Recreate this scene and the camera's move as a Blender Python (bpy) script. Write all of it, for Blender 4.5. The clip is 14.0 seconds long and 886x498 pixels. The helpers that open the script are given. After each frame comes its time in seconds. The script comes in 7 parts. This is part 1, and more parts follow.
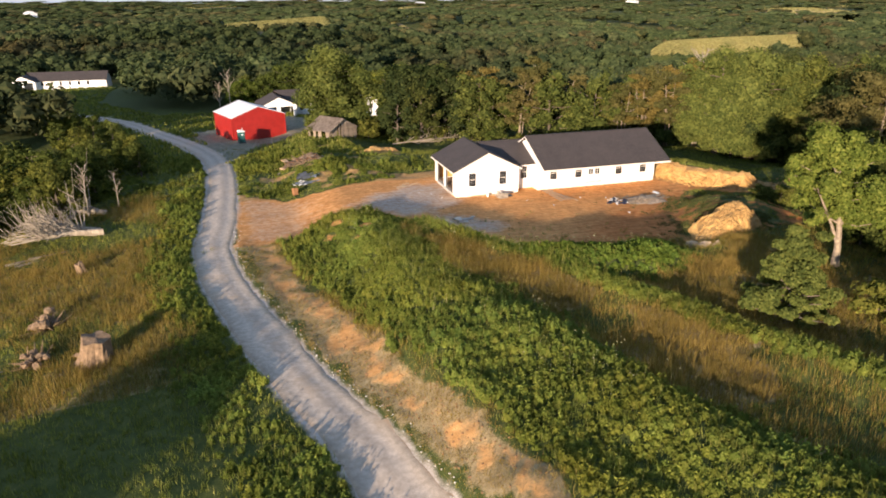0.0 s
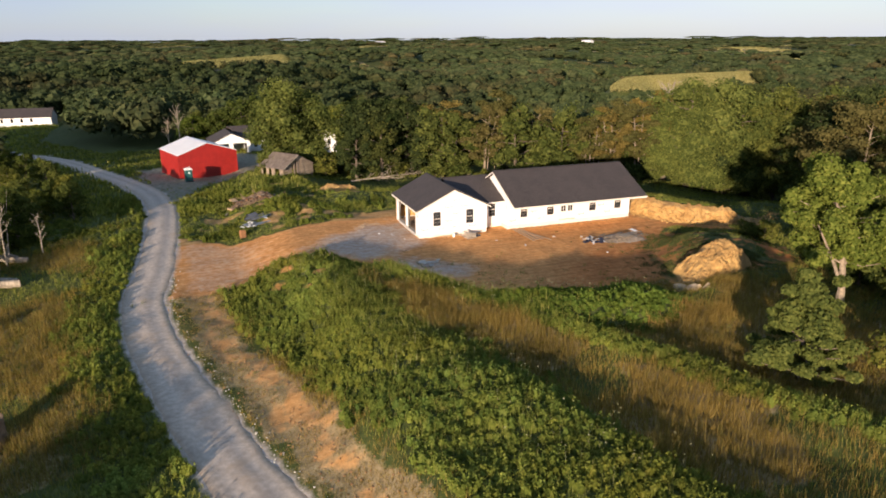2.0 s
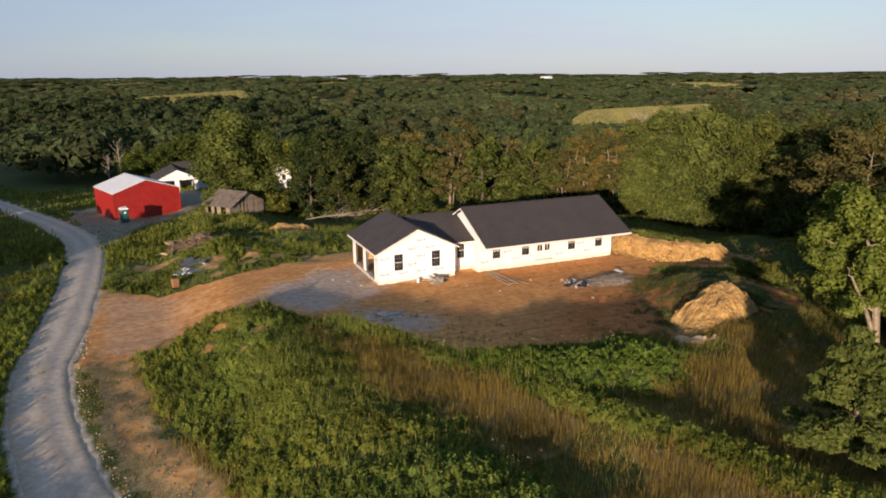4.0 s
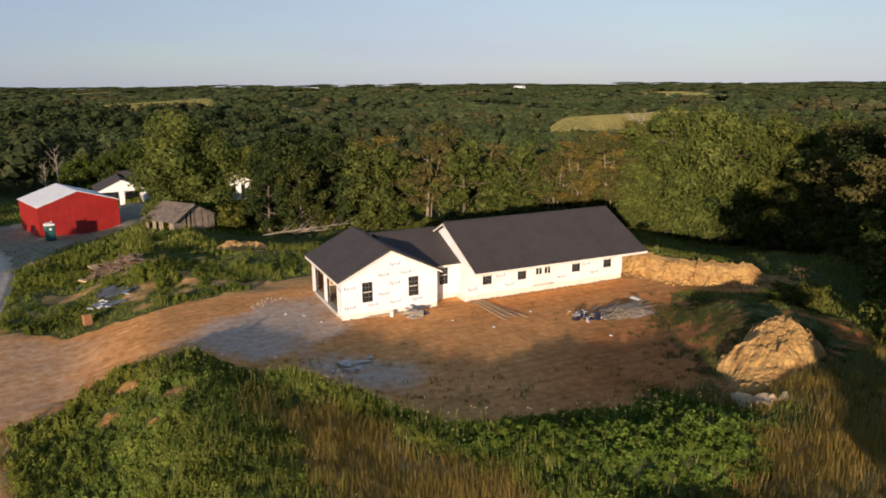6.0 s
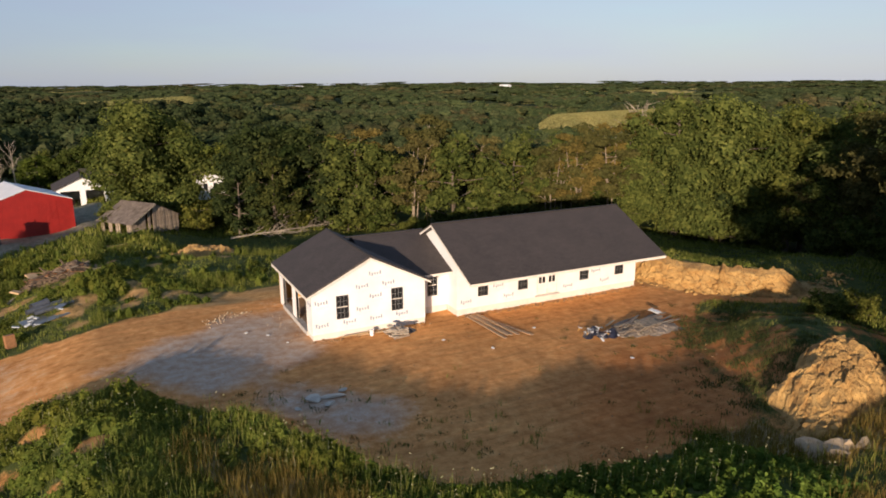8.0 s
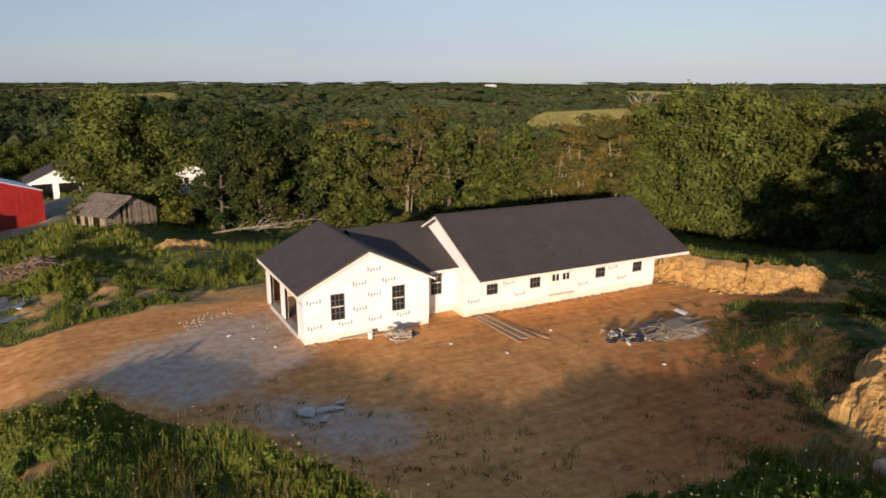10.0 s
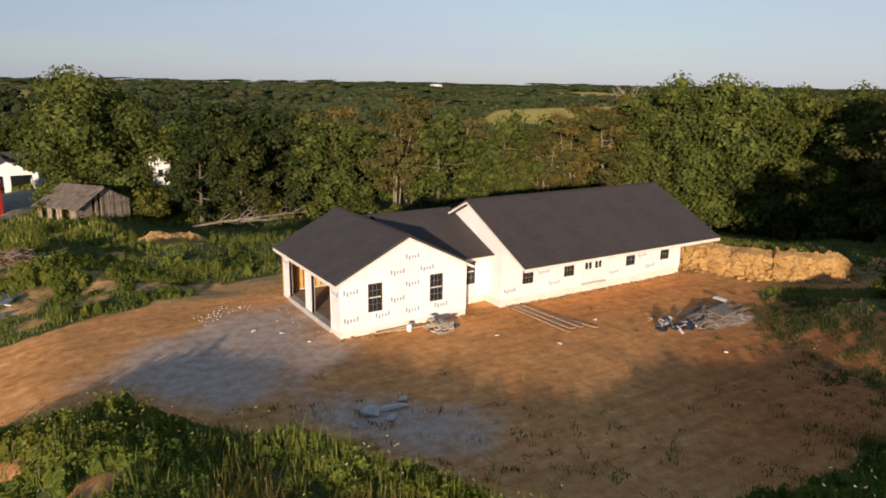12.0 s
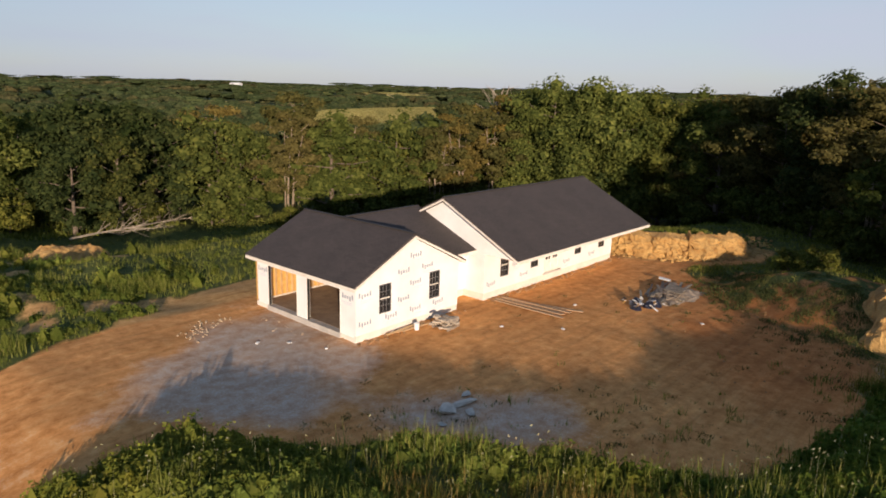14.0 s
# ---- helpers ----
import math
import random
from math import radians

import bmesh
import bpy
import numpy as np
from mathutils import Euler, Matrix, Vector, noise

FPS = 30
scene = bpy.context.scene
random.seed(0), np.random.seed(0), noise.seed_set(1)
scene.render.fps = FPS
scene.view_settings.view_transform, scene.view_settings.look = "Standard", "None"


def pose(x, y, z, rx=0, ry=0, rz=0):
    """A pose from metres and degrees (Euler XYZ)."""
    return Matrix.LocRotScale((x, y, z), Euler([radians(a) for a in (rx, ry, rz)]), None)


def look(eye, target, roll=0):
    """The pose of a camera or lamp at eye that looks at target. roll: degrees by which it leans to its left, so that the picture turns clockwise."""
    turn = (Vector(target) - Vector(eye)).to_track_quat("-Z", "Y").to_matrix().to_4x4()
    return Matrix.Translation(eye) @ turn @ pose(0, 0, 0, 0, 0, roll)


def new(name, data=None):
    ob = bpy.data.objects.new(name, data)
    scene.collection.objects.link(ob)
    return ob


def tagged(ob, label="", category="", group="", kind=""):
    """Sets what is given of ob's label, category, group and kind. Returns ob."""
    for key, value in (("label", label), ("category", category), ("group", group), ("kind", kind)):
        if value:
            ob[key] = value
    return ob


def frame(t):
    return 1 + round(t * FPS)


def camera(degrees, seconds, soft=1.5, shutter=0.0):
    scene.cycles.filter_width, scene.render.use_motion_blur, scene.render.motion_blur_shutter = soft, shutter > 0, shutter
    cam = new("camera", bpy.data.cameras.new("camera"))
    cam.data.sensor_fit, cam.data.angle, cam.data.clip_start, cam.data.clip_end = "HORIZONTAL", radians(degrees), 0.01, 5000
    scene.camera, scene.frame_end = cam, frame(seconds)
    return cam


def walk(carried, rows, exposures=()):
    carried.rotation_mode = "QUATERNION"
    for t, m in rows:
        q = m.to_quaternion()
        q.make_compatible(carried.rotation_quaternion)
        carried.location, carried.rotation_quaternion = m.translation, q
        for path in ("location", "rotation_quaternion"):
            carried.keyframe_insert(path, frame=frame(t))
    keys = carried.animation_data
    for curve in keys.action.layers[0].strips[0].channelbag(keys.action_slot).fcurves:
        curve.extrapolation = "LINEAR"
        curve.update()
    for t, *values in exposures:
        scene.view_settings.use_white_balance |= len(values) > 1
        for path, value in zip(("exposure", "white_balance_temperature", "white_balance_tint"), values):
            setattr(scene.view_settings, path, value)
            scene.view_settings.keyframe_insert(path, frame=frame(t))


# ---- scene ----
cam = camera(65.6, 14.0, soft=1.8)
PATH = [
    (0, (3.954, 0.8, 22.846), (4.49, 2.599, 22.156), -0.4),
    (0.5, (4.378, 2.197, 22.564), (4.938, 3.989, 21.874), -0.4),
    (1, (4.871, 3.771, 22.212), (5.468, 5.562, 21.552), -0.3),
    (1.5, (5.39, 5.507, 21.848), (6.022, 7.298, 21.223), -0.3),
    (2, (6.002, 7.366, 21.442), (6.65, 9.164, 20.85), -0.3),
    (2.5, (6.659, 9.295, 21.044), (7.332, 11.092, 20.481), -0.3),
    (3, (7.392, 11.281, 20.656), (8.094, 13.075, 20.121), -0.3),
    (3.5, (8.206, 13.285, 20.235), (8.936, 15.077, 19.727), -0.4),
    (3.7, (8.601, 14.221, 20.148), (9.341, 16.01, 19.645), -0.4),
    (5.8, (13.514, 26.699, 18.062), (14.333, 28.464, 17.599), -0.6),
    (6, (13.924, 27.748, 17.99), (14.748, 29.508, 17.52), -0.4),
    (6.5, (14.899, 30.073, 17.583), (15.734, 31.828, 17.111), -0.4),
    (7, (15.785, 31.911, 17.211), (16.619, 33.667, 16.738), -0.4),
    (7.5, (16.561, 33.627, 16.857), (17.405, 35.377, 16.384), -0.4),
    (8, (17.215, 35.147, 16.534), (18.075, 36.89, 16.061), -0.4),
    (8.2, (17.369, 35.724, 16.466), (18.236, 37.463, 15.99), -0.4),
    (10.5, (18.041, 40.941, 14.533), (18.96, 42.654, 14.062), 0.3),
    (11, (17.266, 42.099, 14.148), (18.212, 43.797, 13.676), 0.4),
    (11.5, (15.954, 43.355, 13.815), (16.927, 45.037, 13.341), 0.5),
    (12, (14.344, 44.707, 13.552), (15.382, 46.35, 13.08), 0.8),
    (12.5, (12.464, 46.203, 13.343), (13.575, 47.799, 12.873), 0.9),
    (13, (10.372, 47.724, 13.278), (11.593, 49.238, 12.811), 1.3),
    (13.5, (8.185, 49.435, 13.25), (9.545, 50.826, 12.787), 1.4),
    (14, (5.925, 51.286, 13.252), (7.382, 52.576, 12.791), 1.6),
]
walk(cam, [(t, look(eye, target, roll)) for t, eye, target, roll in PATH], [(0.0, 1.2), (1.5, 1.0), (3.0, 0.7), (6.0, 0.5), (8.0, 0.5), (11.0, 0.45), (14.0, 0.45)])

# ---- light ----
SUN_AZ, SUN_EL = 38.5, 8.0      # the light travels towards (sin az, cos az)
world = bpy.data.worlds.new("sky")
scene.world = world
world.use_nodes = True
wn = world.node_tree
sky = wn.nodes.new("ShaderNodeTexSky")
sky.sky_type = "NISHITA"
sky.sun_disc = False
sky.sun_elevation, sky.sun_rotation = radians(SUN_EL), radians(180 + SUN_AZ)
sky.air_density, sky.dust_density, sky.ozone_density = 1.0, 0.4, 3.0
wn.nodes["Background"].inputs["Strength"].default_value = 0.122
# a thin high veil of cloud, thicker in soft streaks
wtc, wmap = wn.nodes.new("ShaderNodeTexCoord"), wn.nodes.new("ShaderNodeMapping")
wmap.inputs["Scale"].default_value = (1.6, 1.6, 9.0)
veil = wn.nodes.new("ShaderNodeTexNoise")
veil.inputs["Scale"].default_value, veil.inputs["Detail"].default_value = 1.3, 5.0
share = wn.nodes.new("ShaderNodeMapRange")
for key, value in (("From Min", 0.3), ("From Max", 0.75), ("To Min", 0.6), ("To Max", 0.97)):
    share.inputs[key].default_value = value
cloud = wn.nodes.new("ShaderNodeMix")
cloud.data_type = "RGBA"
wn.links.new(wtc.outputs["Generated"], wmap.inputs["Vector"])
wn.links.new(wmap.outputs["Vector"], veil.inputs["Vector"])
wn.links.new(veil.outputs["Fac"], share.inputs["Value"])
# the veil thins towards the zenith
high = wn.nodes.new("ShaderNodeSeparateXYZ")
thin = wn.nodes.new("ShaderNodeMapRange")
thin.interpolation_type = "SMOOTHSTEP"
for key, value in (("From Min", 0.12), ("From Max", 0.6), ("To Min", 1.0), ("To Max", 0.25)):
    thin.inputs[key].default_value = value
less = wn.nodes.new("ShaderNodeMath")
less.operation = "MULTIPLY"
wn.links.new(wtc.outputs["Generated"], high.inputs["Vector"])
wn.links.new(high.outputs["Z"], thin.inputs["Value"])
wn.links.new(share.outputs["Result"], less.inputs[0])
wn.links.new(thin.outputs["Result"], less.inputs[1])
wn.links.new(less.outputs[0], cloud.inputs["Factor"])
wn.links.new(sky.outputs["Color"], cloud.inputs["A"])
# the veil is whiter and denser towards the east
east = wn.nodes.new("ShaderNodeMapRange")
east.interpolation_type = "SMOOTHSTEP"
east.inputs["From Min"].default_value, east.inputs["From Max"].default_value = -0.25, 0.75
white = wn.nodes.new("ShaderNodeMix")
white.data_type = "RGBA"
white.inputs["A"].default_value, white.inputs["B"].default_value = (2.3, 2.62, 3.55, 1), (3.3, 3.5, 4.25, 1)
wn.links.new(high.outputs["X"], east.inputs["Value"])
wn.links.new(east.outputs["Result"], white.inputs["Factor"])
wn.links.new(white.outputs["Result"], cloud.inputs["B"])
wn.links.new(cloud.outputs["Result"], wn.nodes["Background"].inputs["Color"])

sun = new("sun", bpy.data.lights.new("sun", "SUN"))
sun.data.energy, sun.data.angle, sun.data.color = 5.0, radians(0.9), (1.0, 0.785, 0.6)
sun.matrix_basis = look((-math.sin(radians(SUN_AZ)) * 200, -math.cos(radians(SUN_AZ)) * 200, 200 * math.tan(radians(SUN_EL))), (0, 0, 0))


# ---- materials ----
def material(name):
    m = bpy.data.materials.new(name)
    m.use_nodes = True
    return m, m.node_tree, m.node_tree.nodes["Principled BSDF"]


def node(tree, kind, **inputs):
    n = tree.nodes.new(kind)
    for key, value in inputs.items():
        n.inputs[key.replace("_", " ")].default_value = value
    return n


def grain(tree, scale, detail=6.0, rough=0.6, coords="Object"):
    tc = tree.nodes.new("ShaderNodeTexCoord")
    n = node(tree, "ShaderNodeTexNoise", Scale=scale, Detail=detail, Roughness=rough)
    tree.links.new(tc.outputs[coords], n.inputs["Vector"])
    return n


def ramp(tree, fac, stops):
    r = tree.nodes.new("ShaderNodeValToRGB")
    while len(r.color_ramp.elements) < len(stops):
        r.color_ramp.elements.new(0.5)
    for e, (at, col) in zip(r.color_ramp.elements, stops):
        e.position, e.color = at, (*col, 1)
    tree.links.new(fac, r.inputs["Fac"])
    return r


def mix(tree, fac, a, b, blend="MIX"):
    m = tree.nodes.new("ShaderNodeMix")
    m.data_type, m.blend_type = "RGBA", blend
    for socket, value in ((m.inputs["Factor"], fac), (m.inputs["A"], a), (m.inputs["B"], b)):
        if isinstance(value, bpy.types.NodeSocket):
            tree.links.new(value, socket)
        elif isinstance(value, tuple):
            socket.default_value = (*value, 1)
        else:
            socket.default_value = value
    return m.outputs["Result"]


def math_node(tree, op, a, b=0.0, clamp=False):
    m = tree.nodes.new("ShaderNodeMath")
    m.operation, m.use_clamp = op, clamp
    for socket, value in ((m.inputs[0], a), (m.inputs[1], b)):
        if isinstance(value, bpy.types.NodeSocket):
            tree.links.new(value, socket)
        else:
            socket.default_value = value
    return m.outputs[0]


def bump(tree, bsdf, height, strength, distance):
    b = node(tree, "ShaderNodeBump", Strength=strength, Distance=distance)
    tree.links.new(height, b.inputs["Height"])
    tree.links.new(b.outputs["Normal"], bsdf.inputs["Normal"])


def plain(name, dark, light, scale=4.0, rough=0.7, metal=0.0, relief=0.3, depth=0.01, fine=40.0):
    """A worn surface: broad stains and fine grain between two colours."""
    m, t, p = material(name)
    big, small = grain(t, scale), grain(t, fine)
    fac = math_node(t, "ADD", math_node(t, "MULTIPLY", big.outputs["Fac"], 0.65), math_node(t, "MULTIPLY", small.outputs["Fac"], 0.35))
    col = ramp(t, fac, [(0.36, dark), (0.64, light)])
    t.links.new(col.outputs["Color"], p.inputs["Base Color"])
    p.inputs["Roughness"].default_value, p.inputs["Metallic"].default_value = rough, metal
    bump(t, p, small.outputs["Fac"], relief, depth)
    return m


def leafy(name, dark, light, tip, source="object", thin=0.3):
    """Foliage that lets some light through; shades differ from leaf to leaf and from plant to plant."""
    m, t, p = material(name)
    t.nodes.remove(p)
    geo = t.nodes.new("ShaderNodeNewGeometry")
    col = ramp(t, geo.outputs["Random Per Island"], [(0.0, dark), (0.6, light), (1.0, tip)]).outputs["Color"]
    if source == "object":
        one = t.nodes.new("ShaderNodeObjectInfo").outputs["Random"]
        shade = ramp(t, one, [(0.0, (0.6, 0.68, 0.6)), (0.5, (0.9, 0.92, 0.9)), (1.0, (1.25, 1.1, 0.85))])
        col = mix(t, 1.0, col, shade.outputs["Color"], "MULTIPLY")
    elif source == "tint":
        a = t.nodes.new("ShaderNodeAttribute")
        a.attribute_name = "tint"
        col = mix(t, 1.0, col, a.outputs["Color"], "MULTIPLY")
    patch = grain(t, 0.12 if source == "place" else 0.5, 3.0)
    shade = ramp(t, patch.outputs["Fac"], [(0.3, (0.7, 0.75, 0.7)), (0.7, (1.25, 1.2, 1.1))])
    col = mix(t, 1.0, col, shade.outputs["Color"], "MULTIPLY")
    d, tr = node(t, "ShaderNodeBsdfDiffuse", Roughness=0.5), t.nodes.new("ShaderNodeBsdfTranslucent")
    both = node(t, "ShaderNodeMixShader", Fac=thin)
    t.links.new(col, d.inputs["Color"])
    t.links.new(mix(t, 1.0, col, (1.3, 1.4, 0.6), "MULTIPLY"), tr.inputs["Color"])
    t.links.new(d.outputs[0], both.inputs[1])
    t.links.new(tr.outputs[0], both.inputs[2])
    t.links.new(both.outputs[0], t.nodes["Material Output"].inputs["Surface"])
    return m


M_LEAF = leafy("leaves_green", (0.045, 0.058, 0.018), (0.095, 0.112, 0.032), (0.16, 0.172, 0.05))
M_LEAF_DEEP = leafy("leaves_deep", (0.05, 0.066, 0.02), (0.105, 0.126, 0.035), (0.17, 0.185, 0.052), "place")
M_EARTH = plain("brown_earth", (0.2, 0.105, 0.045), (0.4, 0.23, 0.105), 1.5, 0.95, 0, 0.8, 0.05, 12)
# dark leaf tone; on the trees by the shed it stands for shade
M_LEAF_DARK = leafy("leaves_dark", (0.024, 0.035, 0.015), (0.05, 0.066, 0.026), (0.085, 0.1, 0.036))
M_LEAF_BRIGHT = leafy("leaves_bright", (0.07, 0.09, 0.022), (0.145, 0.17, 0.038), (0.22, 0.24, 0.06))
M_LEAF_SUN = leafy("leaves_sunlit", (0.068, 0.092, 0.02), (0.138, 0.172, 0.036), (0.22, 0.24, 0.055), "place")
M_HAY = leafy("hay_blades", (0.15, 0.138, 0.058), (0.245, 0.225, 0.1), (0.32, 0.3, 0.145), "place")
M_LEAF_RUST = leafy("leaves_rusty", (0.066, 0.058, 0.024), (0.124, 0.108, 0.042), (0.172, 0.146, 0.06))
# far leaves tinted slightly bluer: distance haze put into the base colour
M_WOODS = leafy("leaves_woods_hazed", (0.025, 0.038, 0.02), (0.046, 0.062, 0.029), (0.073, 0.089, 0.041), "tint", 0.15)
M_WEED = leafy("weed_leaves", (0.104, 0.13, 0.026), (0.154, 0.182, 0.038), (0.205, 0.226, 0.054), "tint")
M_GRASS = leafy("grass_blades", (0.092, 0.112, 0.024), (0.176, 0.2, 0.046), (0.3, 0.285, 0.095), "place")
M_TUFT = leafy("tuft_blades", (0.05, 0.058, 0.024), (0.085, 0.095, 0.036), (0.13, 0.13, 0.055), "place")
M_SEED = leafy("seed_heads", (0.24, 0.23, 0.13), (0.38, 0.36, 0.23), (0.52, 0.5, 0.36), "place")
M_DRY = leafy("dry_grass_blades", (0.12, 0.086, 0.024), (0.235, 0.168, 0.052), (0.36, 0.27, 0.098), "place")
M_BARK_PALE = plain("pale_bark", (0.13, 0.1, 0.07), (0.34, 0.27, 0.19), 3.0, 0.9, 0, 0.8, 0.03, 25)
M_BARK = plain("bark", (0.06, 0.045, 0.032), (0.19, 0.15, 0.11), 3.0, 0.9, 0, 0.8, 0.03, 25)
M_DEADWOOD = plain("bleached_wood", (0.17, 0.14, 0.1), (0.4, 0.34, 0.26), 3.0, 0.85, 0, 0.5, 0.01, 30)


def ground_material():
    m, t, p = material("ground")
    a = t.nodes.new("ShaderNodeAttribute")
    a.attribute_name = "zones"
    sep = t.nodes.new("ShaderNodeSeparateColor")
    t.links.new(a.outputs["Color"], sep.inputs["Color"])
    g1, g2, g3 = grain(t, 0.25, 5), grain(t, 1.6, 6, 0.65), grain(t, 12.0, 4, 0.7)
    both = math_node(t, "ADD", math_node(t, "MULTIPLY", g2.outputs["Fac"], 0.5), math_node(t, "MULTIPLY", g3.outputs["Fac"], 0.5))
    green = ramp(t, both, [(0.35, (0.04, 0.054, 0.016)), (0.52, (0.08, 0.098, 0.026)), (0.68, (0.16, 0.15, 0.052))]).outputs["Color"]
    dry = ramp(t, both, [(0.33, (0.17, 0.13, 0.06)), (0.52, (0.36, 0.27, 0.14)), (0.68, (0.5, 0.4, 0.215))]).outputs["Color"]
    soft = math_node(t, "ADD", math_node(t, "MULTIPLY", g2.outputs["Fac"], 0.72), math_node(t, "MULTIPLY", g3.outputs["Fac"], 0.28))
    dirt = ramp(t, soft, [(0.35, (0.45, 0.205, 0.066)), (0.5, (0.63, 0.315, 0.112)), (0.66, (0.76, 0.44, 0.18))]).outputs["Color"]
    broad = ramp(t, g1.outputs["Fac"], [(0.35, (0.88, 0.83, 0.79)), (0.6, (1.1, 1.06, 1.02))]).outputs["Color"]
    dirt = mix(t, 1.0, dirt, broad, "MULTIPLY")
    raw = ramp(t, both, [(0.33, (0.27, 0.155, 0.058)), (0.5, (0.46, 0.29, 0.118)), (0.68, (0.6, 0.42, 0.2))]).outputs["Color"]
    dirt = mix(t, a.outputs["Alpha"], dirt, raw)
    red = t.nodes.new("ShaderNodeAttribute")
    red.attribute_name = "churned_shade"
    # darker red for turned-up subsoil and for the shade lying on it
    dirt = mix(t, red.outputs["Fac"], dirt, mix(t, 1.0, dirt, (0.74, 0.6, 0.54), "MULTIPLY"))
    # ruts and scrapes drawn out along the drive
    tc, mp = t.nodes.new("ShaderNodeTexCoord"), t.nodes.new("ShaderNodeMapping")
    mp.inputs["Rotation"].default_value, mp.inputs["Scale"].default_value = (0, 0, radians(-14)), (0.09, 1.5, 1.0)
    ruts = node(t, "ShaderNodeTexNoise", Scale=1.0, Detail=7.0, Roughness=0.7)
    t.links.new(tc.outputs["Object"], mp.inputs["Vector"])
    t.links.new(mp.outputs["Vector"], ruts.inputs["Vector"])
    worn = ramp(t, ruts.outputs["Fac"], [(0.3, (0.68, 0.63, 0.59)), (0.43, (0.93, 0.91, 0.89)), (0.56, (1.02, 1.0, 0.98)), (0.7, (1.2, 1.16, 1.1))]).outputs["Color"]
    dirt = mix(t, 1.0, dirt, worn, "MULTIPLY")
    gravel = ramp(t, both, [(0.33, (0.31, 0.26, 0.21)), (0.5, (0.47, 0.4, 0.33)), (0.66, (0.62, 0.55, 0.47))]).outputs["Color"]

    def edge(channel, low=0.4, high=0.62):
        wob = math_node(t, "ADD", sep.outputs[channel], math_node(t, "MULTIPLY", math_node(t, "SUBTRACT", both, 0.5), 1.1))
        r = t.nodes.new("ShaderNodeMapRange")
        r.inputs["From Min"].default_value, r.inputs["From Max"].default_value = low, high
        t.links.new(wob, r.inputs["Value"])
        return r.outputs["Result"]

    col = mix(t, edge("Blue"), green, dry)
    col = mix(t, edge("Red"), col, dirt)
    col = mix(t, edge("Green", 0.28, 0.8), col, gravel)
    t.links.new(col, p.inputs["Base Color"])
    p.inputs["Roughness"].default_value = 0.95
    p.inputs["Specular IOR Level"].default_value = 0.15
    bump(t, p, math_node(t, "ADD", both, math_node(t, "MULTIPLY", ruts.outputs["Fac"], 0.3)), 0.18, 0.08)
    return m


def road_material():
    m, t, p = material("limestone_gravel")
    uv = t.nodes.new("ShaderNodeAttribute")
    uv.attribute_name = "across"
    g1, g2, g3 = grain(t, 0.35, 5), grain(t, 2.5, 6), grain(t, 22.0, 4, 0.75)
    both = math_node(t, "ADD", math_node(t, "MULTIPLY", g2.outputs["Fac"], 0.5), math_node(t, "MULTIPLY", g3.outputs["Fac"], 0.5))
    stone = ramp(t, both, [(0.33, (0.31, 0.28, 0.245)), (0.52, (0.47, 0.435, 0.39)), (0.68, (0.66, 0.615, 0.555))]).outputs["Color"]
    track = ramp(t, uv.outputs["Fac"], [(0.0, (0.8, 0.7, 0.58)), (0.12, (0.9, 0.88, 0.85)), (0.3, (1.12, 1.12, 1.12)), (0.5, (0.86, 0.86, 0.87)), (0.72, (1.12, 1.12, 1.12)), (0.9, (0.95, 0.9, 0.82)), (1.0, (0.95, 0.75, 0.55))])
    stone = mix(t, 1.0, stone, track.outputs["Color"], "MULTIPLY")
    clay = ramp(t, g1.outputs["Fac"], [(0.56, (0, 0, 0)), (0.72, (0.6, 0.6, 0.6))]).outputs["Color"]
    stone = mix(t, clay, stone, (0.46, 0.36, 0.25))
    stone = mix(t, 1.0, stone, (1.1, 0.99, 0.87), "MULTIPLY")
    t.links.new(stone, p.inputs["Base Color"])
    p.inputs["Roughness"].default_value = 0.95
    bump(t, p, both, 0.2, 0.02)
    return m


def shingle_material():
    m, t, p = material("dark_shingles")
    tc = t.nodes.new("ShaderNodeTexCoord")
    brick = t.nodes.new("ShaderNodeTexBrick")
    for key, value in (("Color1", (0.062, 0.051, 0.048, 1)), ("Color2", (0.05, 0.041, 0.039, 1)), ("Mortar", (0.03, 0.026, 0.025, 1)), ("Scale", 1.0), ("Mortar Size", 0.008), ("Brick Width", 0.32), ("Row Height", 0.15)):
        brick.inputs[key].default_value = value
    t.links.new(tc.outputs["UV"], brick.inputs["Vector"])
    g = grain(t, 0.6, 4)
    shade = ramp(t, g.outputs["Fac"], [(0.3, (0.85, 0.85, 0.85)), (0.7, (1.15, 1.12, 1.1))])
    t.links.new(mix(t, 1.0, brick.outputs["Color"], shade.outputs["Color"], "MULTIPLY"), p.inputs["Base Color"])
    p.inputs["Roughness"].default_value = 0.85
    bump(t, p, brick.outputs["Fac"], 0.4, -0.01)
    return m


def wrap_material():
    m, t, p = material("house_wrap")
    g1, g2 = grain(t, 0.7, 4), grain(t, 5.0, 5)
    col = ramp(t, g1.outputs["Fac"], [(0.3, (0.7, 0.69, 0.68)), (0.7, (0.8, 0.8, 0.8))])
    t.links.new(col.outputs["Color"], p.inputs["Base Color"])
    p.inputs["Roughness"].default_value = 0.55
    bump(t, p, g2.outputs["Fac"], 0.25, 0.03)
    return m


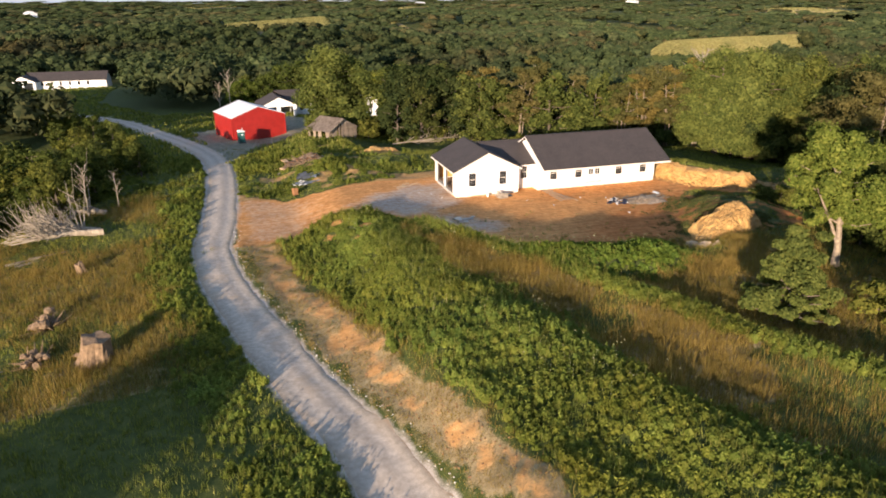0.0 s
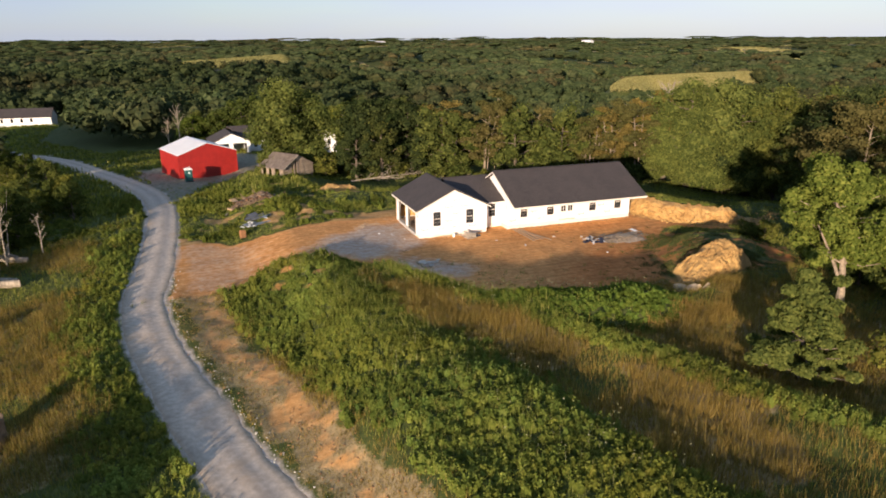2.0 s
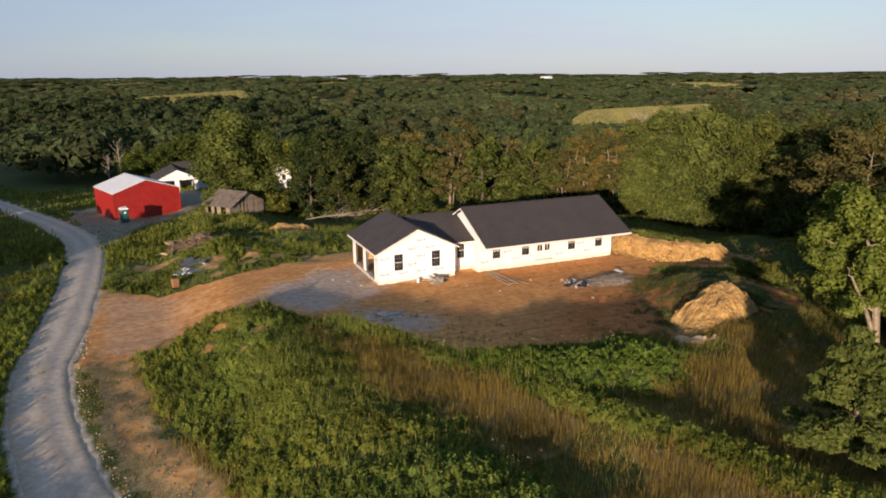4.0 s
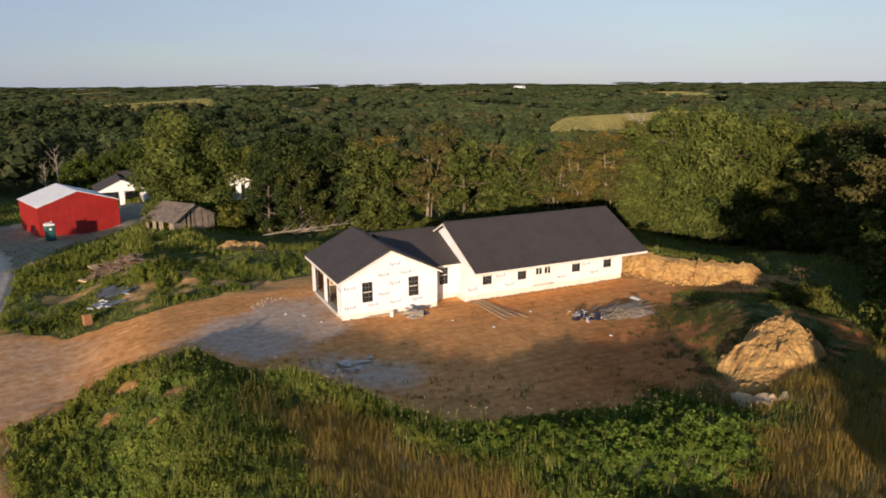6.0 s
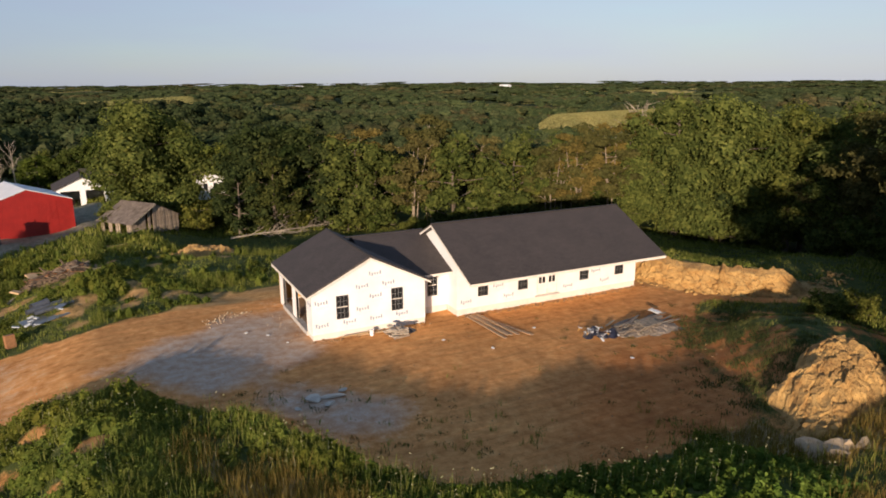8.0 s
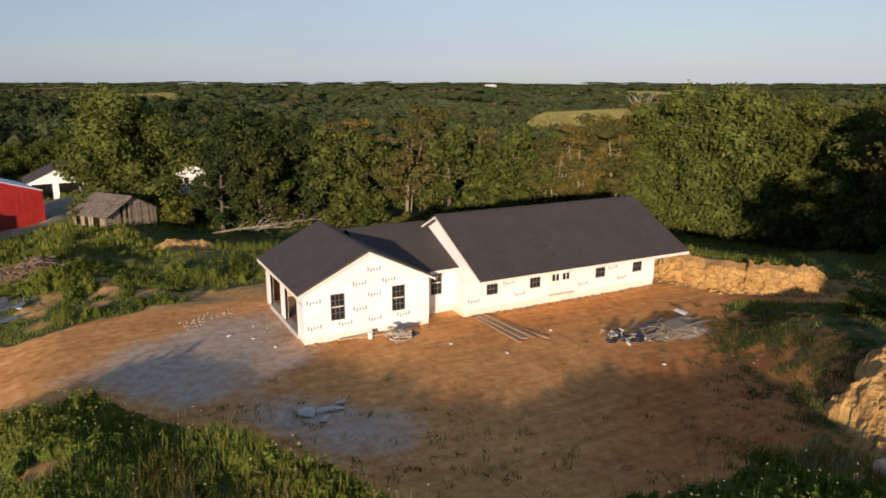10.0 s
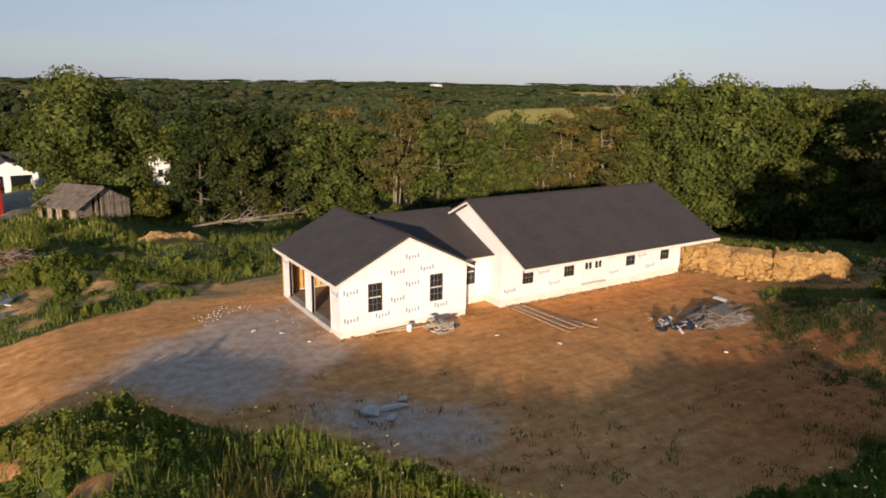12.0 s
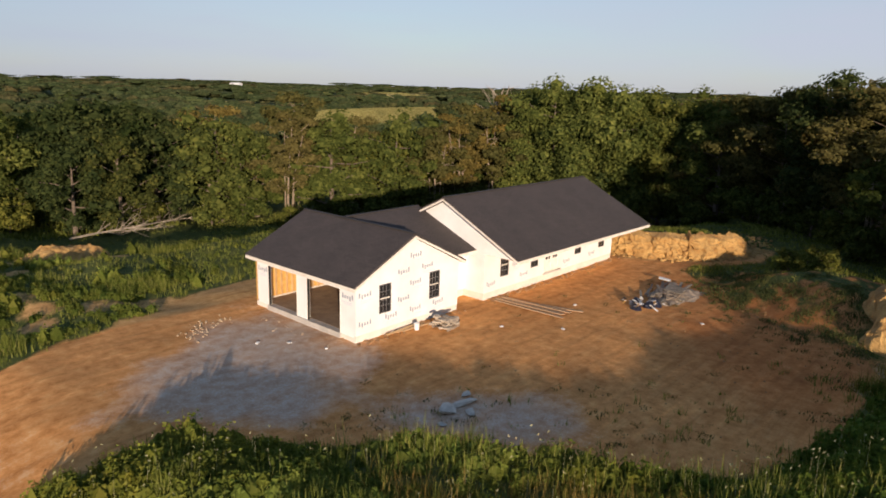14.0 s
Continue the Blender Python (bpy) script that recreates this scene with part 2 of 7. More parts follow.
def metal_sheet(name, dark, light, pitch=0.23):
    m, t, p = material(name)
    tc = t.nodes.new("ShaderNodeTexCoord")
    w = node(t, "ShaderNodeTexWave", Scale=1.0 / pitch / 2, Distortion=0.0)
    w.bands_direction = "X"
    t.links.new(tc.outputs["UV"], w.inputs["Vector"])
    g = grain(t, 0.8, 5)
    t.links.new(ramp(t, g.outputs["Fac"], [(0.3, dark), (0.7, light)]).outputs["Color"], p.inputs["Base Color"])
    p.inputs["Roughness"].default_value = 0.45
    bump(t, p, w.outputs["Fac"], 0.5, 0.02)
    return m


def glass_material():
    m, t, p = material("window_glass")
    p.inputs["Base Color"].default_value = (0.02, 0.022, 0.025, 1)
    p.inputs["Roughness"].default_value = 0.06
    p.inputs["IOR"].default_value = 1.5
    return m


M_GROUND, M_ROAD, M_SHINGLE, M_WRAP, M_GLASS = ground_material(), road_material(), shingle_material(), wrap_material(), glass_material()
M_RED, M_WHITE_METAL = metal_sheet("red_sheet_metal", (0.23, 0.012, 0.01), (0.32, 0.019, 0.015)), metal_sheet("white_sheet_metal", (0.66, 0.66, 0.66), (0.78, 0.78, 0.78))
M_SIDING = plain("white_siding", (0.7, 0.7, 0.69), (0.8, 0.8, 0.79), 1.0, 0.5)
M_TRIM = plain("pale_trim", (0.62, 0.56, 0.48), (0.76, 0.72, 0.66), 2.0, 0.6)
M_BLOCK = plain("foundation", (0.6, 0.56, 0.49), (0.74, 0.7, 0.63), 1.2, 0.9)
M_LUMBER = plain("new_lumber", (0.42, 0.26, 0.12), (0.6, 0.42, 0.23), 2.0, 0.7)
M_OSB = plain("sheathing_board", (0.42, 0.24, 0.06), (0.62, 0.38, 0.12), 6.0, 0.8)
M_PLANK = plain("reddish_planks", (0.3, 0.185, 0.1), (0.54, 0.37, 0.22), 3.0, 0.75)
M_SLAB = plain("dusty_slab", (0.2, 0.14, 0.095), (0.34, 0.25, 0.17), 1.5, 0.85)
M_OLDWOOD = plain("weathered_wood", (0.14, 0.105, 0.072), (0.38, 0.305, 0.23), 3.0, 0.9, 0, 0.6, 0.02, 25)
M_CONCRETE = plain("concrete", (0.34, 0.32, 0.29), (0.5, 0.47, 0.43), 1.5, 0.9)
M_DARK = plain("dark_frame", (0.03, 0.03, 0.03), (0.06, 0.06, 0.06), 4.0, 0.5)
M_INK = plain("grey_print", (0.2, 0.24, 0.31), (0.27, 0.31, 0.38), 4.0, 0.7)
M_INK_PALE = plain("pale_grey_print", (0.56, 0.6, 0.66), (0.62, 0.66, 0.72), 4.0, 0.7)
M_TEAL = plain("green_plastic", (0.015, 0.075, 0.07), (0.03, 0.11, 0.1), 2.0, 0.45)
M_WHITE = plain("white_plastic", (0.65, 0.65, 0.63), (0.8, 0.8, 0.78), 2.0, 0.45)
M_BLACK = plain("black_plastic_sheet", (0.015, 0.015, 0.018), (0.06, 0.06, 0.065), 3.0, 0.35)
M_STEEL = plain("grey_sheet_steel", (0.17, 0.18, 0.19), (0.34, 0.36, 0.38), 2.0, 0.4, 0.6)
M_TIN = plain("rusted_tin", (0.1, 0.075, 0.058), (0.29, 0.235, 0.19), 1.6, 0.6, 0.2)
M_STONE = plain("pale_stone", (0.46, 0.42, 0.36), (0.7, 0.66, 0.58), 2.0, 0.95, 0, 0.8, 0.05, 12)
M_GREYSTONE = plain("grey_stone", (0.24, 0.2, 0.155), (0.52, 0.45, 0.36), 3.0, 0.95, 0, 0.8, 0.04, 14)
M_CLAY = plain("yellow_clay", (0.28, 0.148, 0.044), (0.56, 0.35, 0.122), 1.0, 0.95, 0, 1.0, 0.1, 11)
M_BOULDER = plain("tan_sandstone", (0.33, 0.24, 0.15), (0.58, 0.45, 0.29), 1.5, 0.95, 0, 0.8, 0.06, 9)
M_RUSTY_BOARD = plain("stained_board", (0.2, 0.09, 0.035), (0.36, 0.175, 0.075), 5.0, 0.85)


# ---- builders ----
def thing(name, m, label, category, group="", kind=""):
    ob = new(name)
    ob.matrix_basis = m
    return tagged(ob, label, category, group, kind)


def part(name, bm, mat, parent, label="", at_world=None):
    """One mesh of its own under a thing or a part. at_world: the thing's pose, where bm is in world places."""
    if at_world is not None:
        bm.transform(at_world.inverted())
    me = bpy.data.meshes.new(name)
    bm.to_mesh(me)
    bm.free()
    me.materials.append(mat)
    ob = new(name, me)
    ob.parent = parent
    return tagged(ob, label)


def array_mesh(name, verts, k, mat, tint=None, smooth=False):
    """A mesh of faces with k corners each, whose corners follow one another in verts."""
    verts = np.asarray(verts, dtype=np.float32).reshape(-1, 3)
    n = len(verts)
    me = bpy.data.meshes.new(name)
    me.vertices.add(n)
    me.vertices.foreach_set("co", verts.ravel())
    me.loops.add(n)
    me.loops.foreach_set("vertex_index", np.arange(n, dtype=np.int32))
    me.polygons.add(n // k)
    me.polygons.foreach_set("loop_start", np.arange(0, n, k, dtype=np.int32))
    if tint is not None:
        a = me.color_attributes.new("tint", "FLOAT_COLOR", "POINT")
        a.data.foreach_set("color", np.concatenate([tint, np.ones((n, 1))], 1).astype(np.float32).ravel())
    me.update(calc_edges=True)
    me.materials.append(mat)
    return me


def box(bm, x0, y0, z0, x1, y1, z1, m=None):
    vs = [bm.verts.new(Vector(c) if m is None else m @ Vector(c)) for c in
          ((x0, y0, z0), (x1, y0, z0), (x1, y1, z0), (x0, y1, z0), (x0, y0, z1), (x1, y0, z1), (x1, y1, z1), (x0, y1, z1))]
    for f in ((3, 2, 1, 0), (4, 5, 6, 7), (0, 1, 5, 4), (1, 2, 6, 5), (2, 3, 7, 6), (3, 0, 4, 7)):
        bm.faces.new([vs[i] for i in f])
    return vs


def boxed(*args, bevel=0.0):
    bm = bmesh.new()
    box(bm, *args)
    if bevel:
        bmesh.ops.bevel(bm, geom=bm.edges[:], offset=bevel, segments=1, affect="EDGES")
    return bm


def slab(corners, thick):
    """A plate: four corners of its upper face, counter-clockwise from above, thickened downwards; its grid runs along the first edge."""
    bm = bmesh.new()
    c = [Vector(p) for p in corners]
    nrm = (c[1] - c[0]).cross(c[3] - c[0]).normalized()
    up = [bm.verts.new(p) for p in c]
    low = [bm.verts.new(p - nrm * thick) for p in c]
    bm.faces.new(up)
    bm.faces.new(low[::-1])
    for i in range(4):
        j = (i + 1) % 4
        bm.faces.new((low[i], low[j], up[j], up[i]))
    uv = bm.loops.layers.uv.new("grid")
    ex = (c[1] - c[0]).normalized()
    ey = nrm.cross(ex)
    for f in bm.faces:
        for lp in f.loops:
            d = lp.vert.co - c[0]
            lp[uv].uv = (d.dot(ex), d.dot(ey))
    return bm


def prism(poly, axis, a0, a1):
    """A polygon of two coordinates, pulled along an axis ("x": poly holds y, z; "y": x, z) from a0 to a1."""
    bm = bmesh.new()
    put = (lambda p, a: (a, p[0], p[1])) if axis == "x" else (lambda p, a: (p[0], a, p[1]))
    one, two = [bm.verts.new(put(p, a0)) for p in poly], [bm.verts.new(put(p, a1)) for p in poly]
    bm.faces.new(one)
    bm.faces.new(two[::-1])
    for i in range(len(poly)):
        j = (i + 1) % len(poly)
        bm.faces.new((one[j], one[i], two[i], two[j]))
    bmesh.ops.recalc_face_normals(bm, faces=bm.faces[:])
    uv = bm.loops.layers.uv.new("grid")
    for f in bm.faces:
        for lp in f.loops:
            lp[uv].uv = (lp.vert.co.y + lp.vert.co.x, lp.vert.co.z)
    return bm


def wall(axis, at, thick, a0, a1, z0, z1, holes=()):
    """A wall along x (axis "x": at y) or y (axis "y": at x), from a0 to a1, with holes (b0, b1, low, high) right through."""
    bm = bmesh.new()

    def piece(b0, b1, c0, c1):
        if b1 - b0 < 1e-4 or c1 - c0 < 1e-4:
            return
        if axis == "x":
            box(bm, b0, min(at, at + thick), c0, b1, max(at, at + thick), c1)
        else:
            box(bm, min(at, at + thick), b0, c0, max(at, at + thick), b1, c1)

    here = a0
    for b0, b1, low, high in sorted(holes):
        piece(here, b0, z0, z1)
        piece(b0, b1, z0, low)
        piece(b0, b1, high, z1)
        here = b1
    piece(here, a1, z0, z1)
    return bm


def tube(path, radii, sides=6):
    """Faces of four corners of a round limb along a path, as one array."""
    path, out, last = [Vector(p) for p in path], [], None
    for i, p in enumerate(path):
        d = (path[min(i + 1, len(path) - 1)] - path[max(i - 1, 0)]).normalized()
        u = d.orthogonal().normalized()
        if last is not None:
            u = (last - d * last.dot(d)).normalized()
        last = u
        v = d.cross(u)
        ring = [p + (u * math.cos(a) + v * math.sin(a)) * radii[i] for a in (k * math.tau / sides for k in range(sides))]
        if i:
            for k in range(sides):
                j = (k + 1) % sides
                out += [before[k], before[j], ring[j], ring[k]]
        before = ring
    return np.array([tuple(v) for v in out])


def leaves(rng, centres, radii, count, size, up=0.35, flat=0.75, k=4):
    """Leaf sprays round clump centres: diamonds (k 4) or triangles (k 3), facing outwards and up."""
    pick = rng.integers(0, len(centres), count)
    d = rng.normal(size=(count, 3))
    d /= np.linalg.norm(d, axis=1)[:, None]
    r = radii[pick] * rng.uniform(0.72, 1.12, count)
    p = centres[pick] + d * r[:, None] * np.array([1, 1, flat])
    nrm = d * 0.9 + rng.normal(size=(count, 3)) * 0.38 + np.array([0, 0, up])
    nrm /= np.linalg.norm(nrm, axis=1)[:, None]
    t = np.cross(nrm, rng.normal(size=(count, 3)))
    t /= np.linalg.norm(t, axis=1)[:, None] + 1e-9
    b = np.cross(nrm, t)
    s = (size * rng.uniform(0.6, 1.35, count))[:, None]
    if k == 4:
        return np.stack([p - t * s * 0.6, p + b * s * 0.36 + nrm * s * 0.1, p + t * s * 0.6 - nrm * s * 0.12, p - b * s * 0.36 + nrm * s * 0.1], 1).reshape(-1, 3), pick
    return np.stack([p - t * s * 0.6 - b * s * 0.4, p - t * s * 0.2 + b * s * 0.6, p + t * s * 0.7 - b * s * 0.15], 1).reshape(-1, 3), pick


_bm = bmesh.new()
bmesh.ops.create_icosphere(_bm, subdivisions=1, radius=1.0)
ICO = np.array([[tuple(v.co) for v in f.verts] for f in _bm.faces])
_bm.free()


def cores(rng, centres, radii, flat=0.75, share=0.8):
    """A rough faceted heart for every clump, as triangles."""
    n = len(centres)
    v = np.repeat(ICO[None], n, 0) * (radii * share)[:, None, None, None] * np.array([1, 1, flat])
    v = v * (1 + 0.22 * np.sin(v * 7.0 / (radii.mean() + 1e-6) + rng.uniform(0, 6, (n, 1, 1, 1))).prod(-1, keepdims=True))
    return (v + centres[:, None, None, :]).reshape(-1, 3)


# ---- the lie of the land ----
def lattice(x, y, size, seed):
    """Smooth value noise, -1 to 1."""
    x, y = np.asarray(x, float) / size, np.asarray(y, float) / size
    ix, iy = np.floor(x), np.floor(y)
    fx, fy = x - ix, y - iy
    fx, fy = fx * fx * (3 - 2 * fx), fy * fy * (3 - 2 * fy)

    def h(a, b):
        v = np.sin(a * 127.1 + b * 311.7 + seed * 74.7) * 43758.5453
        return (v - np.floor(v)) * 2 - 1

    return (h(ix, iy) * (1 - fx) + h(ix + 1, iy) * fx) * (1 - fy) + (h(ix, iy + 1) * (1 - fx) + h(ix + 1, iy + 1) * fx) * fy


def step(a, b, v):
    t = np.clip((np.asarray(v, float) - a) / (b - a), 0, 1)
    return t * t * (3 - 2 * t)


def to_line(x, y, line):
    """Distance to a polyline, how far along it (in points), and on which side (left positive)."""
    best, along, side = np.full(np.shape(x), 1e9), np.zeros(np.shape(x)), np.zeros(np.shape(x))
    for i, ((ax, ay), (bx, by)) in enumerate(zip(line[:-1], line[1:])):
        dx, dy = bx - ax, by - ay
        t = np.clip(((x - ax) * dx + (y - ay) * dy) / (dx * dx + dy * dy), 0, 1)
        d = np.hypot(x - ax - t * dx, y - ay - t * dy)
        near = d < best
        best = np.where(near, d, best)
        along = np.where(near, i + t, along)
        side = np.where(near, np.sign(dx * (y - ay) - dy * (x - ax)), side)
    return best, along, side


def inside(x, y, poly):
    """Signed distance to a polygon's edge, positive inside."""
    ring = list(poly) + [poly[0]]
    d = to_line(x, y, ring)[0]
    odd = np.zeros(np.shape(x), bool)
    for (ax, ay), (bx, by) in zip(ring[:-1], ring[1:]):
        if ay != by:
            odd ^= ((ay > y) != (by > y)) & (x < (bx - ax) * (y - ay) / (by - ay) + ax)
    return np.where(odd, d, -d)


ROAD = [(20, -30), (14.5, 10), (10.6, 27), (9.3, 33.4), (7.6, 38.4), (5.8, 44.1), (3.2, 53.9), (1.2, 62.7), (0.4, 70.9), (1.0, 79.4), (1.3, 91.8), (1.1, 106.7), (-1.0, 121),
        (-5.8, 136), (-11.8, 150), (-19.5, 168), (-27.6, 180), (-38.6, 193), (-51.3, 215), (-61.8, 235), (-76, 262)]
CREST = [(12.6, 71.5), (15.5, 70.5), (17.0, 61), (18.3, 53), (21.2, 43), (23.6, 34.4), (26.2, 26.6), (30, 16), (36, 0)]
CREST2 = [(22, 66), (25.5, 58.5), (29, 49.5), (31.5, 44.4), (35.2, 35.6), (39.4, 27.4), (46, 14)]
PAD = [(2.5, 70), (9, 71), (12.5, 74.5), (17.5, 74), (20, 70.5), (23, 66), (26, 60.5), (30, 57.8), (36, 56.3), (41, 56.3), (43.5, 56), (46, 58), (47.5, 62), (50, 66), (54, 69.5), (57, 71), (61, 71),
       (58.5, 77), (57, 84), (57, 91), (28, 91), (20.7, 88), (15, 86), (8.6, 85.6), (4.5, 89), (2.5, 92)]
GRAVEL = [(28.3, 84.4), (24, 84.3), (19.9, 81.5), (15, 78), (17.5, 75), (21, 72), (25.5, 74), (28.2, 77)]
GRAVEL2 = [(21.5, 70.5), (26, 63.5), (29.5, 62.8), (32, 66.5), (29.5, 70), (26, 71.5)]
APRON = [(2, 112), (5, 116), (9, 128), (17, 134), (21, 146), (20, 164), (9, 168), (1, 152), (-6, 150), (-3, 130)]
PATCH = [(25.2, 60), (28.3, 57.6), (31, 57), (34, 56.2), (38, 55.6), (41, 56.4), (42.6, 53.5), (42.2, 50), (40, 47), (36.5, 45.5), (32.5, 45.5), (28.5, 49.5), (26.5, 54.5)]
PLATEAU = [(45.8, 54.6), (46, 57.5), (48.5, 62.5), (52, 67), (56, 68.5), (62, 64), (61, 57.5), (54, 55)]
CUT = [(57.2, 80), (57.8, 76.6), (60.8, 71.8), (64, 69.8), (70, 70.0), (76, 73)]
FIELD = [(217, 316), (230, 337), (278, 346), (334, 350), (312, 337), (252, 316)]
FIELD_FAR = [(4, 618), (100, 740), (82, 580), (18, 518)]
OPEN = [(-60, -60), (-44, 40), (-34, 70), (-17, 88), (-10, 110), (-15, 130), (-25, 150), (-36, 172), (-62, 200), (-95, 230), (-110, 262), (-90, 305), (-42, 296), (-34, 262), (-32, 215), (-14, 180),
        (4, 184), (38, 180), (43, 150), (38, 141), (35, 132), (48, 121), (62, 113), (80, 103), (91, 93), (89, 80), (77, 66), (64, 56), (59, 46), (54, 34), (52, 10), (62, -60)]


def height(x, y):
    x, y = np.asarray(x, float), np.asarray(y, float)
    r = np.hypot(x, y)
    z = -1.15 * step(16, 8.5, x) - 0.11 * np.clip(-2.5 - x, 0, 40) * step(150, 100, y) - 0.03 * np.clip(y - 100, 0, 130) - 0.01 * np.clip(y - 230, 0, 200) - (2.3 - 0.9 * step(115, 123, y)) * step(102, 112, y) * step(20, 29, x) * step(150, 125, y)
    z = z - 11 * step(98, 260, y + 0.45 * np.clip(x - 40, 0, 200)) * step(-15, 70, x) - 3.0 * step(75, 110, x) * step(30, 80, y)
    meadow = step(-1.5, -6.5, inside(x, y, PAD)) * step(11.5, 16.5, x) * step(80, 62, y + 0.15 * x)
    z = z + 0.95 * meadow * step(70, 50, x)
    z = z + 1.25 * step(-0.8, 4.5, inside(x, y, PLATEAU))
    d, a, s = to_line(x, y, CREST)
    z = z + (0.85 * step(1.6, 1.0, a) + 0.34 * step(1.0, 1.6, a) + 0.4 * step(3.2, 4.6, a)) * np.exp(-(np.where(s > 0, d / 2.3, d / 3.4)) ** 2)
    d, a, s = to_line(x, y, CREST2)
    z = z + (0.75 + 0.35 * step(1.5, 0.2, a)) * np.exp(-(np.where(s > 0, d / 1.6, d / 3.0)) ** 2)
    z = z + 0.4 * step(-0.8, 2.0, inside(x, y, PATCH)) * (1 + 1.9 * step(0, 3, inside(x, y, PATCH)))
    d, a, s = to_line(x, y, CUT)
    z = z + 1.75 * np.where(s > 0, step(0.0, 1.1, d + 0.35 * lattice(x, y, 1.1, 7) + 0.25 * lattice(x, y, 0.55, 8)), 0) * step(92, 78, y) * step(70, 63, x) * step(56.5, 57.2, x)
    z = z - 2.6 * np.where(s > 0, step(3.0, 15.0, d), 0) * step(57, 62, x) * step(112, 98, y) * step(66, 71, y)
    z = z + 0.35 * np.exp(-((x - 24) / 7) ** 2 - ((y - 101) / 6) ** 2) + 0.7 * np.exp(-((x - 14) / 5) ** 2 - ((y - 99) / 6) ** 2)
    d, a, s = to_line(x, y, ROAD)
    z = z + 0.13 * np.where(s < 0, step(1.75, 2.2, d) * step(4.0, 2.4, d), 0) * step(76, 70, y)
    rough = step(2.4, 5, d) * step(0.3, -2, inside(x, y, PAD))
    z = z + 0.45 * lattice(x, y, 4.2, 9) * step(87, 91, y) * step(122, 116, y) * step(3.5, 7, x) * step(32, 26, x)
    z = z + rough * (0.16 * lattice(x, y, 3.1, 1) + 0.1 * lattice(x, y, 1.3, 2) + 0.3 * lattice(x, y, 13, 3) * step(120, 40, r)) + 0.03 * lattice(x, y, 1.7, 4)
    far = -15 + 1 * step(600, 1500, r) + 3 * step(1400, 3000, r) + 7 * step(2800, 4600, r) + 11 * lattice(x, y, 260, 5) * step(260, 500, r) * step(-20, -160, inside(x, y, FIELD)) + 5 * lattice(x, y, 800, 6) * step(700, 1800, r)
    z = z * (1 - step(230, 420, r)) + far * step(230, 420, r)
    top = step(-22, 4, inside(x, y, FIELD))
    z = z * (1 - top) + top * (-1.5 + 0.01 * ((x - 172) * 0.6 + (y - 263) * 0.8))
    top = step(-40, 5, inside(x, y, FIELD_FAR))
    return z * (1 - top) + top * (1.0 + 0.015 * (y - 518))


def far_clearing(x, y):
    """Open fields among the far woods."""
    return (np.hypot(x, y) > 450) & (lattice(x * 1.2, y * 0.55, 130, 41) > 0.55)


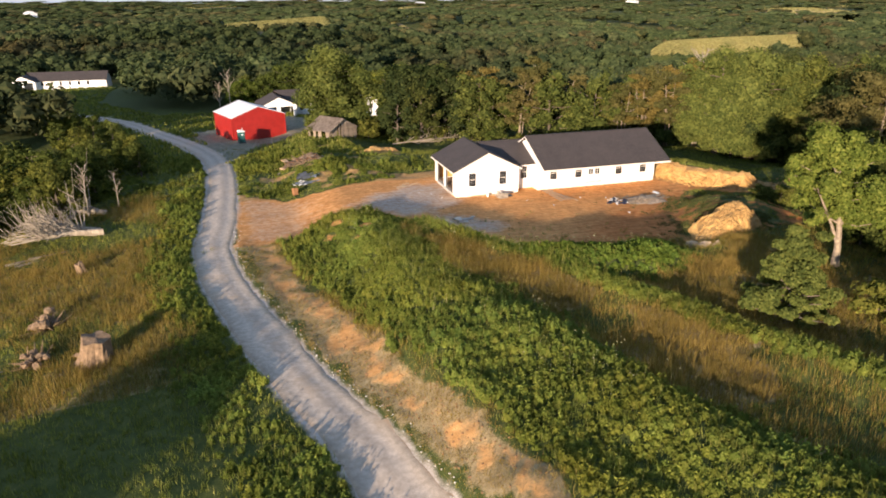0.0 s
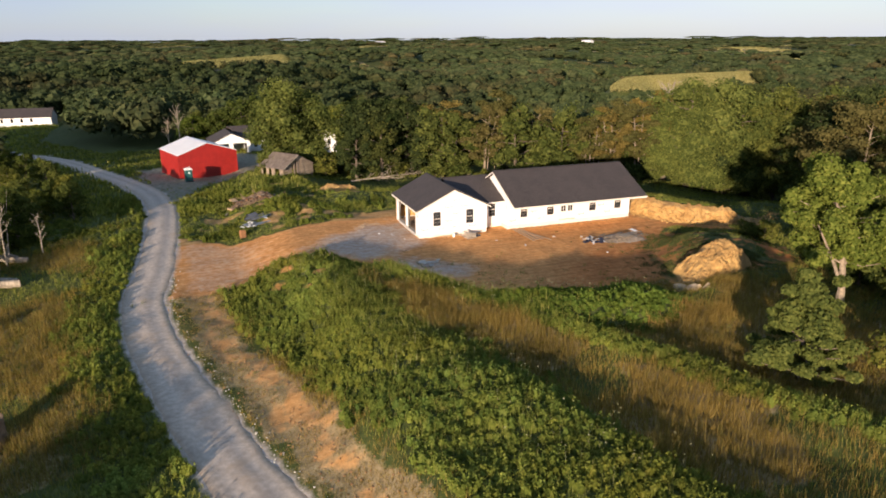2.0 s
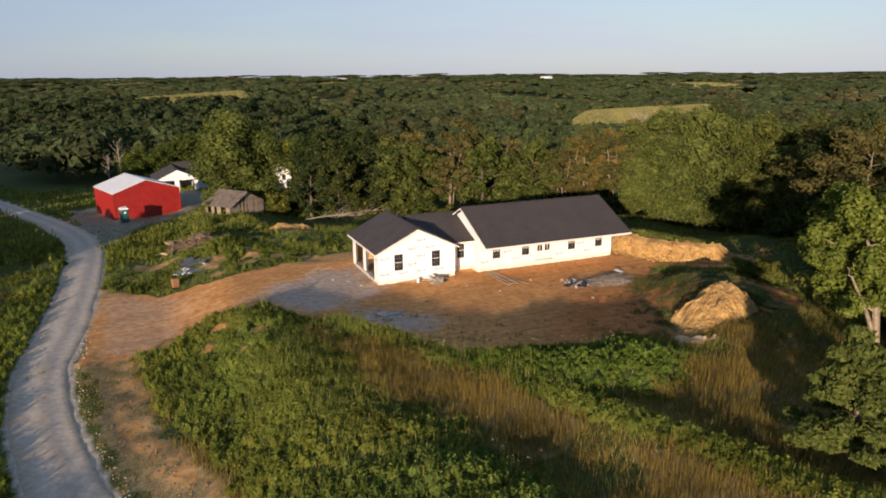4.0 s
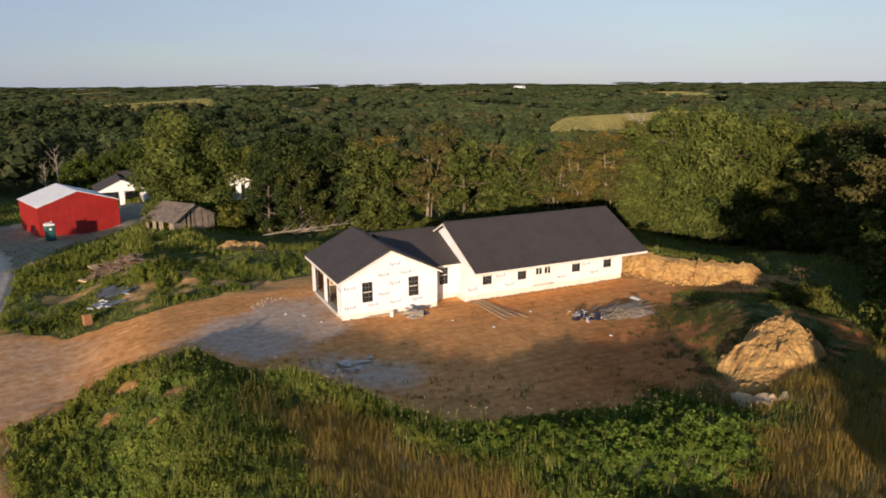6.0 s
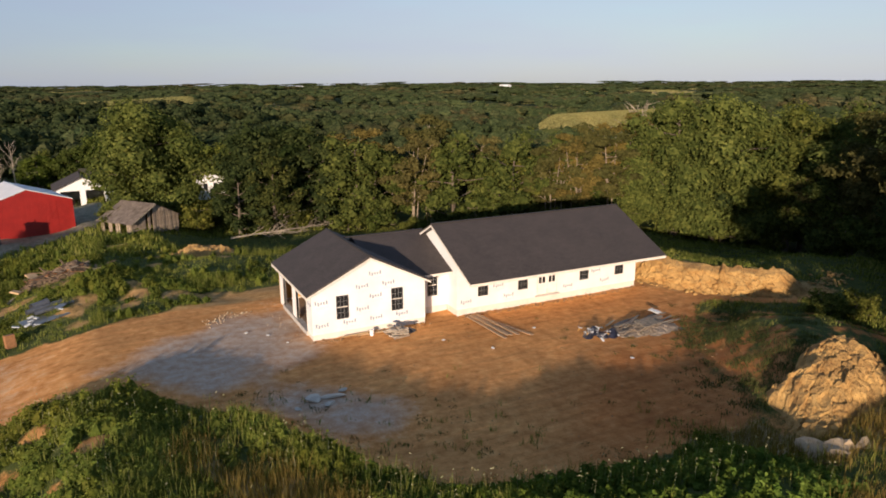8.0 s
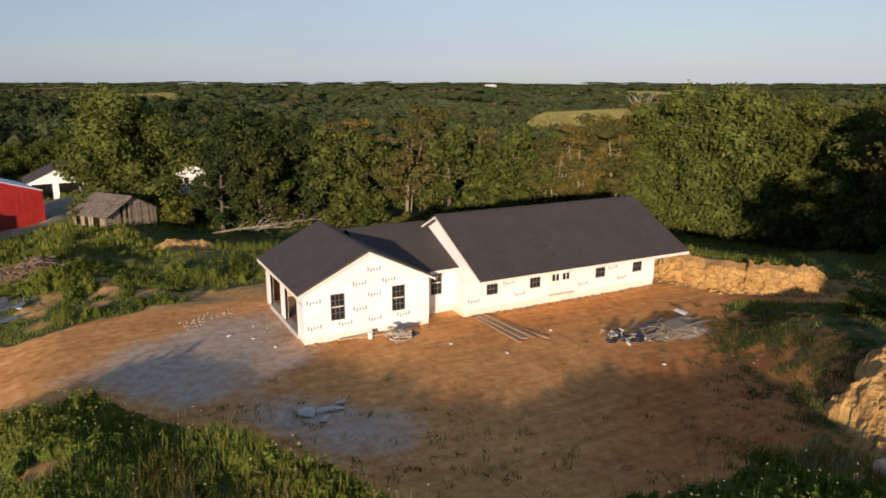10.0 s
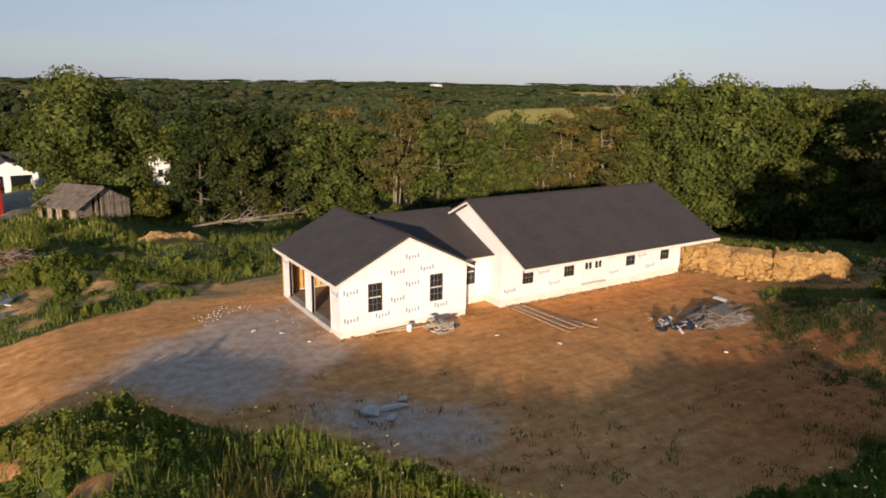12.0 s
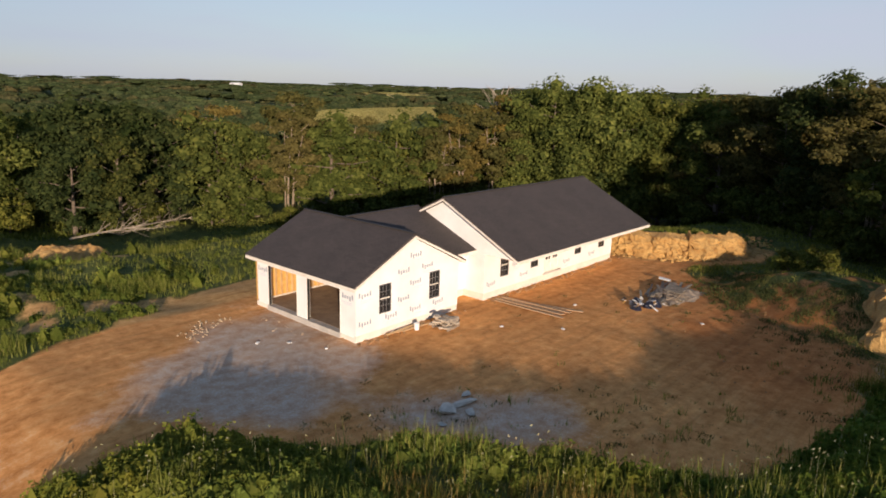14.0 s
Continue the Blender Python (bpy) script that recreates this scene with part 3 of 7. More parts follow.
def zones(x, y):
    """Shares of bare earth, gravel and dry grass."""
    d, a, s = to_line(x, y, ROAD)
    wob = 0.9 * lattice(x, y, 3.0, 11) + 0.5 * lattice(x, y, 1.1, 12)
    dirt = step(-1.2, 1.0, inside(x, y, PAD) + wob * 0.8)
    bank = np.where(s < 0, step(7.2, 5.4, d + wob) * step(1.6, 2.2, d), 0) * step(74, 70, y)
    band = np.where(s < 0, step(2.6, 3.9, d + 0.6 * wob) * step(7.0, 5.0, d + 1.2 * wob), 0) * step(74, 70, y)
    dirt = np.maximum(dirt, band * (0.52 + 0.26 * lattice(x, y, 1.5, 13) + 0.3 * lattice(x, y, 0.6, 23)))
    dirt = np.maximum(dirt, (0.47 + 0.25 * lattice(x, y, 1.9, 19) + 0.35 * lattice(x, y, 0.7, 20)) * step(-3.0, -0.5, inside(x, y, PLATEAU)))
    dirt = np.maximum(dirt, 0.62 * np.exp(-((inside(x, y, PLATEAU) + 0.5) / 1.5) ** 2) * (y > 56.5) * (0.8 + 0.4 * lattice(x, y, 1.8, 28)))
    dc, ac, sc = to_line(x, y, CUT)
    dirt = np.maximum(dirt, np.where(sc > 0, step(3.2, 1.6, dc + 1.2 * wob), step(3, 1, dc)) * step(90, 84, y) * step(56, 57, x) * step(72, 66, x))
    for cx, cy, w in ((25.8, 109.6, 3.4), (12.8, 102.5, 2.4), (15.5, 66.5, 1.0), (13, 70, 1.0), (14.0, 64.0, 0.7), (11.8, 67.5, 1.1), (49, 60, 3.0), (18.5, 93.0, 1.5), (18.2, 95.4, 1.4), (17.6, 90.6, 1.2), (20.5, 103.5, 1.2), (26.5, 101.0, 1.1), (14.5, 88.6, 1.3)):
        dirt = np.maximum(dirt, (0.75 + 0.35 * wob) * np.exp(-((x - cx) / w) ** 2 - ((y - cy) / w) ** 2))
    dirt = np.maximum(dirt, 0.6 * (y > 87) * (y < 118) * (x > 3) * (x < 30) * step(0.5, 0.95, lattice(x, y, 3.5, 16) + 0.5 * wob))
    gravel = np.maximum(0.68 * step(-3.0, 3.0, np.maximum(inside(x, y, GRAVEL), inside(x, y, GRAVEL2) - 0.6) + wob * 1.6 + 1.2 * lattice(x, y, 5, 14)), 0.5 * step(-2, 2, inside(x, y, APRON) + wob))
    gravel = np.maximum(gravel, 0.42 * step(21, 7, x) * step(-1, 2, inside(x, y, PAD) + wob))
    gravel = np.maximum(gravel, np.where(s < 0, step(2.2, 1.6, d), step(2.7, 2.0, d)))
    d1, a1, s1 = to_line(x, y, CREST)
    d2, a2, s2 = to_line(x, y, CREST2)
    dry = step(1.6, 3.2, d1 + wob) * (s1 > 0) * step(0.8, 2.4, d2 + wob) * step(62, 55, y - 0.3 * x)
    green = inside(x, y, PATCH)
    dry = dry * step(1.0, -1.0, green + wob) * (x < 60) * (0.25 + 0.75 * step(-0.55, 0.05, lattice(x, y, 4.5, 17) + 0.4 * lattice(x, y, 1.6, 18)))
    dry = dry * step(0.0, -1.5, inside(x, y, PLATEAU)) * (1 - 0.75 * step(48.5, 51.5, x + 0.5 * wob) * step(38, 42, y)) * (1 - 0.4 * (s2 > 0) * step(-0.4, 0.4, lattice(x, y, 3.1, 29)))
    left = (x < 0) * (y < 100) * (y > 44) * step(4.5, 8, d + 1.5 * wob)
    dry = np.maximum(dry, 0.5 * left * step(-0.5, 0.4, lattice(x, y, 9, 15) + 0.3 * wob))
    dry = np.maximum(np.maximum(dry, bank * np.clip(0.4 + 0.7 * band + 0.25 * lattice(x, y, 1.1, 25), 0, 1)), 0.9 * far_clearing(x, y))
    dry = np.maximum(dry, np.maximum(step(-8, 4, inside(x, y, FIELD)), step(-15, 5, inside(x, y, FIELD_FAR))))
    return dirt, gravel, dry


def clay_share(x, y):
    """Where the bare earth is raw yellow clay."""
    d, a, s = to_line(x, y, CUT)
    c = np.where(s > 0, step(6, 3, d), step(2.0, 0.5, d)) * (x > 56)
    c = np.maximum(c, np.exp(-((x - 51) / 6) ** 2 - ((y - 56) / 4) ** 2))
    d, a, s = to_line(x, y, ROAD)
    c = np.maximum(c, 0.5 * (d < 9) * (s < 0) * step(72, 66, y))
    return np.maximum(c, 0.8 * (y > 88) * (y < 125) * (x > 3))


def churned_shade(x, y):
    """Dark red turned-up subsoil along the east side of the yard, with shade put into its tone."""
    wob = 2.0 * lattice(x, y, 4.0, 81) + 1.0 * lattice(x, y, 1.4, 82)
    return step(-3, 5, inside(x, y, [(38, 54), (34, 60), (40, 66), (47, 70), (57, 73), (66, 66), (60, 50)]) + wob)


def grid_line(lo, fine0, fine1, hi, gap):
    mid = list(np.arange(fine0, fine1 + gap / 2, gap))
    g, v, right = gap, mid[-1], []
    while v < hi:
        g *= 1.085
        v += g
        right.append(min(v, hi))
    g, v, left = gap, mid[0], []
    while v > lo:
        g *= 1.085
        v -= g
        left.append(max(v, lo))
    return np.array(left[::-1] + mid + right)


def build_ground():
    xs, ys = grid_line(-4700, -24, 72, 4700, 0.55), grid_line(-4700, 16, 122, 4700, 0.55)
    gx, gy = np.meshgrid(xs, ys)
    gz = height(gx, gy)
    v = np.stack([gx, gy, gz], -1).reshape(-1, 3)
    w, h = len(xs), len(ys)
    i = (np.arange(h - 1)[:, None] * w + np.arange(w - 1)[None, :]).ravel()
    quads = np.stack([i, i + 1, i + w + 1, i + w], 1).astype(np.int32)
    me = bpy.data.meshes.new("ground")
    me.vertices.add(len(v))
    me.vertices.foreach_set("co", v.astype(np.float32).ravel())
    me.loops.add(quads.size)
    me.loops.foreach_set("vertex_index", quads.ravel())
    me.polygons.add(len(quads))
    me.polygons.foreach_set("loop_start", np.arange(0, quads.size, 4, dtype=np.int32))
    me.polygons.foreach_set("use_smooth", np.ones(len(quads), bool))
    a = me.color_attributes.new("zones", "FLOAT_COLOR", "POINT")
    dirt, gravel, dry = zones(gx, gy)
    a.data.foreach_set("color", np.stack([dirt, gravel, dry, clay_share(gx, gy)], -1).astype(np.float32).ravel())
    me.attributes.new("churned_shade", "FLOAT", "POINT").data.foreach_set("value", churned_shade(gx, gy).astype(np.float32).ravel())
    me.update(calc_edges=True)
    me.materials.append(M_GROUND)
    tagged(new("ground", me), "rolling ground of bare orange clay, gravel, green and dry grass", "ground", kind="structure")


def z_at(x, y):
    return float(height(np.array([x]), np.array([y]))[0])


def build_road():
    pts = []
    p = [Vector((*q, 0)) for q in ROAD]
    p = [p[0] * 2 - p[1]] + p + [p[-1] * 2 - p[-2]]
    for a, b, c, d in zip(p, p[1:], p[2:], p[3:]):
        n = max(3, int((c - b).length / 0.7))
        for k in range(n):
            t = k / n
            pts.append(0.5 * (2 * b + (c - a) * t + (2 * a - 5 * b + 4 * c - d) * t * t + (3 * b - a - 3 * c + d) * t ** 3))
    bm = bmesh.new()
    lay = bm.verts.layers.float.new("across")
    c = np.array([(q.x, q.y) for q in pts])
    d = np.gradient(c, axis=0)
    d /= np.linalg.norm(d, axis=1)[:, None]
    u = np.linspace(0, 1, 11)[None, :]
    half = np.where(u > 0.5, 1.8, 2.2) + 0.16 * np.where(u > 0.5, lattice(c[:, 0], c[:, 1], 2.3, 21)[:, None], lattice(c[:, 0], c[:, 1], 2.3, 22)[:, None]) + 0.1 * lattice(c[:, 0], c[:, 1], 0.9, 24)[:, None]
    qx, qy = c[:, :1] + d[:, 1:] * (u * 2 - 1) * half, c[:, 1:] - d[:, :1] * (u * 2 - 1) * half
    lift = np.where((u < 0.01) | (u > 0.99), -0.05, 0.045 + 0.05 * (1 - abs(u * 2 - 1)) - 0.035 * np.exp(-((abs(u * 2 - 1) - 0.45) / 0.16) ** 2))
    qz = height(qx, qy) + lift + 0.005 * lattice(qx, qy, 0.8, 27)
    rows = []
    for i in range(len(pts)):
        row = [bm.verts.new((qx[i, k], qy[i, k], qz[i, k])) for k in range(11)]
        for k, v in enumerate(row):
            v[lay] = k / 10
        rows.append(row)
    for r0, r1 in zip(rows, rows[1:]):
        for k in range(10):
            bm.faces.new((r0[k], r0[k + 1], r1[k + 1], r1[k])).smooth = True
    me = bpy.data.meshes.new("road")
    bm.to_mesh(me)
    bm.free()
    me.materials.append(M_ROAD)
    tagged(new("road", me), "pale limestone gravel lane with wheel tracks", "road", kind="structure")


build_ground()
build_road()


# ---- the house under construction ----
def window(parent, x, y, z0, z1, w, m, deep=0.09):
    """A double-hung window in a wall that faces -y: frame, two sashes of glass, bars between the panes."""
    bm = bmesh.new()
    f = 0.055
    box(bm, x, y - 0.03, z0, x + f, y + deep, z1)
    box(bm, x + w - f, y - 0.03, z0, x + w, y + deep, z1)
    box(bm, x + f, y - 0.03, z0, x + w - f, y + deep, z0 + f)
    box(bm, x + f, y - 0.03, z1 - f, x + w - f, y + deep, z1)
    win = part("window", bm, M_DARK, parent, "dark double-hung window", m)
    mid = (z0 + z1) / 2
    part("rail", boxed(x + f, y + 0.005, mid - 0.03, x + w - f, y + 0.06, mid + 0.03), M_TRIM, win, "", m)
    for low, high, back in ((z0 + f, mid - 0.03, 0.03), (mid + 0.03, z1 - f, 0.045)):
        part("pane", boxed(x + f, y + back, low, x + w - f, y + back + 0.008, high), M_GLASS, win, "", m)
        for k in (1, 2):
            bx = x + f + (w - 2 * f) * k / 3
            part("glazing_bar", boxed(bx - 0.012, y + back - 0.014, low, bx + 0.012, y + back - 0.002, high), M_STEEL, win, "", m)
        bz = (low + high) / 2
        part("glazing_bar", boxed(x + f, y + back - 0.016, bz - 0.012, x + w - f, y + back - 0.004, bz + 0.012), M_STEEL, win, "", m)
    return win


def wrap_prints(parent, spots, m):
    """Rows of grey marks printed on the house wrap, as plain strokes: (axis, at, a, z)."""
    dark, pale = bmesh.new(), bmesh.new()

    def quad(bm, axis, at, a0, z0, a1, z1):
        c = ((a0, z0), (a1, z0), (a1, z1), (a0, z1))
        pts = [(a, at, z) for a, z in c] if axis == "x" else [(at, a, z) for a, z in c[::-1]]
        bm.faces.new([bm.verts.new(p) for p in pts])

    for axis, at, a, z in spots:
        for x, low, high in ((0.0, 0.0, 0.27), (0.19, -0.08, 0.18), (0.38, 0.0, 0.18), (0.57, 0.0, 0.18), (0.76, 0.0, 0.27)):
            quad(dark, axis, at, a + x, z + low, a + x + 0.1, z + high)
        quad(pale, axis, at, a + 0.1, z - 0.22, a + 0.95, z - 0.16)
        quad(pale, axis, at, a + 0.1, z - 0.31, a + 0.7, z - 0.26)
    tagged(part("wrap_print", dark, M_INK, parent, "grey printed marks", m), kind="stuff")
    tagged(part("fine_print", pale, M_INK_PALE, parent, "pale printed lines", m), kind="stuff")


def build_house():
    m = pose(42, 81, 0)
    h = thing("house", m, "single-storey house under construction in white house wrap, dark shingle roof", "house")
    X0, X1, X2, X3 = 28.34, 36.45, 39.0, 55.5
    Y0, Y1, YC = 77.05, 86.1, 78.7
    T, LOW, TOP = 0.16, 0.38, 3.1
    # foundations and slabs
    part("foundation", wall("x", Y0 + 0.02, 0.3, X0 + 0.02, X1 - 0.02, -0.5, LOW), M_BLOCK, h, "cream foundation band", m)
    part("foundation", wall("y", X0 + 0.02, 0.3, Y0 + 0.32, Y1, -0.5, LOW - 0.1), M_BLOCK, h, "", m)
    part("foundation", wall("x", YC + 0.02, 0.3, X1, X2, -0.5, LOW + 0.1), M_BLOCK, h, "", m)
    part("foundation", wall("x", Y0 + 0.02, 0.3, X2 + 0.02, X3 - 0.02, -0.5, LOW + 0.1), M_BLOCK, h, "", m)
    part("foundation", wall("y", X2 + 0.02, 0.3, Y0 + 0.32, YC + 0.02, -0.5, LOW + 0.1), M_BLOCK, h, "", m)
    part("foundation", wall("y", X3 - 0.32, 0.3, Y0 + 0.32, Y1, -0.5, LOW + 0.1), M_BLOCK, h, "", m)
    part("foundation", wall("x", Y1 - 0.28, 0.26, X0 + 0.32, X3 - 0.32, -0.5, LOW), M_BLOCK, h, "", m)
    part("garage_floor", boxed(X0 + 0.33, Y0 + 0.33, 0.05, X1 - 0.05, Y1 - 0.3, LOW - 0.06), M_SLAB, h, "dusty brown concrete slab", m)
    part("threshold", boxed(X0 - 0.1, 78.2, -0.1, X0 + 0.32, 84.85, LOW - 0.07), M_CONCRETE, h, "concrete garage threshold", m)
    # walls
    G = ((30.0, 30.85, 1.25, 2.85), (33.92, 34.77, 1.25, 2.85))
    part("front_wall", wall("x", Y0, T, X0, X1, LOW, TOP, G), M_WRAP, h, "white house wrap wall", m)
    part("garage_wall", wall("y", X0, T, Y0 + T, Y1 - T, LOW - 0.1, TOP, ((78.3, 81.1, LOW - 0.1, 2.72), (82.08, 84.8, LOW - 0.1, 2.72))), M_WRAP, h, "white house wrap wall with two garage doorways", m)
    part("garage_back_wall", wall("x", Y1 - T, T, X0, X2, LOW, TOP), M_OSB, h, "bare sheathing wall", m)
    part("garage_side_wall", wall("y", X1 - T, T, Y0 + T, Y1 - T, LOW, TOP), M_WRAP, h, "", m)
    C = ((37.42, 38.2, 1.3, 2.88),)
    part("link_wall", wall("x", YC, T, X1, X2, LOW + 0.1, TOP + 0.05, C), M_WRAP, h, "", m)
    W = ((40.7, 41.55, 1.28, 2.78), (44.15, 45.0, 1.28, 2.78), (45.85, 47.75, 0.62, 2.7), (49.85, 50.7, 1.28, 2.78), (53.35, 54.2, 1.28, 2.78))
    part("front_wall", wall("x", Y0, T, X2, X3, LOW + 0.1, TOP - 0.05, W), M_WRAP, h, "", m)
    part("side_wall", wall("y", X2, T, Y0 + T, Y1, LOW + 0.1, TOP - 0.05), M_WRAP, h, "", m)
    part("side_wall", wall("y", X3 - T, T, Y0 + T, Y1, LOW + 0.1, TOP - 0.05), M_WRAP, h, "", m)
    part("rear_wall", wall("x", Y1, T, X2, X3, LOW + 0.1, TOP - 0.05), M_WRAP, h, "", m)
    # gables
    part("garage_gable", prism([(X0, TOP), (X1, TOP), ((X0 + X1) / 2, 5.17)], "y", Y0, Y0 + T), M_WRAP, h, "white house wrap gable", m)
    part("garage_gable", prism([(X0, TOP), (X1, TOP), ((X0 + X1) / 2, 5.17)], "y", Y1 - T, Y1), M_WRAP, h, "", m)
    for gx in (X2, X3 - T):
        part("main_gable", prism([(74.35, 3.06), (86.1, 3.06), (86.1, 3.2), (80.24, 6.12), (74.35, 3.2)], "x", gx, gx + T), M_WRAP, h, "white house wrap gable", m)
    part("porch_ceiling", boxed(X2 + T, 74.3, 3.0, X3 - T, Y0, 3.06), M_OSB, h, "bare soffit board over the porch", m)
    # roofs
    ridge, eave, gm = 5.41, 3.19, 32.38
    ys, yn = 76.7, 86.55
    part("garage_roof", slab([(27.9, yn, eave), (27.9, ys, eave), (gm, ys, ridge), (gm, yn, ridge)], 0.14), M_SHINGLE, h, "dark brown shingle roof", m)
    part("garage_roof", slab([(36.78, ys, eave), (36.78, yn, eave), (gm, yn, ridge), (gm, ys, ridge)], 0.14), M_SHINGLE, h, "", m)
    part("link_roof", slab([(33.2, 77.72, 3.27), (38.98, 77.72, 3.27), (38.98, 82.9, ridge), (33.2, 82.9, ridge)], 0.14), M_SHINGLE, h, "", m)
    part("link_roof", slab([(38.98, 86.5, 3.5), (33.2, 86.5, 3.5), (33.2, 82.9, ridge), (38.98, 82.9, ridge)], 0.14), M_SHINGLE, h, "", m)
    part("main_roof", slab([(38.5, 74.1, 3.285), (55.85, 74.1, 3.285), (55.85, 80.24, 6.335), (38.5, 80.24, 6.335)], 0.16), M_SHINGLE, h, "wide dark brown shingle roof", m)
    part("main_roof", slab([(55.85, 86.38, 3.285), (38.5, 86.38, 3.285), (38.5, 80.24, 6.335), (55.85, 80.24, 6.335)], 0.16), M_SHINGLE, h, "", m)
    part("ridge_cap", boxed(38.5, 80.12, 6.29, 55.85, 80.36, 6.37, bevel=0.02), M_SHINGLE, h, "", m)
    part("ridge_cap", boxed(gm - 0.12, ys, ridge - 0.05, gm + 0.12, yn, ridge + 0.03, bevel=0.02), M_SHINGLE, h, "", m)
    part("ridge_cap", boxed(gm + 0.2, 82.78, ridge - 0.05, 38.98, 83.02, ridge + 0.03, bevel=0.02), M_SHINGLE, h, "", m)
    # fascia boards along eaves and rakes
    part("fascia", boxed(38.52, 74.085, 3.04, 55.83, 74.12, 3.235), M_TRIM, h, "pale fascia board", m)
    part("fascia", boxed(27.91, 76.72, 2.95, 27.945, 86.5, 3.14), M_TRIM, h, "", m)
    part("fascia", boxed(36.735, 76.72, 2.95, 36.77, 77.7, 3.14), M_TRIM, h, "", m)
    part("fascia", boxed(36.8, 77.7, 3.03, 38.96, 77.735, 3.22), M_TRIM, h, "", m)

    def rake(axis, at, low, top, thick=0.16):
        poly = [(low[0], low[1] - thick), (top[0], top[1] - thick), (top[0], top[1] - 0.03), (low[0], low[1] - 0.03)]
        part("rake_board", prism(poly, axis, at - 0.015, at + 0.015), M_TRIM, h, "pale rake board", m)

    rake("y", ys - 0.005, (27.92, eave - 0.07), (gm, ridge - 0.12))
    rake("y", ys - 0.005, (36.76, eave - 0.07), (gm, ridge - 0.12))
    for rx in (38.49, 55.86):
        rake("x", rx, (74.12, 3.22), (80.24, 6.25))
        rake("x", rx, (86.36, 3.22), (80.24, 6.25))
    # windows and the double door
    for b0, b1, low, high in G:
        window(h, b0, Y0, low, high, b1 - b0, m)
    for b0, b1, low, high in C:
        window(h, b0, YC, low, high, b1 - b0, m)
    for b0, b1, low, high in W:
        if low > 1:
            window(h, b0, Y0, low, high, b1 - b0, m)
    door = part("double_door", wall("x", Y0 + 0.01, 0.1, 45.85, 47.75, 0.62, 2.7, ((45.93, 46.77, 0.68, 2.64), (46.83, 47.67, 0.68, 2.64))), M_TRIM, h, "white double door with glazed tops", m)
    for b in (45.93, 46.83):
        leaf = part("door_leaf", wall("x", Y0 + 0.04, 0.05, b, b + 0.84, 0.68, 2.64, ((b + 0.12, b + 0.39, 1.5, 2.5), (b + 0.45, b + 0.72, 1.5, 2.5))), M_WHITE, door, "white door leaf", m)
        for c in (b + 0.12, b + 0.45):
            part("pane", boxed(c, Y0 + 0.06, 1.5, c + 0.27, Y0 + 0.068, 2.5), M_GLASS, leaf, "", m)
    part("door_sill", boxed(45.7, Y0 - 0.12, 0.5, 47.9, Y0, 0.6), M_CONCRETE, h, "", m)
    # framing seen through the garage doorways
    for k in range(19):
        x = X0 + 0.4 + k * 0.4
        part("stud", boxed(x, Y1 - T - 0.15, LOW, x + 0.05, Y1 - T, TOP - 0.12), M_LUMBER, h, "bare lumber stud", m)
    for k in range(20):
        y = Y0 + 0.5 + k * 0.42
        part("stud", boxed(X1 - T - 0.1, y, LOW, X1 - T, y + 0.04, TOP), M_LUMBER, h, "", m)
    part("garage_ceiling", boxed(X0 + T, Y0 + T, TOP - 0.12, X1 - T, Y1 - T - 0.16, TOP), M_OSB, h, "", m)
    for y in (78.3 - 0.04, 81.1, 82.08 - 0.04, 84.8):
        part("door_jamb", boxed(X0 - 0.02, y, LOW - 0.1, X0 + 0.18, y + 0.04, 2.72), M_TRIM, h, "", m)
    # marks on the wrap
    spots = []
    for r in range(5):
        for c in range(5):
            x, z = 28.55 + c * 1.9 + (r % 2) * 0.95, 0.85 + r * 0.78
            roof = 3.1 + (1 - max(abs(x - 32.4), abs(x + 1.05 - 32.4)) / 4.06) * 2.0
            if x < 35.2 and z < roof - 0.5 and not any(b0 - 1.1 < x < b1 + 0.05 and low - 0.4 < z < high + 0.3 for b0, b1, low, high in G):
                spots.append(("x", Y0 - 0.004, x, z))
        for c in range(9):
            x, z = 39.3 + c * 1.8 + (r % 2) * 0.9, 0.9 + r * 0.88
            if x < 54.2 and z < 2.6 and not any(b0 - 1.1 < x < b1 + 0.05 and low - 0.4 < z < high + 0.3 for b0, b1, low, high in W):
                spots.append(("x", Y0 - 0.004, x, z))
    for y, z in ((84.95, 2.3), (77.25, 2.3)):
        spots.append(("y", X0 - 0.004, y, z))
    wrap_prints(h, spots, m)
    return h


build_house()


# ---- the barn, the other houses, the shed ----
def gable_house(name, m, label, w, d, eave, rise, over, wall_mat, roof_mat, category="house"):
    """A plain gabled building on its own floor, ridge along its own y, front gable at y = 0."""
    ob = thing(name, m, label, category)
    part("side_wall", wall("y", 0, 0.15, 0.15, d - 0.15, -0.6, eave), wall_mat, ob)
    part("side_wall", wall("y", w - 0.15, 0.15, 0.15, d - 0.15, -0.6, eave), wall_mat, ob)
    for y in (0, d - 0.15):
        part("gable_wall", prism([(0, -0.6), (w, -0.6), (w, eave), (w / 2, eave + rise), (0, eave)], "y", y, y + 0.15), wall_mat, ob)
    k = over * rise / (w / 2)
    part("roof", slab([(-over, d + over, eave - k + 0.1), (-over, -over, eave - k + 0.1), (w / 2, -over, eave + rise + 0.1), (w / 2, d + over, eave + rise + 0.1)], 0.09), roof_mat, ob)
    part("roof", slab([(w + over, -over, eave - k + 0.1), (w + over, d + over, eave - k + 0.1), (w / 2, d + over, eave + rise + 0.1), (w / 2, -over, eave + rise + 0.1)], 0.09), roof_mat, ob)
    return ob


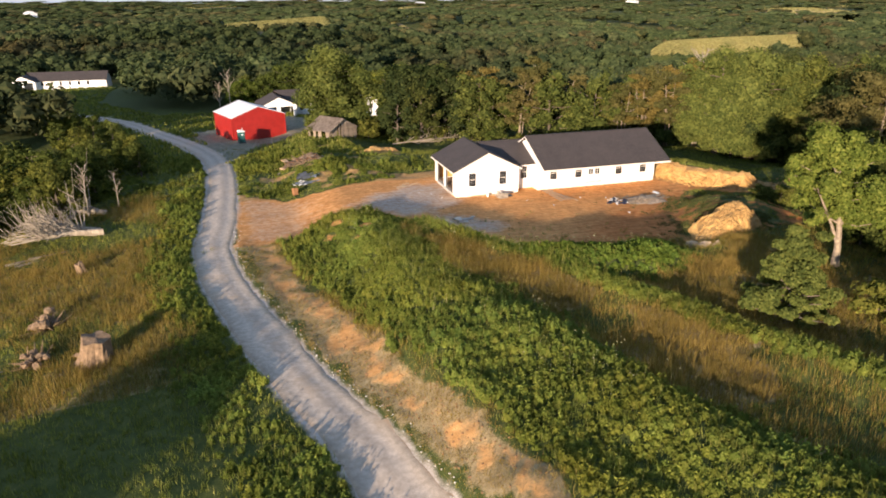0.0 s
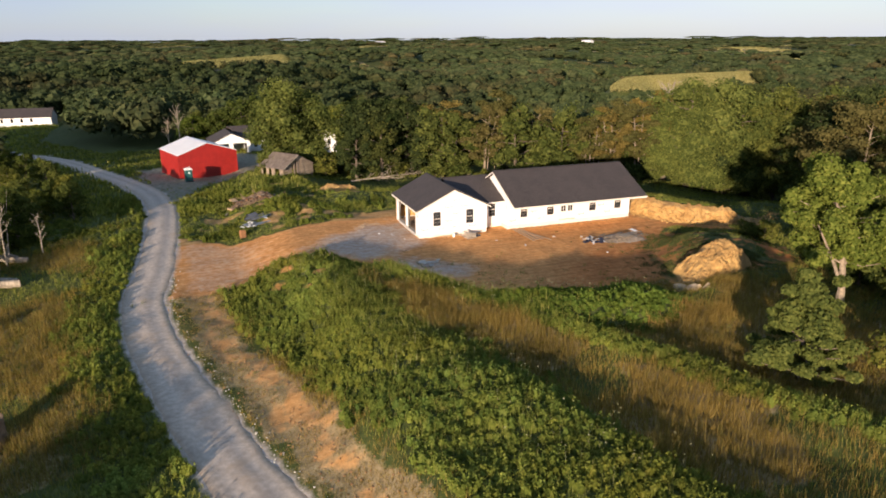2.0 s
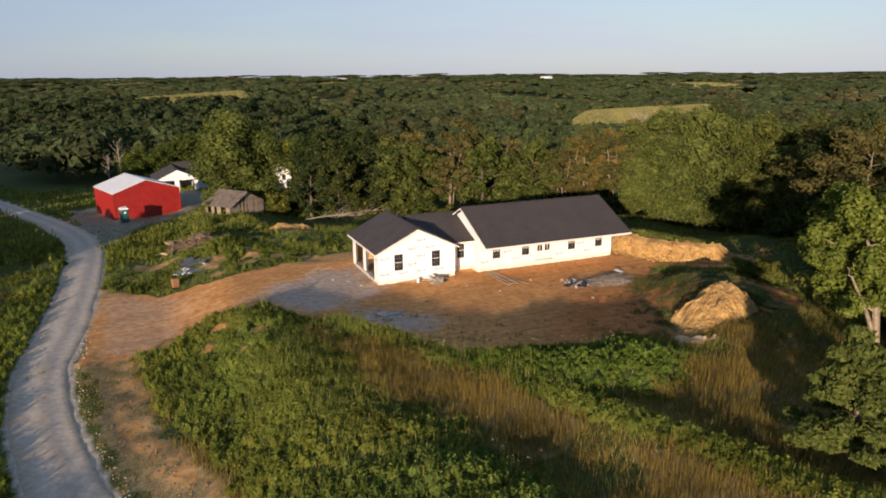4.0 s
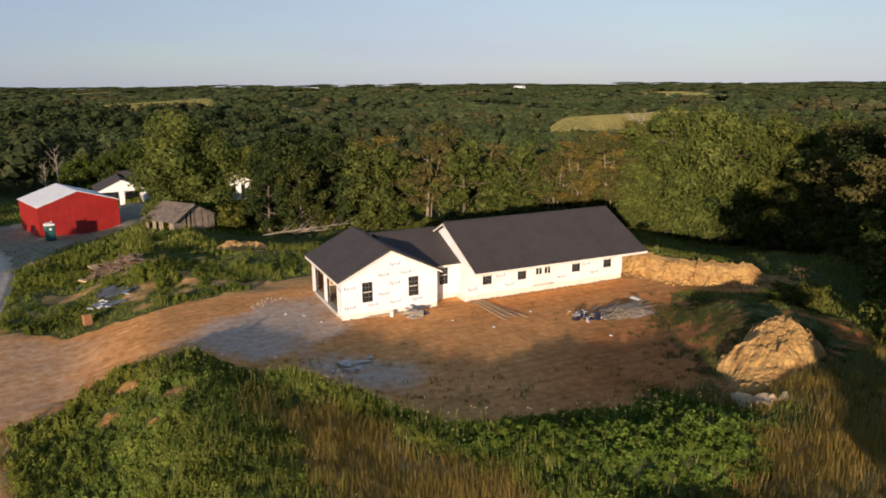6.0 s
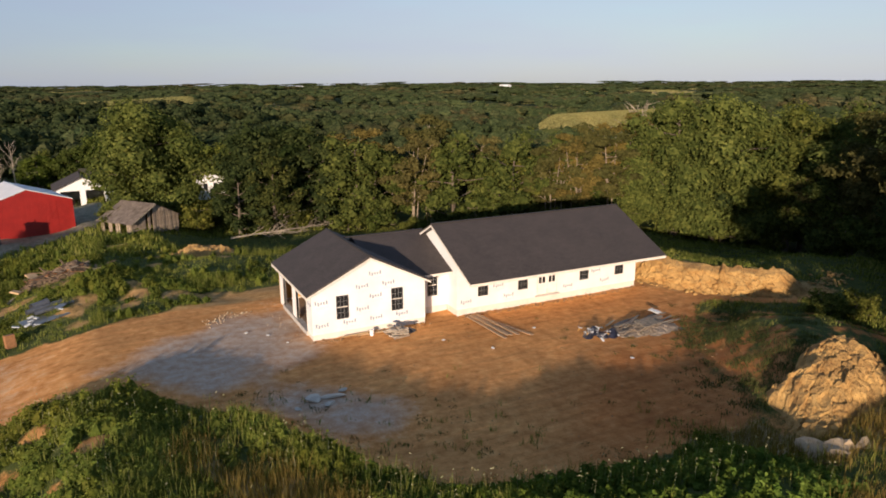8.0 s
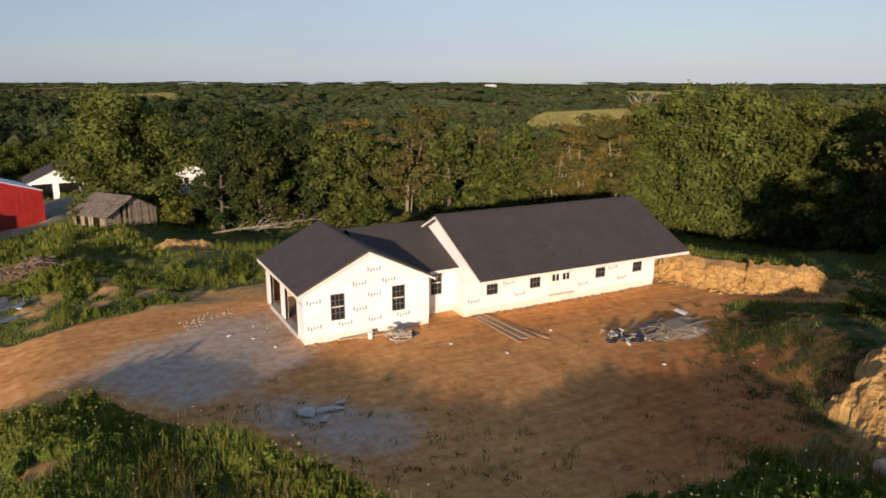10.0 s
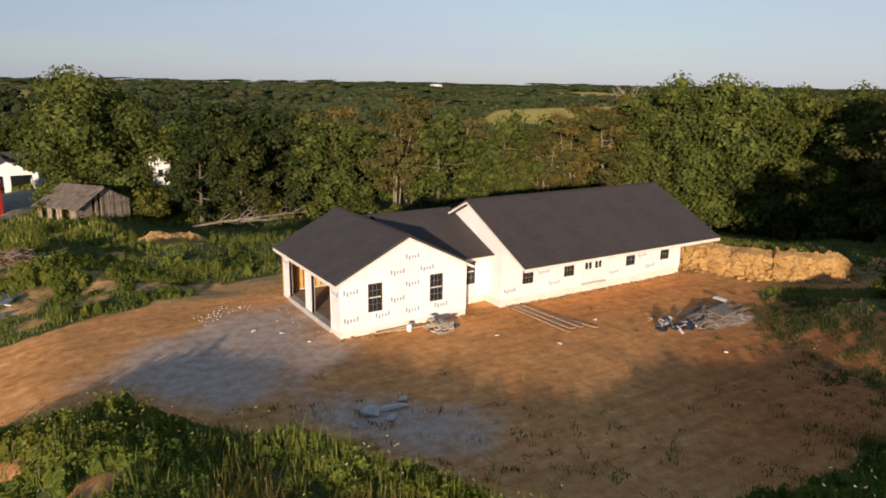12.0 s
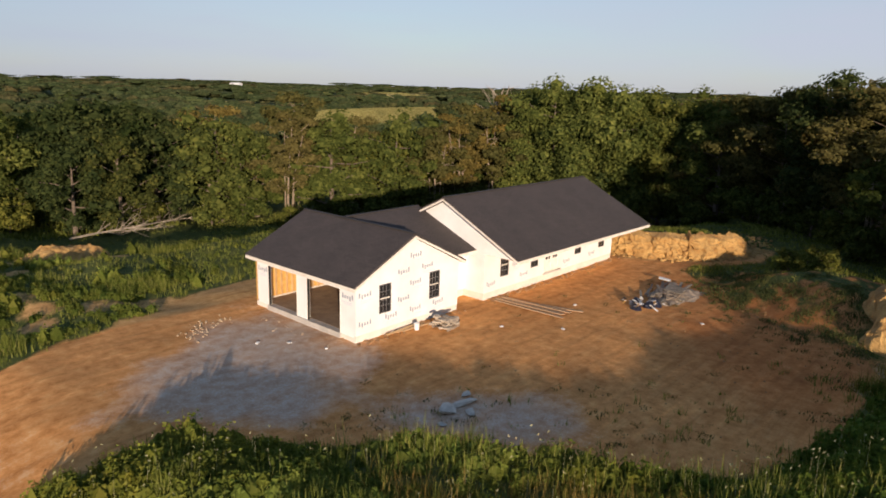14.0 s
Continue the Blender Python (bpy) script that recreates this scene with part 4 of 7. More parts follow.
def build_barn():
    m = pose(3.05, 134.86, z_at(8, 140) + 0.05, 0, 0, 18)
    b = gable_house("barn", m, "red sheet-metal barn with a white metal roof", 10.5, 10.5, 4.3, 1.75, 0.12, M_RED, M_WHITE_METAL, "barn")
    for x in (-0.03, 10.4):
        part("corner_trim", boxed(x, -0.03, -0.3, x + 0.13, 0.1, 4.25), M_RED, b)
    part("wall_base", boxed(0.15, -0.03, -0.5, 10.35, -0.005, 0.12), M_RED, b)
    for k in range(1, 15):
        part("rib", boxed(k * 0.71, -0.012, 0.14, k * 0.71 + 0.04, -0.003, 4.2), M_RED, b)
    for k in range(1, 15):
        part("rib", boxed(-0.012, k * 0.7, 0.1, -0.003, k * 0.7 + 0.04, 4.2), M_RED, b)


def build_toilet():
    z = z_at(4.2, 132.2)
    t = thing("portable_toilet", pose(4.5, 131.4, z, 0, 0, 15), "dark green plastic portable toilet with a pale roof", "portable toilet")
    part("base", boxed(-0.62, -0.62, 0, 0.62, 0.62, 0.14), M_BLACK, t)
    part("cabin", boxed(-0.56, -0.56, 0.14, 0.56, 0.56, 2.05, bevel=0.05), M_TEAL, t)
    part("door", boxed(-0.4, -0.6, 0.2, 0.4, -0.565, 1.95, bevel=0.01), M_TEAL, t)
    part("sign", boxed(-0.16, -0.612, 1.45, 0.16, -0.604, 1.7), M_WHITE, t, "small white sign")
    bm = prism([(-0.62, 2.05), (0.62, 2.05), (0.5, 2.25), (0, 2.36), (-0.5, 2.25)], "y", -0.62, 0.62)
    part("roof", bm, M_WHITE, t, "pale plastic roof")
    part("vent_pipe", boxed(0.3, 0.3, 2.1, 0.4, 0.4, 2.55), M_WHITE, t)


def build_shed():
    m = pose(19.4, 123.2, z_at(22, 126) - 0.1, 0, 0, 36)
    s = thing("shed", m, "derelict grey shed of weathered boards with a sagging tin roof", "shed")
    w, d, e, r = 7.0, 5.4, 1.9, 1.8
    rng = random.Random(5)
    for k in range(20):
        x0 = k * w / 20
        top = e + r * (1 - abs(x0 + 0.13 - w / 2) / (w / 2))
        if k in (6, 8):
            continue
        low = 0.95 + rng.uniform(-0.1, 0.15) if k in (1, 2, 3, 4) else rng.uniform(-0.3, 0.05)
        b = part("board", boxed(0, rng.uniform(-0.04, 0.02), low, w / 20 - 0.02, 0.04, top - rng.uniform(0, 0.15)), M_OLDWOOD, s)
        b.matrix_basis = pose(x0, 0, 0, 0, rng.uniform(-1.2, 1.2), 0)
    part("sill_board", boxed(0.0, -0.05, 0.75, 2.0, 0.06, 0.93), M_OLDWOOD, s)
    part("cross_rail", boxed(w / 2 + 0.35, -0.08, 1.75, w, -0.03, 1.9), M_OLDWOOD, s)
    for k in range(16):
        y0 = k * d / 16
        if k not in (5, 6, 12):
            part("board", boxed(w - 0.04, y0, rng.uniform(-0.3, 0.1), w + rng.uniform(-0.02, 0.04), y0 + d / 16 - 0.025, e - rng.uniform(0, 0.1)), M_OLDWOOD, s)
    for x in (0.05, w - 0.17):
        for y in (0.06, d - 0.15):
            part("post", boxed(x, y, -0.4, x + 0.12, y + 0.12, e), M_OLDWOOD, s)
    part("rear_wall", prism([(0, -0.3), (w, -0.3), (w, e), (w / 2, e + r), (0, e)], "y", d - 0.05, d), M_OLDWOOD, s)
    for k in (0, 1, 5, 6, 9, 10, 13):
        y0 = 0.2 + k * (d - 0.4) / 14
        part("board", boxed(rng.uniform(-0.02, 0.03), y0, rng.uniform(-0.3, 0.5), 0.05, y0 + 0.28, e - rng.uniform(0, 0.1)), M_OLDWOOD, s)
    part("post", boxed(0.05, d / 2, -0.4, 0.17, d / 2 + 0.12, e), M_OLDWOOD, s)
    o = 0.35
    k = o * r / (w / 2)
    for i in range(6):
        y0, y1 = -o + i * (d + 2 * o) / 6, -o + (i + 1) * (d + 2 * o) / 6 + 0.04
        out, sag = o + rng.uniform(-0.12, 0.15), rng.uniform(-0.04, 0.05)
        part("roof_sheet", slab([(-out, y1, e - k + sag), (-out, y0, e - k + sag), (w / 2, y0, e + r + 0.006 * (i % 2)), (w / 2, y1, e + r + 0.006 * (i % 2))], 0.04), M_TIN, s, "rust-grey tin sheet")
    part("barge_board", slab([(-o, -o + 0.02, e - k - 0.06), (-o, -o - 0.05, e - k - 0.06), (w / 2, -o - 0.05, e + r - 0.06), (w / 2, -o + 0.02, e + r - 0.06)], 0.12), M_DEADWOOD, s)
    part("roof", slab([(w + o, -0.05, e - k), (w + o, d + o, e - k), (w / 2, d + o, e + r), (w / 2, -0.05, e + r)], 0.05), M_TIN, s)


def small_window(parent, x, y, z, w=0.9, hgt=1.3):
    win = part("window", wall("x", y - 0.03, 0.05, x, x + w, z, z + hgt, ((x + 0.06, x + w - 0.06, z + 0.06, z + hgt - 0.06),)), M_TRIM, parent)
    part("pane", boxed(x + 0.06, y - 0.012, z + 0.06, x + w - 0.06, y - 0.004, z + hgt - 0.06), M_GLASS, win)


def white_house(name, m, label, length, flip):
    """A white house: garage wing with its gable and two doorways to the front, a long wing beside it, an end wing."""
    h = thing(name, m, label, "house")
    holes = ((0.8, 3.7, -0.4, 2.35), (4.6, 7.5, -0.4, 2.35))
    part("garage_front", wall("x", 0, 0.2, 0, 8.3, -0.8, 2.75, holes), M_SIDING, h, "white siding with two garage doorways")
    part("garage_gable", prism([(0, 2.75), (8.3, 2.75), (4.15, 4.6)], "y", 0, 0.2), M_SIDING, h)
    part("garage_side", wall("y", 0, 0.2, 0.2, 8, -0.8, 2.75), M_SIDING, h)
    part("garage_side", wall("y", 8.1, 0.2, 0.2, 2.5, -0.8, 2.75), M_SIDING, h)
    part("garage_rear", wall("x", 7.8, 0.2, 0.2, 8.1, -0.8, 2.75), M_SIDING, h)
    part("garage_roof", slab([(-0.4, 9, 2.62), (-0.4, -0.4, 2.62), (4.15, -0.4, 4.72), (4.15, 9, 4.72)], 0.12), M_SHINGLE, h)
    part("garage_roof", slab([(8.7, -0.4, 2.62), (8.7, 9, 2.62), (4.15, 9, 4.72), (4.15, -0.4, 4.72)], 0.12), M_SHINGLE, h)
    W = [(9.4 + k * 3.0, 10.3 + k * 3.0, 0.9, 2.3) for k in range(int((length - 11) / 3))]
    part("front_wall", wall("x", 2.5, 0.2, 8.3, length, -0.8, 2.75, W), M_SIDING, h)
    for b0, b1, low, high in W:
        small_window(h, b0, 2.52, low, b1 - b0, high - low)
    part("rear_wall", wall("x", 11.3, 0.2, 8.3, length, -0.8, 2.75), M_SIDING, h)
    part("end_gable", prism([(2.7, -0.8), (11.3, -0.8), (11.3, 2.75), (7, 5.2), (2.7, 2.75)], "x", length - 0.2, length), M_SIDING, h)
    part("main_roof", slab([(8.2, 2.0, 2.6), (length + 0.3, 2.0, 2.6), (length + 0.3, 7, 5.35), (4.2, 7, 5.35)], 0.12), M_SHINGLE, h)
    part("main_roof", slab([(length + 0.3, 12, 2.6), (4.2, 12, 2.6), (4.2, 7, 5.35), (length + 0.3, 7, 5.35)], 0.12), M_SHINGLE, h)
    part("garage_floor", boxed(0.2, 0.2, -0.6, 8.1, 7.8, -0.38), M_CONCRETE, h)
    for x in (8.1, length - 0.4):
        part("trim", boxed(x, 2.42, -0.5, x + 0.12, 2.49, 2.6), M_TRIM, h)
    if flip:
        part("wing_gable", prism([(length - 5.6, -0.8), (length, -0.8), (length, 2.9), (length - 2.8, 5.0), (length - 5.6, 2.9)], "y", -1.5, -1.3), M_SIDING, h)
        part("wing_side", wall("y", length - 5.6, 0.2, -1.3, 2.5, -0.8, 2.9), M_SIDING, h)
        part("wing_side", wall("y", length - 0.2, 0.2, -1.3, 2.5, -0.8, 2.9), M_SIDING, h)
        part("wing_roof", slab([(length - 6, 7, 2.72), (length - 6, -1.9, 2.72), (length - 2.8, -1.9, 5.12), (length - 2.8, 7, 5.12)], 0.12), M_SHINGLE, h)
        part("wing_roof", slab([(length + 0.4, -1.9, 2.72), (length + 0.4, 7, 2.72), (length - 2.8, 7, 5.12), (length - 2.8, -1.9, 5.12)], 0.12), M_SHINGLE, h)
        small_window(h, length - 3.9, -1.5, 0.9)
        small_window(h, length - 2.1, -1.5, 0.9)
    return h


build_barn()
build_toilet()
build_shed()
white_house("white_house", pose(9.5, 166, z_at(16, 166) - 0.1, 0, 0, 4), "white finished house with a dark roof and two-bay carport behind trees", 27.5, True)
white_house("white_house", pose(-71, 280, z_at(-58, 281) + 0.4, 0, 0, -3), "distant long white house with a dark roof and garage", 31, False)


# ---- trees ----
def tree_meshes(name, seed, tall, wide, base, n_limbs, n_leaves, size, mat, lean=0.3, cone=False, fork=False, tilt=None, flat=0.75, bark=None, stems=1, clump=1.0, top=0.0):
    """Trunk with limbs, and crown, of one kind of tree; its foot at the origin."""
    rng = np.random.default_rng(seed)
    wood, cent, rad = [], [], []
    bend = rng.normal(size=2) * lean if tilt is None else np.array(tilt)
    spine = lambda t: np.array([bend[0] * t * t * 2, bend[1] * t * t * 2, tall * 0.93 * t])
    r0 = (0.012 * tall + 0.08) * (0.5 if stems > 1 else 1.0)
    wood.append(tube([spine(t * 0.9) - np.array([0, 0, 0.4 if t == 0 else 0]) for t in np.linspace(0, 1, 8)], [r0 * (1.25 - 1.15 * t) if t else r0 * 1.6 for t in np.linspace(0, 1, 8)], 7))
    for k in range(1, stems):
        a = k * 2.2 + rng.uniform(-0.4, 0.4)
        o = np.array([math.cos(a), math.sin(a), 0]) * wide
        wood.append(tube([o * 0.12 - np.array([0, 0, 0.4]), o * 0.2 + spine(0.4), o * 0.42 + spine(0.72 + 0.05 * k)], [r0 * 0.75, r0 * 0.5, 0.03], 6))
    if fork:
        wood.append(tube([spine(0.14), spine(0.3) + np.array([-0.7, 0.2, 0]), spine(0.55) + np.array([-2.0, 0.3, 0])], [r0 * 0.7, r0 * 0.5, r0 * 0.2], 7))
    for k in range(n_limbs):
        f = base + (0.95 - base) * (k + 0.5) / n_limbs
        ang = k * 2.4 + rng.uniform(-0.5, 0.5)
        g = (f - base) / (1 - base)
        shape = (1 - g) * 0.95 + 0.1 if cone else math.sin(math.pi * min(1, 0.2 + 0.74 * g)) ** 0.65
        shape = max(shape, top)
        reach = wide * shape * rng.uniform(0.72, 1.1)
        a = spine(f * 0.86)
        b = a + np.array([math.cos(ang) * reach, math.sin(ang) * reach, tall * rng.uniform(0.02, 0.14)])
        mid = (a + b) / 2 + np.array([0, 0, -0.03 * tall * rng.uniform(-1, 1)])
        wood.append(tube([a, mid, b], [r0 * (0.55 - 0.35 * f), r0 * 0.28 * (1.1 - 0.6 * f), 0.02], 5))
        for s in (0.5, 0.8, 1.0):
            c = (a * (1 - s) + b * s) + rng.normal(size=3) * (0.13 if cone else 0.1) * wide
            cent.append(c)
            rad.append(clump * wide * (rng.uniform(0.17, 0.3) if cone else rng.uniform(0.2, 0.36)))
    cent.append(spine(0.97 if cone else 0.88))
    rad.append(wide * (0.15 if cone else 0.32))
    cent, rad = np.array(cent), np.array(rad)
    tri, _ = leaves(rng, cent, rad, n_leaves, size, 0.35, flat, 3)
    heart = cores(rng, cent, rad, flat, 0.5)
    return array_mesh("trunk", np.concatenate(wood), 4, bark or M_BARK), array_mesh("crown", np.concatenate([heart, tri]), 3, mat)


def tree(meshes, x, y, turn, scale, label, group="", name="tree"):
    t = thing(name, pose(x, y, z_at(x, y), 0, 0, turn), label, "tree", group)
    t.scale = scale
    for part_name, me in zip(("trunk", "crown"), meshes):
        ob = new(part_name, me)
        ob.parent = t
    return t


def tall_woods(x, y):
    """The stretch of higher woods east of the clearing."""
    return x > 64 and (y > 73 or (x > 76 and y > 60)) and y < 101 + (x - 74) * 0.6 and math.hypot(x, y) < 190


def far_woods():
    """All the woods beyond the first rows: crowns of small sprays, sparser and larger with distance."""
    rng = np.random.default_rng(77)
    spots = []
    r = 95.0
    while r < 4300:
        gap = 8.6 + 0.011 * max(0, r - 200) * (1 + r / 2000)
        for a in np.arange(-22, 88, math.degrees(gap / r)):
            b = radians(a + rng.uniform(-0.5, 0.5) * math.degrees(gap / r))
            q = r + rng.uniform(-0.5, 0.5) * gap
            spots.append((q * math.sin(b), q * math.cos(b), gap))
        r += gap * 0.9
    s = np.array(spots)
    keep = (inside(s[:, 0], s[:, 1], OPEN) < -7) & ((inside(s[:, 0], s[:, 1], FIELD) < -15) | ((s[:, 0] + s[:, 1] > 640) & (inside(s[:, 0], s[:, 1], FIELD) < -6))) & (inside(s[:, 0], s[:, 1], FIELD_FAR) < -22)
    keep &= ~((s[:, 0] < -14) & (s[:, 1] < 112)) & ~((s[:, 0] < -8) & (s[:, 0] > -48) & (s[:, 1] < 142))
    keep &= ~far_clearing(s[:, 0], s[:, 1])
    s = s[keep]
    ground = height(s[:, 0], s[:, 1])
    rust = lattice(s[:, 0], s[:, 1], 45, 42)
    tones = np.stack([1 + 0.35 * np.clip(rust, 0, 1), 1 + 0.0 * rust, 1 + 0.1 * rust], 1) * (rng.uniform(0.85, 1.12, len(s)) * (1 + 0.2 * lattice(s[:, 0], s[:, 1], 110, 43)))[:, None]
    rusty = (rng.uniform(size=len(s)) < 0.08 + 0.25 * (rust > 0.35))
    tones[rusty] *= np.array([1.15, 0.97, 0.95])
    allv, allt = [], []
    for (x, y, gap), z, tone in zip(s, ground, tones):
        d = math.hypot(x - 12, y - 30)
        k = 6 if d < 260 else 4 if d < 500 else 2
        n = (int(min(180, 32000 / d)) + 5 if d < 480 else int(16000 / d) + 5) * (2 if tall_woods(x, y) else 1)
        tall = rng.uniform(8.0, 12.5) * (1.5 if tall_woods(x, y) else 1.0)
        wide = gap * rng.uniform(0.5, 0.75)
        ang, el = rng.uniform(0, math.tau, k), rng.uniform(0.05, 1.0, k)
        el[0], out = 1.0, wide * 0.6 * np.sqrt(1 - el * el * 0.85)
        c = np.stack([np.cos(ang) * out, np.sin(ang) * out, tall * (0.42 + 0.42 * el)], 1)
        rad = wide * rng.uniform(0.42, 0.68, k)
        low = min(0.8, 2.9 / (wide * 0.55))
        heart = cores(rng, c, rad, low, 0.6 if d < 260 else 0.78 if d < 500 else 0.95)
        v, _ = leaves(rng, c, rad, n, min(2.7 * wide / math.sqrt(n), 1.0 + 0.0016 * d), 0.4, low, 3)
        v = np.concatenate([heart, v])
        allv.append(v + np.array([x, y, z]))
        allt.append(np.repeat(tone[None, :], len(v), 0))
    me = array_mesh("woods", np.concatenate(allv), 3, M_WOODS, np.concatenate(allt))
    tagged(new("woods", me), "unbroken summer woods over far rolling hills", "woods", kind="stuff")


def near_trees():
    rng = random.Random(11)
    kinds = []
    for k in range(4):
        kinds.append(tree_meshes("green", 20 + k, 11.5 + k * 0.7, 3.7 + 0.25 * k, 0.1, 17, 3900, 0.33, M_LEAF))
    for k in range(2):
        kinds.append(tree_meshes("bright", 30 + k, 9.5, 3.4, 0.08, 15, 4000, 0.3, M_LEAF_BRIGHT))
    for k in range(3):
        kinds.append(tree_meshes("rusty", 40 + k, 13.4, 3.2, 0.3, 16, 3900, 0.3, M_LEAF_RUST, 0.4, flat=0.5, bark=M_BARK_PALE, stems=2 + k % 2, clump=0.9))
    for k in range(2):
        kinds.append(tree_meshes("dark", 50 + k, 12.5, 3.8, 0.06, 17, 3900, 0.33, M_LEAF_DARK))
    for k, (mat, base) in enumerate(((M_LEAF, 0.12), (M_LEAF_DEEP, 0.1), (M_LEAF_RUST, 0.25), (M_LEAF_DARK, 0.1))):
        kinds.append(tree_meshes("tall", 70 + k, 17.0 + k % 2, 4.7, base, 22, 9500, 0.26, mat, flat=0.55 if k == 2 else 0.75, bark=M_BARK_PALE if k == 2 else None, stems=2 if k == 2 else 1))
    names = ["leafy green tree at the edge of the woods"] * 4 + ["bright yellow-green tree at the edge of the woods"] * 2 + ["tall thin tree with rusty browning leaves"] * 3 + ["dense dark green tree at the edge of the woods, shade in its leaf colour"] * 2 + ["tall leafy green tree east of the clearing"] * 2 + ["tall tree with rusty browning leaves east of the clearing", "tall dark green tree east of the clearing"]
    # rows along the edge of the clearing
    ring = OPEN[3:11] + OPEN[16:30]
    for row, (off, gap) in enumerate(((1.5, 5.2), (6.0, 5.6), (11.0, 6.5))):
        for (ax, ay), (bx, by) in zip(ring[:-1], ring[1:]):
            far = math.hypot(bx - ax, by - ay)
            if far > 70 or (row == 2 and (ay > 150 or ax < 0)):
                continue
            nx, ny = -(by - ay) / far, (bx - ax) / far
            k = rng.uniform(0.2, 0.8) * gap
            while k < far:
                x, y = ax + (bx - ax) * k / far + nx * (off + rng.uniform(-1.5, 1.5)), ay + (by - ay) * k / far + ny * (off + rng.uniform(-1.5, 1.5))
                k += gap * rng.uniform(0.8, 1.25)
                if row == 2 and not tall_woods(x, y):
                    continue
                if float(inside(np.array([x]), np.array([y]), OPEN)[0]) > -0.3:
                    continue
                i = rng.choice((0, 1, 2, 3, 0, 1, 4, 5, 4, 5, 6, 7, 8, 6, 7, 8)) if x > 47 else rng.choice((0, 1, 2, 3, 0, 1, 4, 5, 4)) if x > 30 else rng.choice((0, 1, 2, 3, 0, 1, 4))
                # right of the shed the shade on the trees comes from darker leaves
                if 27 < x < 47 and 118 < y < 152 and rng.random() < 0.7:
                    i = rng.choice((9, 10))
                s = rng.uniform(0.85, 1.1) * (0.45 if x < 0 and 100 < y < 150 else 0.62 if x < 0 else 1.1 if x > 30 else 1.0) * (0.95 if 5 < i < 9 else 1.1 if 3 < i < 6 else 1.0)
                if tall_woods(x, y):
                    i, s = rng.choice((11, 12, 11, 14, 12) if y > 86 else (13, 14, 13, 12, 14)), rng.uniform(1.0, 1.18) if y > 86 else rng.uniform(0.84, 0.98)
                elif x > 44 and y > 95 and i in (6, 7, 8):
                    s *= 1.12
                elif x > 50 and y < 73:
                    s *= 0.72
                w = s * (1.12 if x > 30 else 1.05)
                tree(kinds[i], x, y, rng.uniform(0, 360), (w, w, s * rng.uniform(0.9, 1.1)), names[i], "trees at the edge of the clearing")
    # single trees
    big = tree_meshes("broad", 61, 16.5, 7.0, 0.1, 36, 26000, 0.33, M_LEAF_DEEP, top=0.7)
    tree(big, 23.2, 136.0, 40, (1.05, 1.05, 1.03), "broad old leafy tree behind the shed")
    for x, y, w, top in ((88.0, 97.0, 1.05, 15.2), (84.5, 103.5, 0.9, 13.6), (95.0, 91.0, 0.85, 14.0)):
        tree(big, x, y, x * 37, (w, w, (top - z_at(x, y)) / 16.6), "broad tall oak above the other trees", "oaks east of the clearing")
    fine = tree_meshes("fork", 62, 15.0, 4.2, 0.32, 34, 22000, 0.23, M_LEAF_SUN, 0.2, bark=M_BARK_PALE, clump=0.72, flat=0.95, fork=True, tilt=(-1.15, 1.05))
    tree(fine, 51.2, 43.2, 0, (0.92, 0.92, 0.88), "tall sunlit tree with a pale forked trunk")
    young = tree_meshes("young", 63, 7.4, 3.1, 0.06, 30, 17000, 0.2, M_LEAF_DEEP, 0.2, clump=0.8, flat=0.6, cone=True)
    tree(young, 39.8, 36.0, 0, (1, 1, 1), "young bushy bright green tree in the meadow")
    low = tree_meshes("low", 64, 5.0, 3.2, 0.08, 12, 1900, 0.3, M_LEAF, 0.3)
    for x, y, s in ((17.5, 128.5, 0.65), (27.5, 128.5, 0.8), (30, 133, 0.9), (-18, 104, 0.85), (-23.5, 92, 0.8), (62.5, 65.5, 0.38), (64, 63.8, 0.45), (61.6, 64.0, 0.3), (46, 33, 0.8), (-20, 97, 0.9), (-25, 101, 1.2), (-28, 95, 1.0), (-23, 108, 1.0), (-30, 106, 1.2), (-26, 115, 1.2), (-33, 99, 1.3), (-36, 110, 1.3), (-27, 88, 0.9), (-31, 122, 1.2), (-22, 124, 1.0)):
        tree(low, x, y, rng.uniform(0, 360), (s, s, s), "low leafy green bush beside the clearing", "bushes", "bush")
    for x, y, i, k in ((57.5, 43.5, 12, 0.8), (57.0, 37.0, 11, 0.7), (62.0, 41.0, 14, 0.85)):
        tree(kinds[i], x, y, x * 31, (k, k, k), "leafy tree beside the sunlit forked tree", "trees beside the meadow")
    for (ax, ay), (bx, by) in zip(OPEN[19:30], OPEN[20:31]):
        far = math.hypot(bx - ax, by - ay)
        for k in range(int(far / 4.5)):
            f = (k + rng.uniform(0.2, 0.8)) / int(far / 4.5)
            x, y, s = ax + (bx - ax) * f + rng.uniform(-1, 1), ay + (by - ay) * f + rng.uniform(-1, 1), rng.uniform(0.5, 1.0)
            tree(low, x, y, rng.uniform(0, 360), (s, s, s), "low leafy green bush beside the clearing", "bushes", "bush")
    # trees in the broad tree's shade, darkened by leaf colour
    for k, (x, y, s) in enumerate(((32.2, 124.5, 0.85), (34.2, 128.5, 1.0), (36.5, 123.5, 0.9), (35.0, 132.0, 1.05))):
        tree(kinds[9 + k % 2], x, y, k * 55, (s, s, s), "dense dark green tree behind the fallen limb, shade in its leaf colour", "dark trees by the shed")
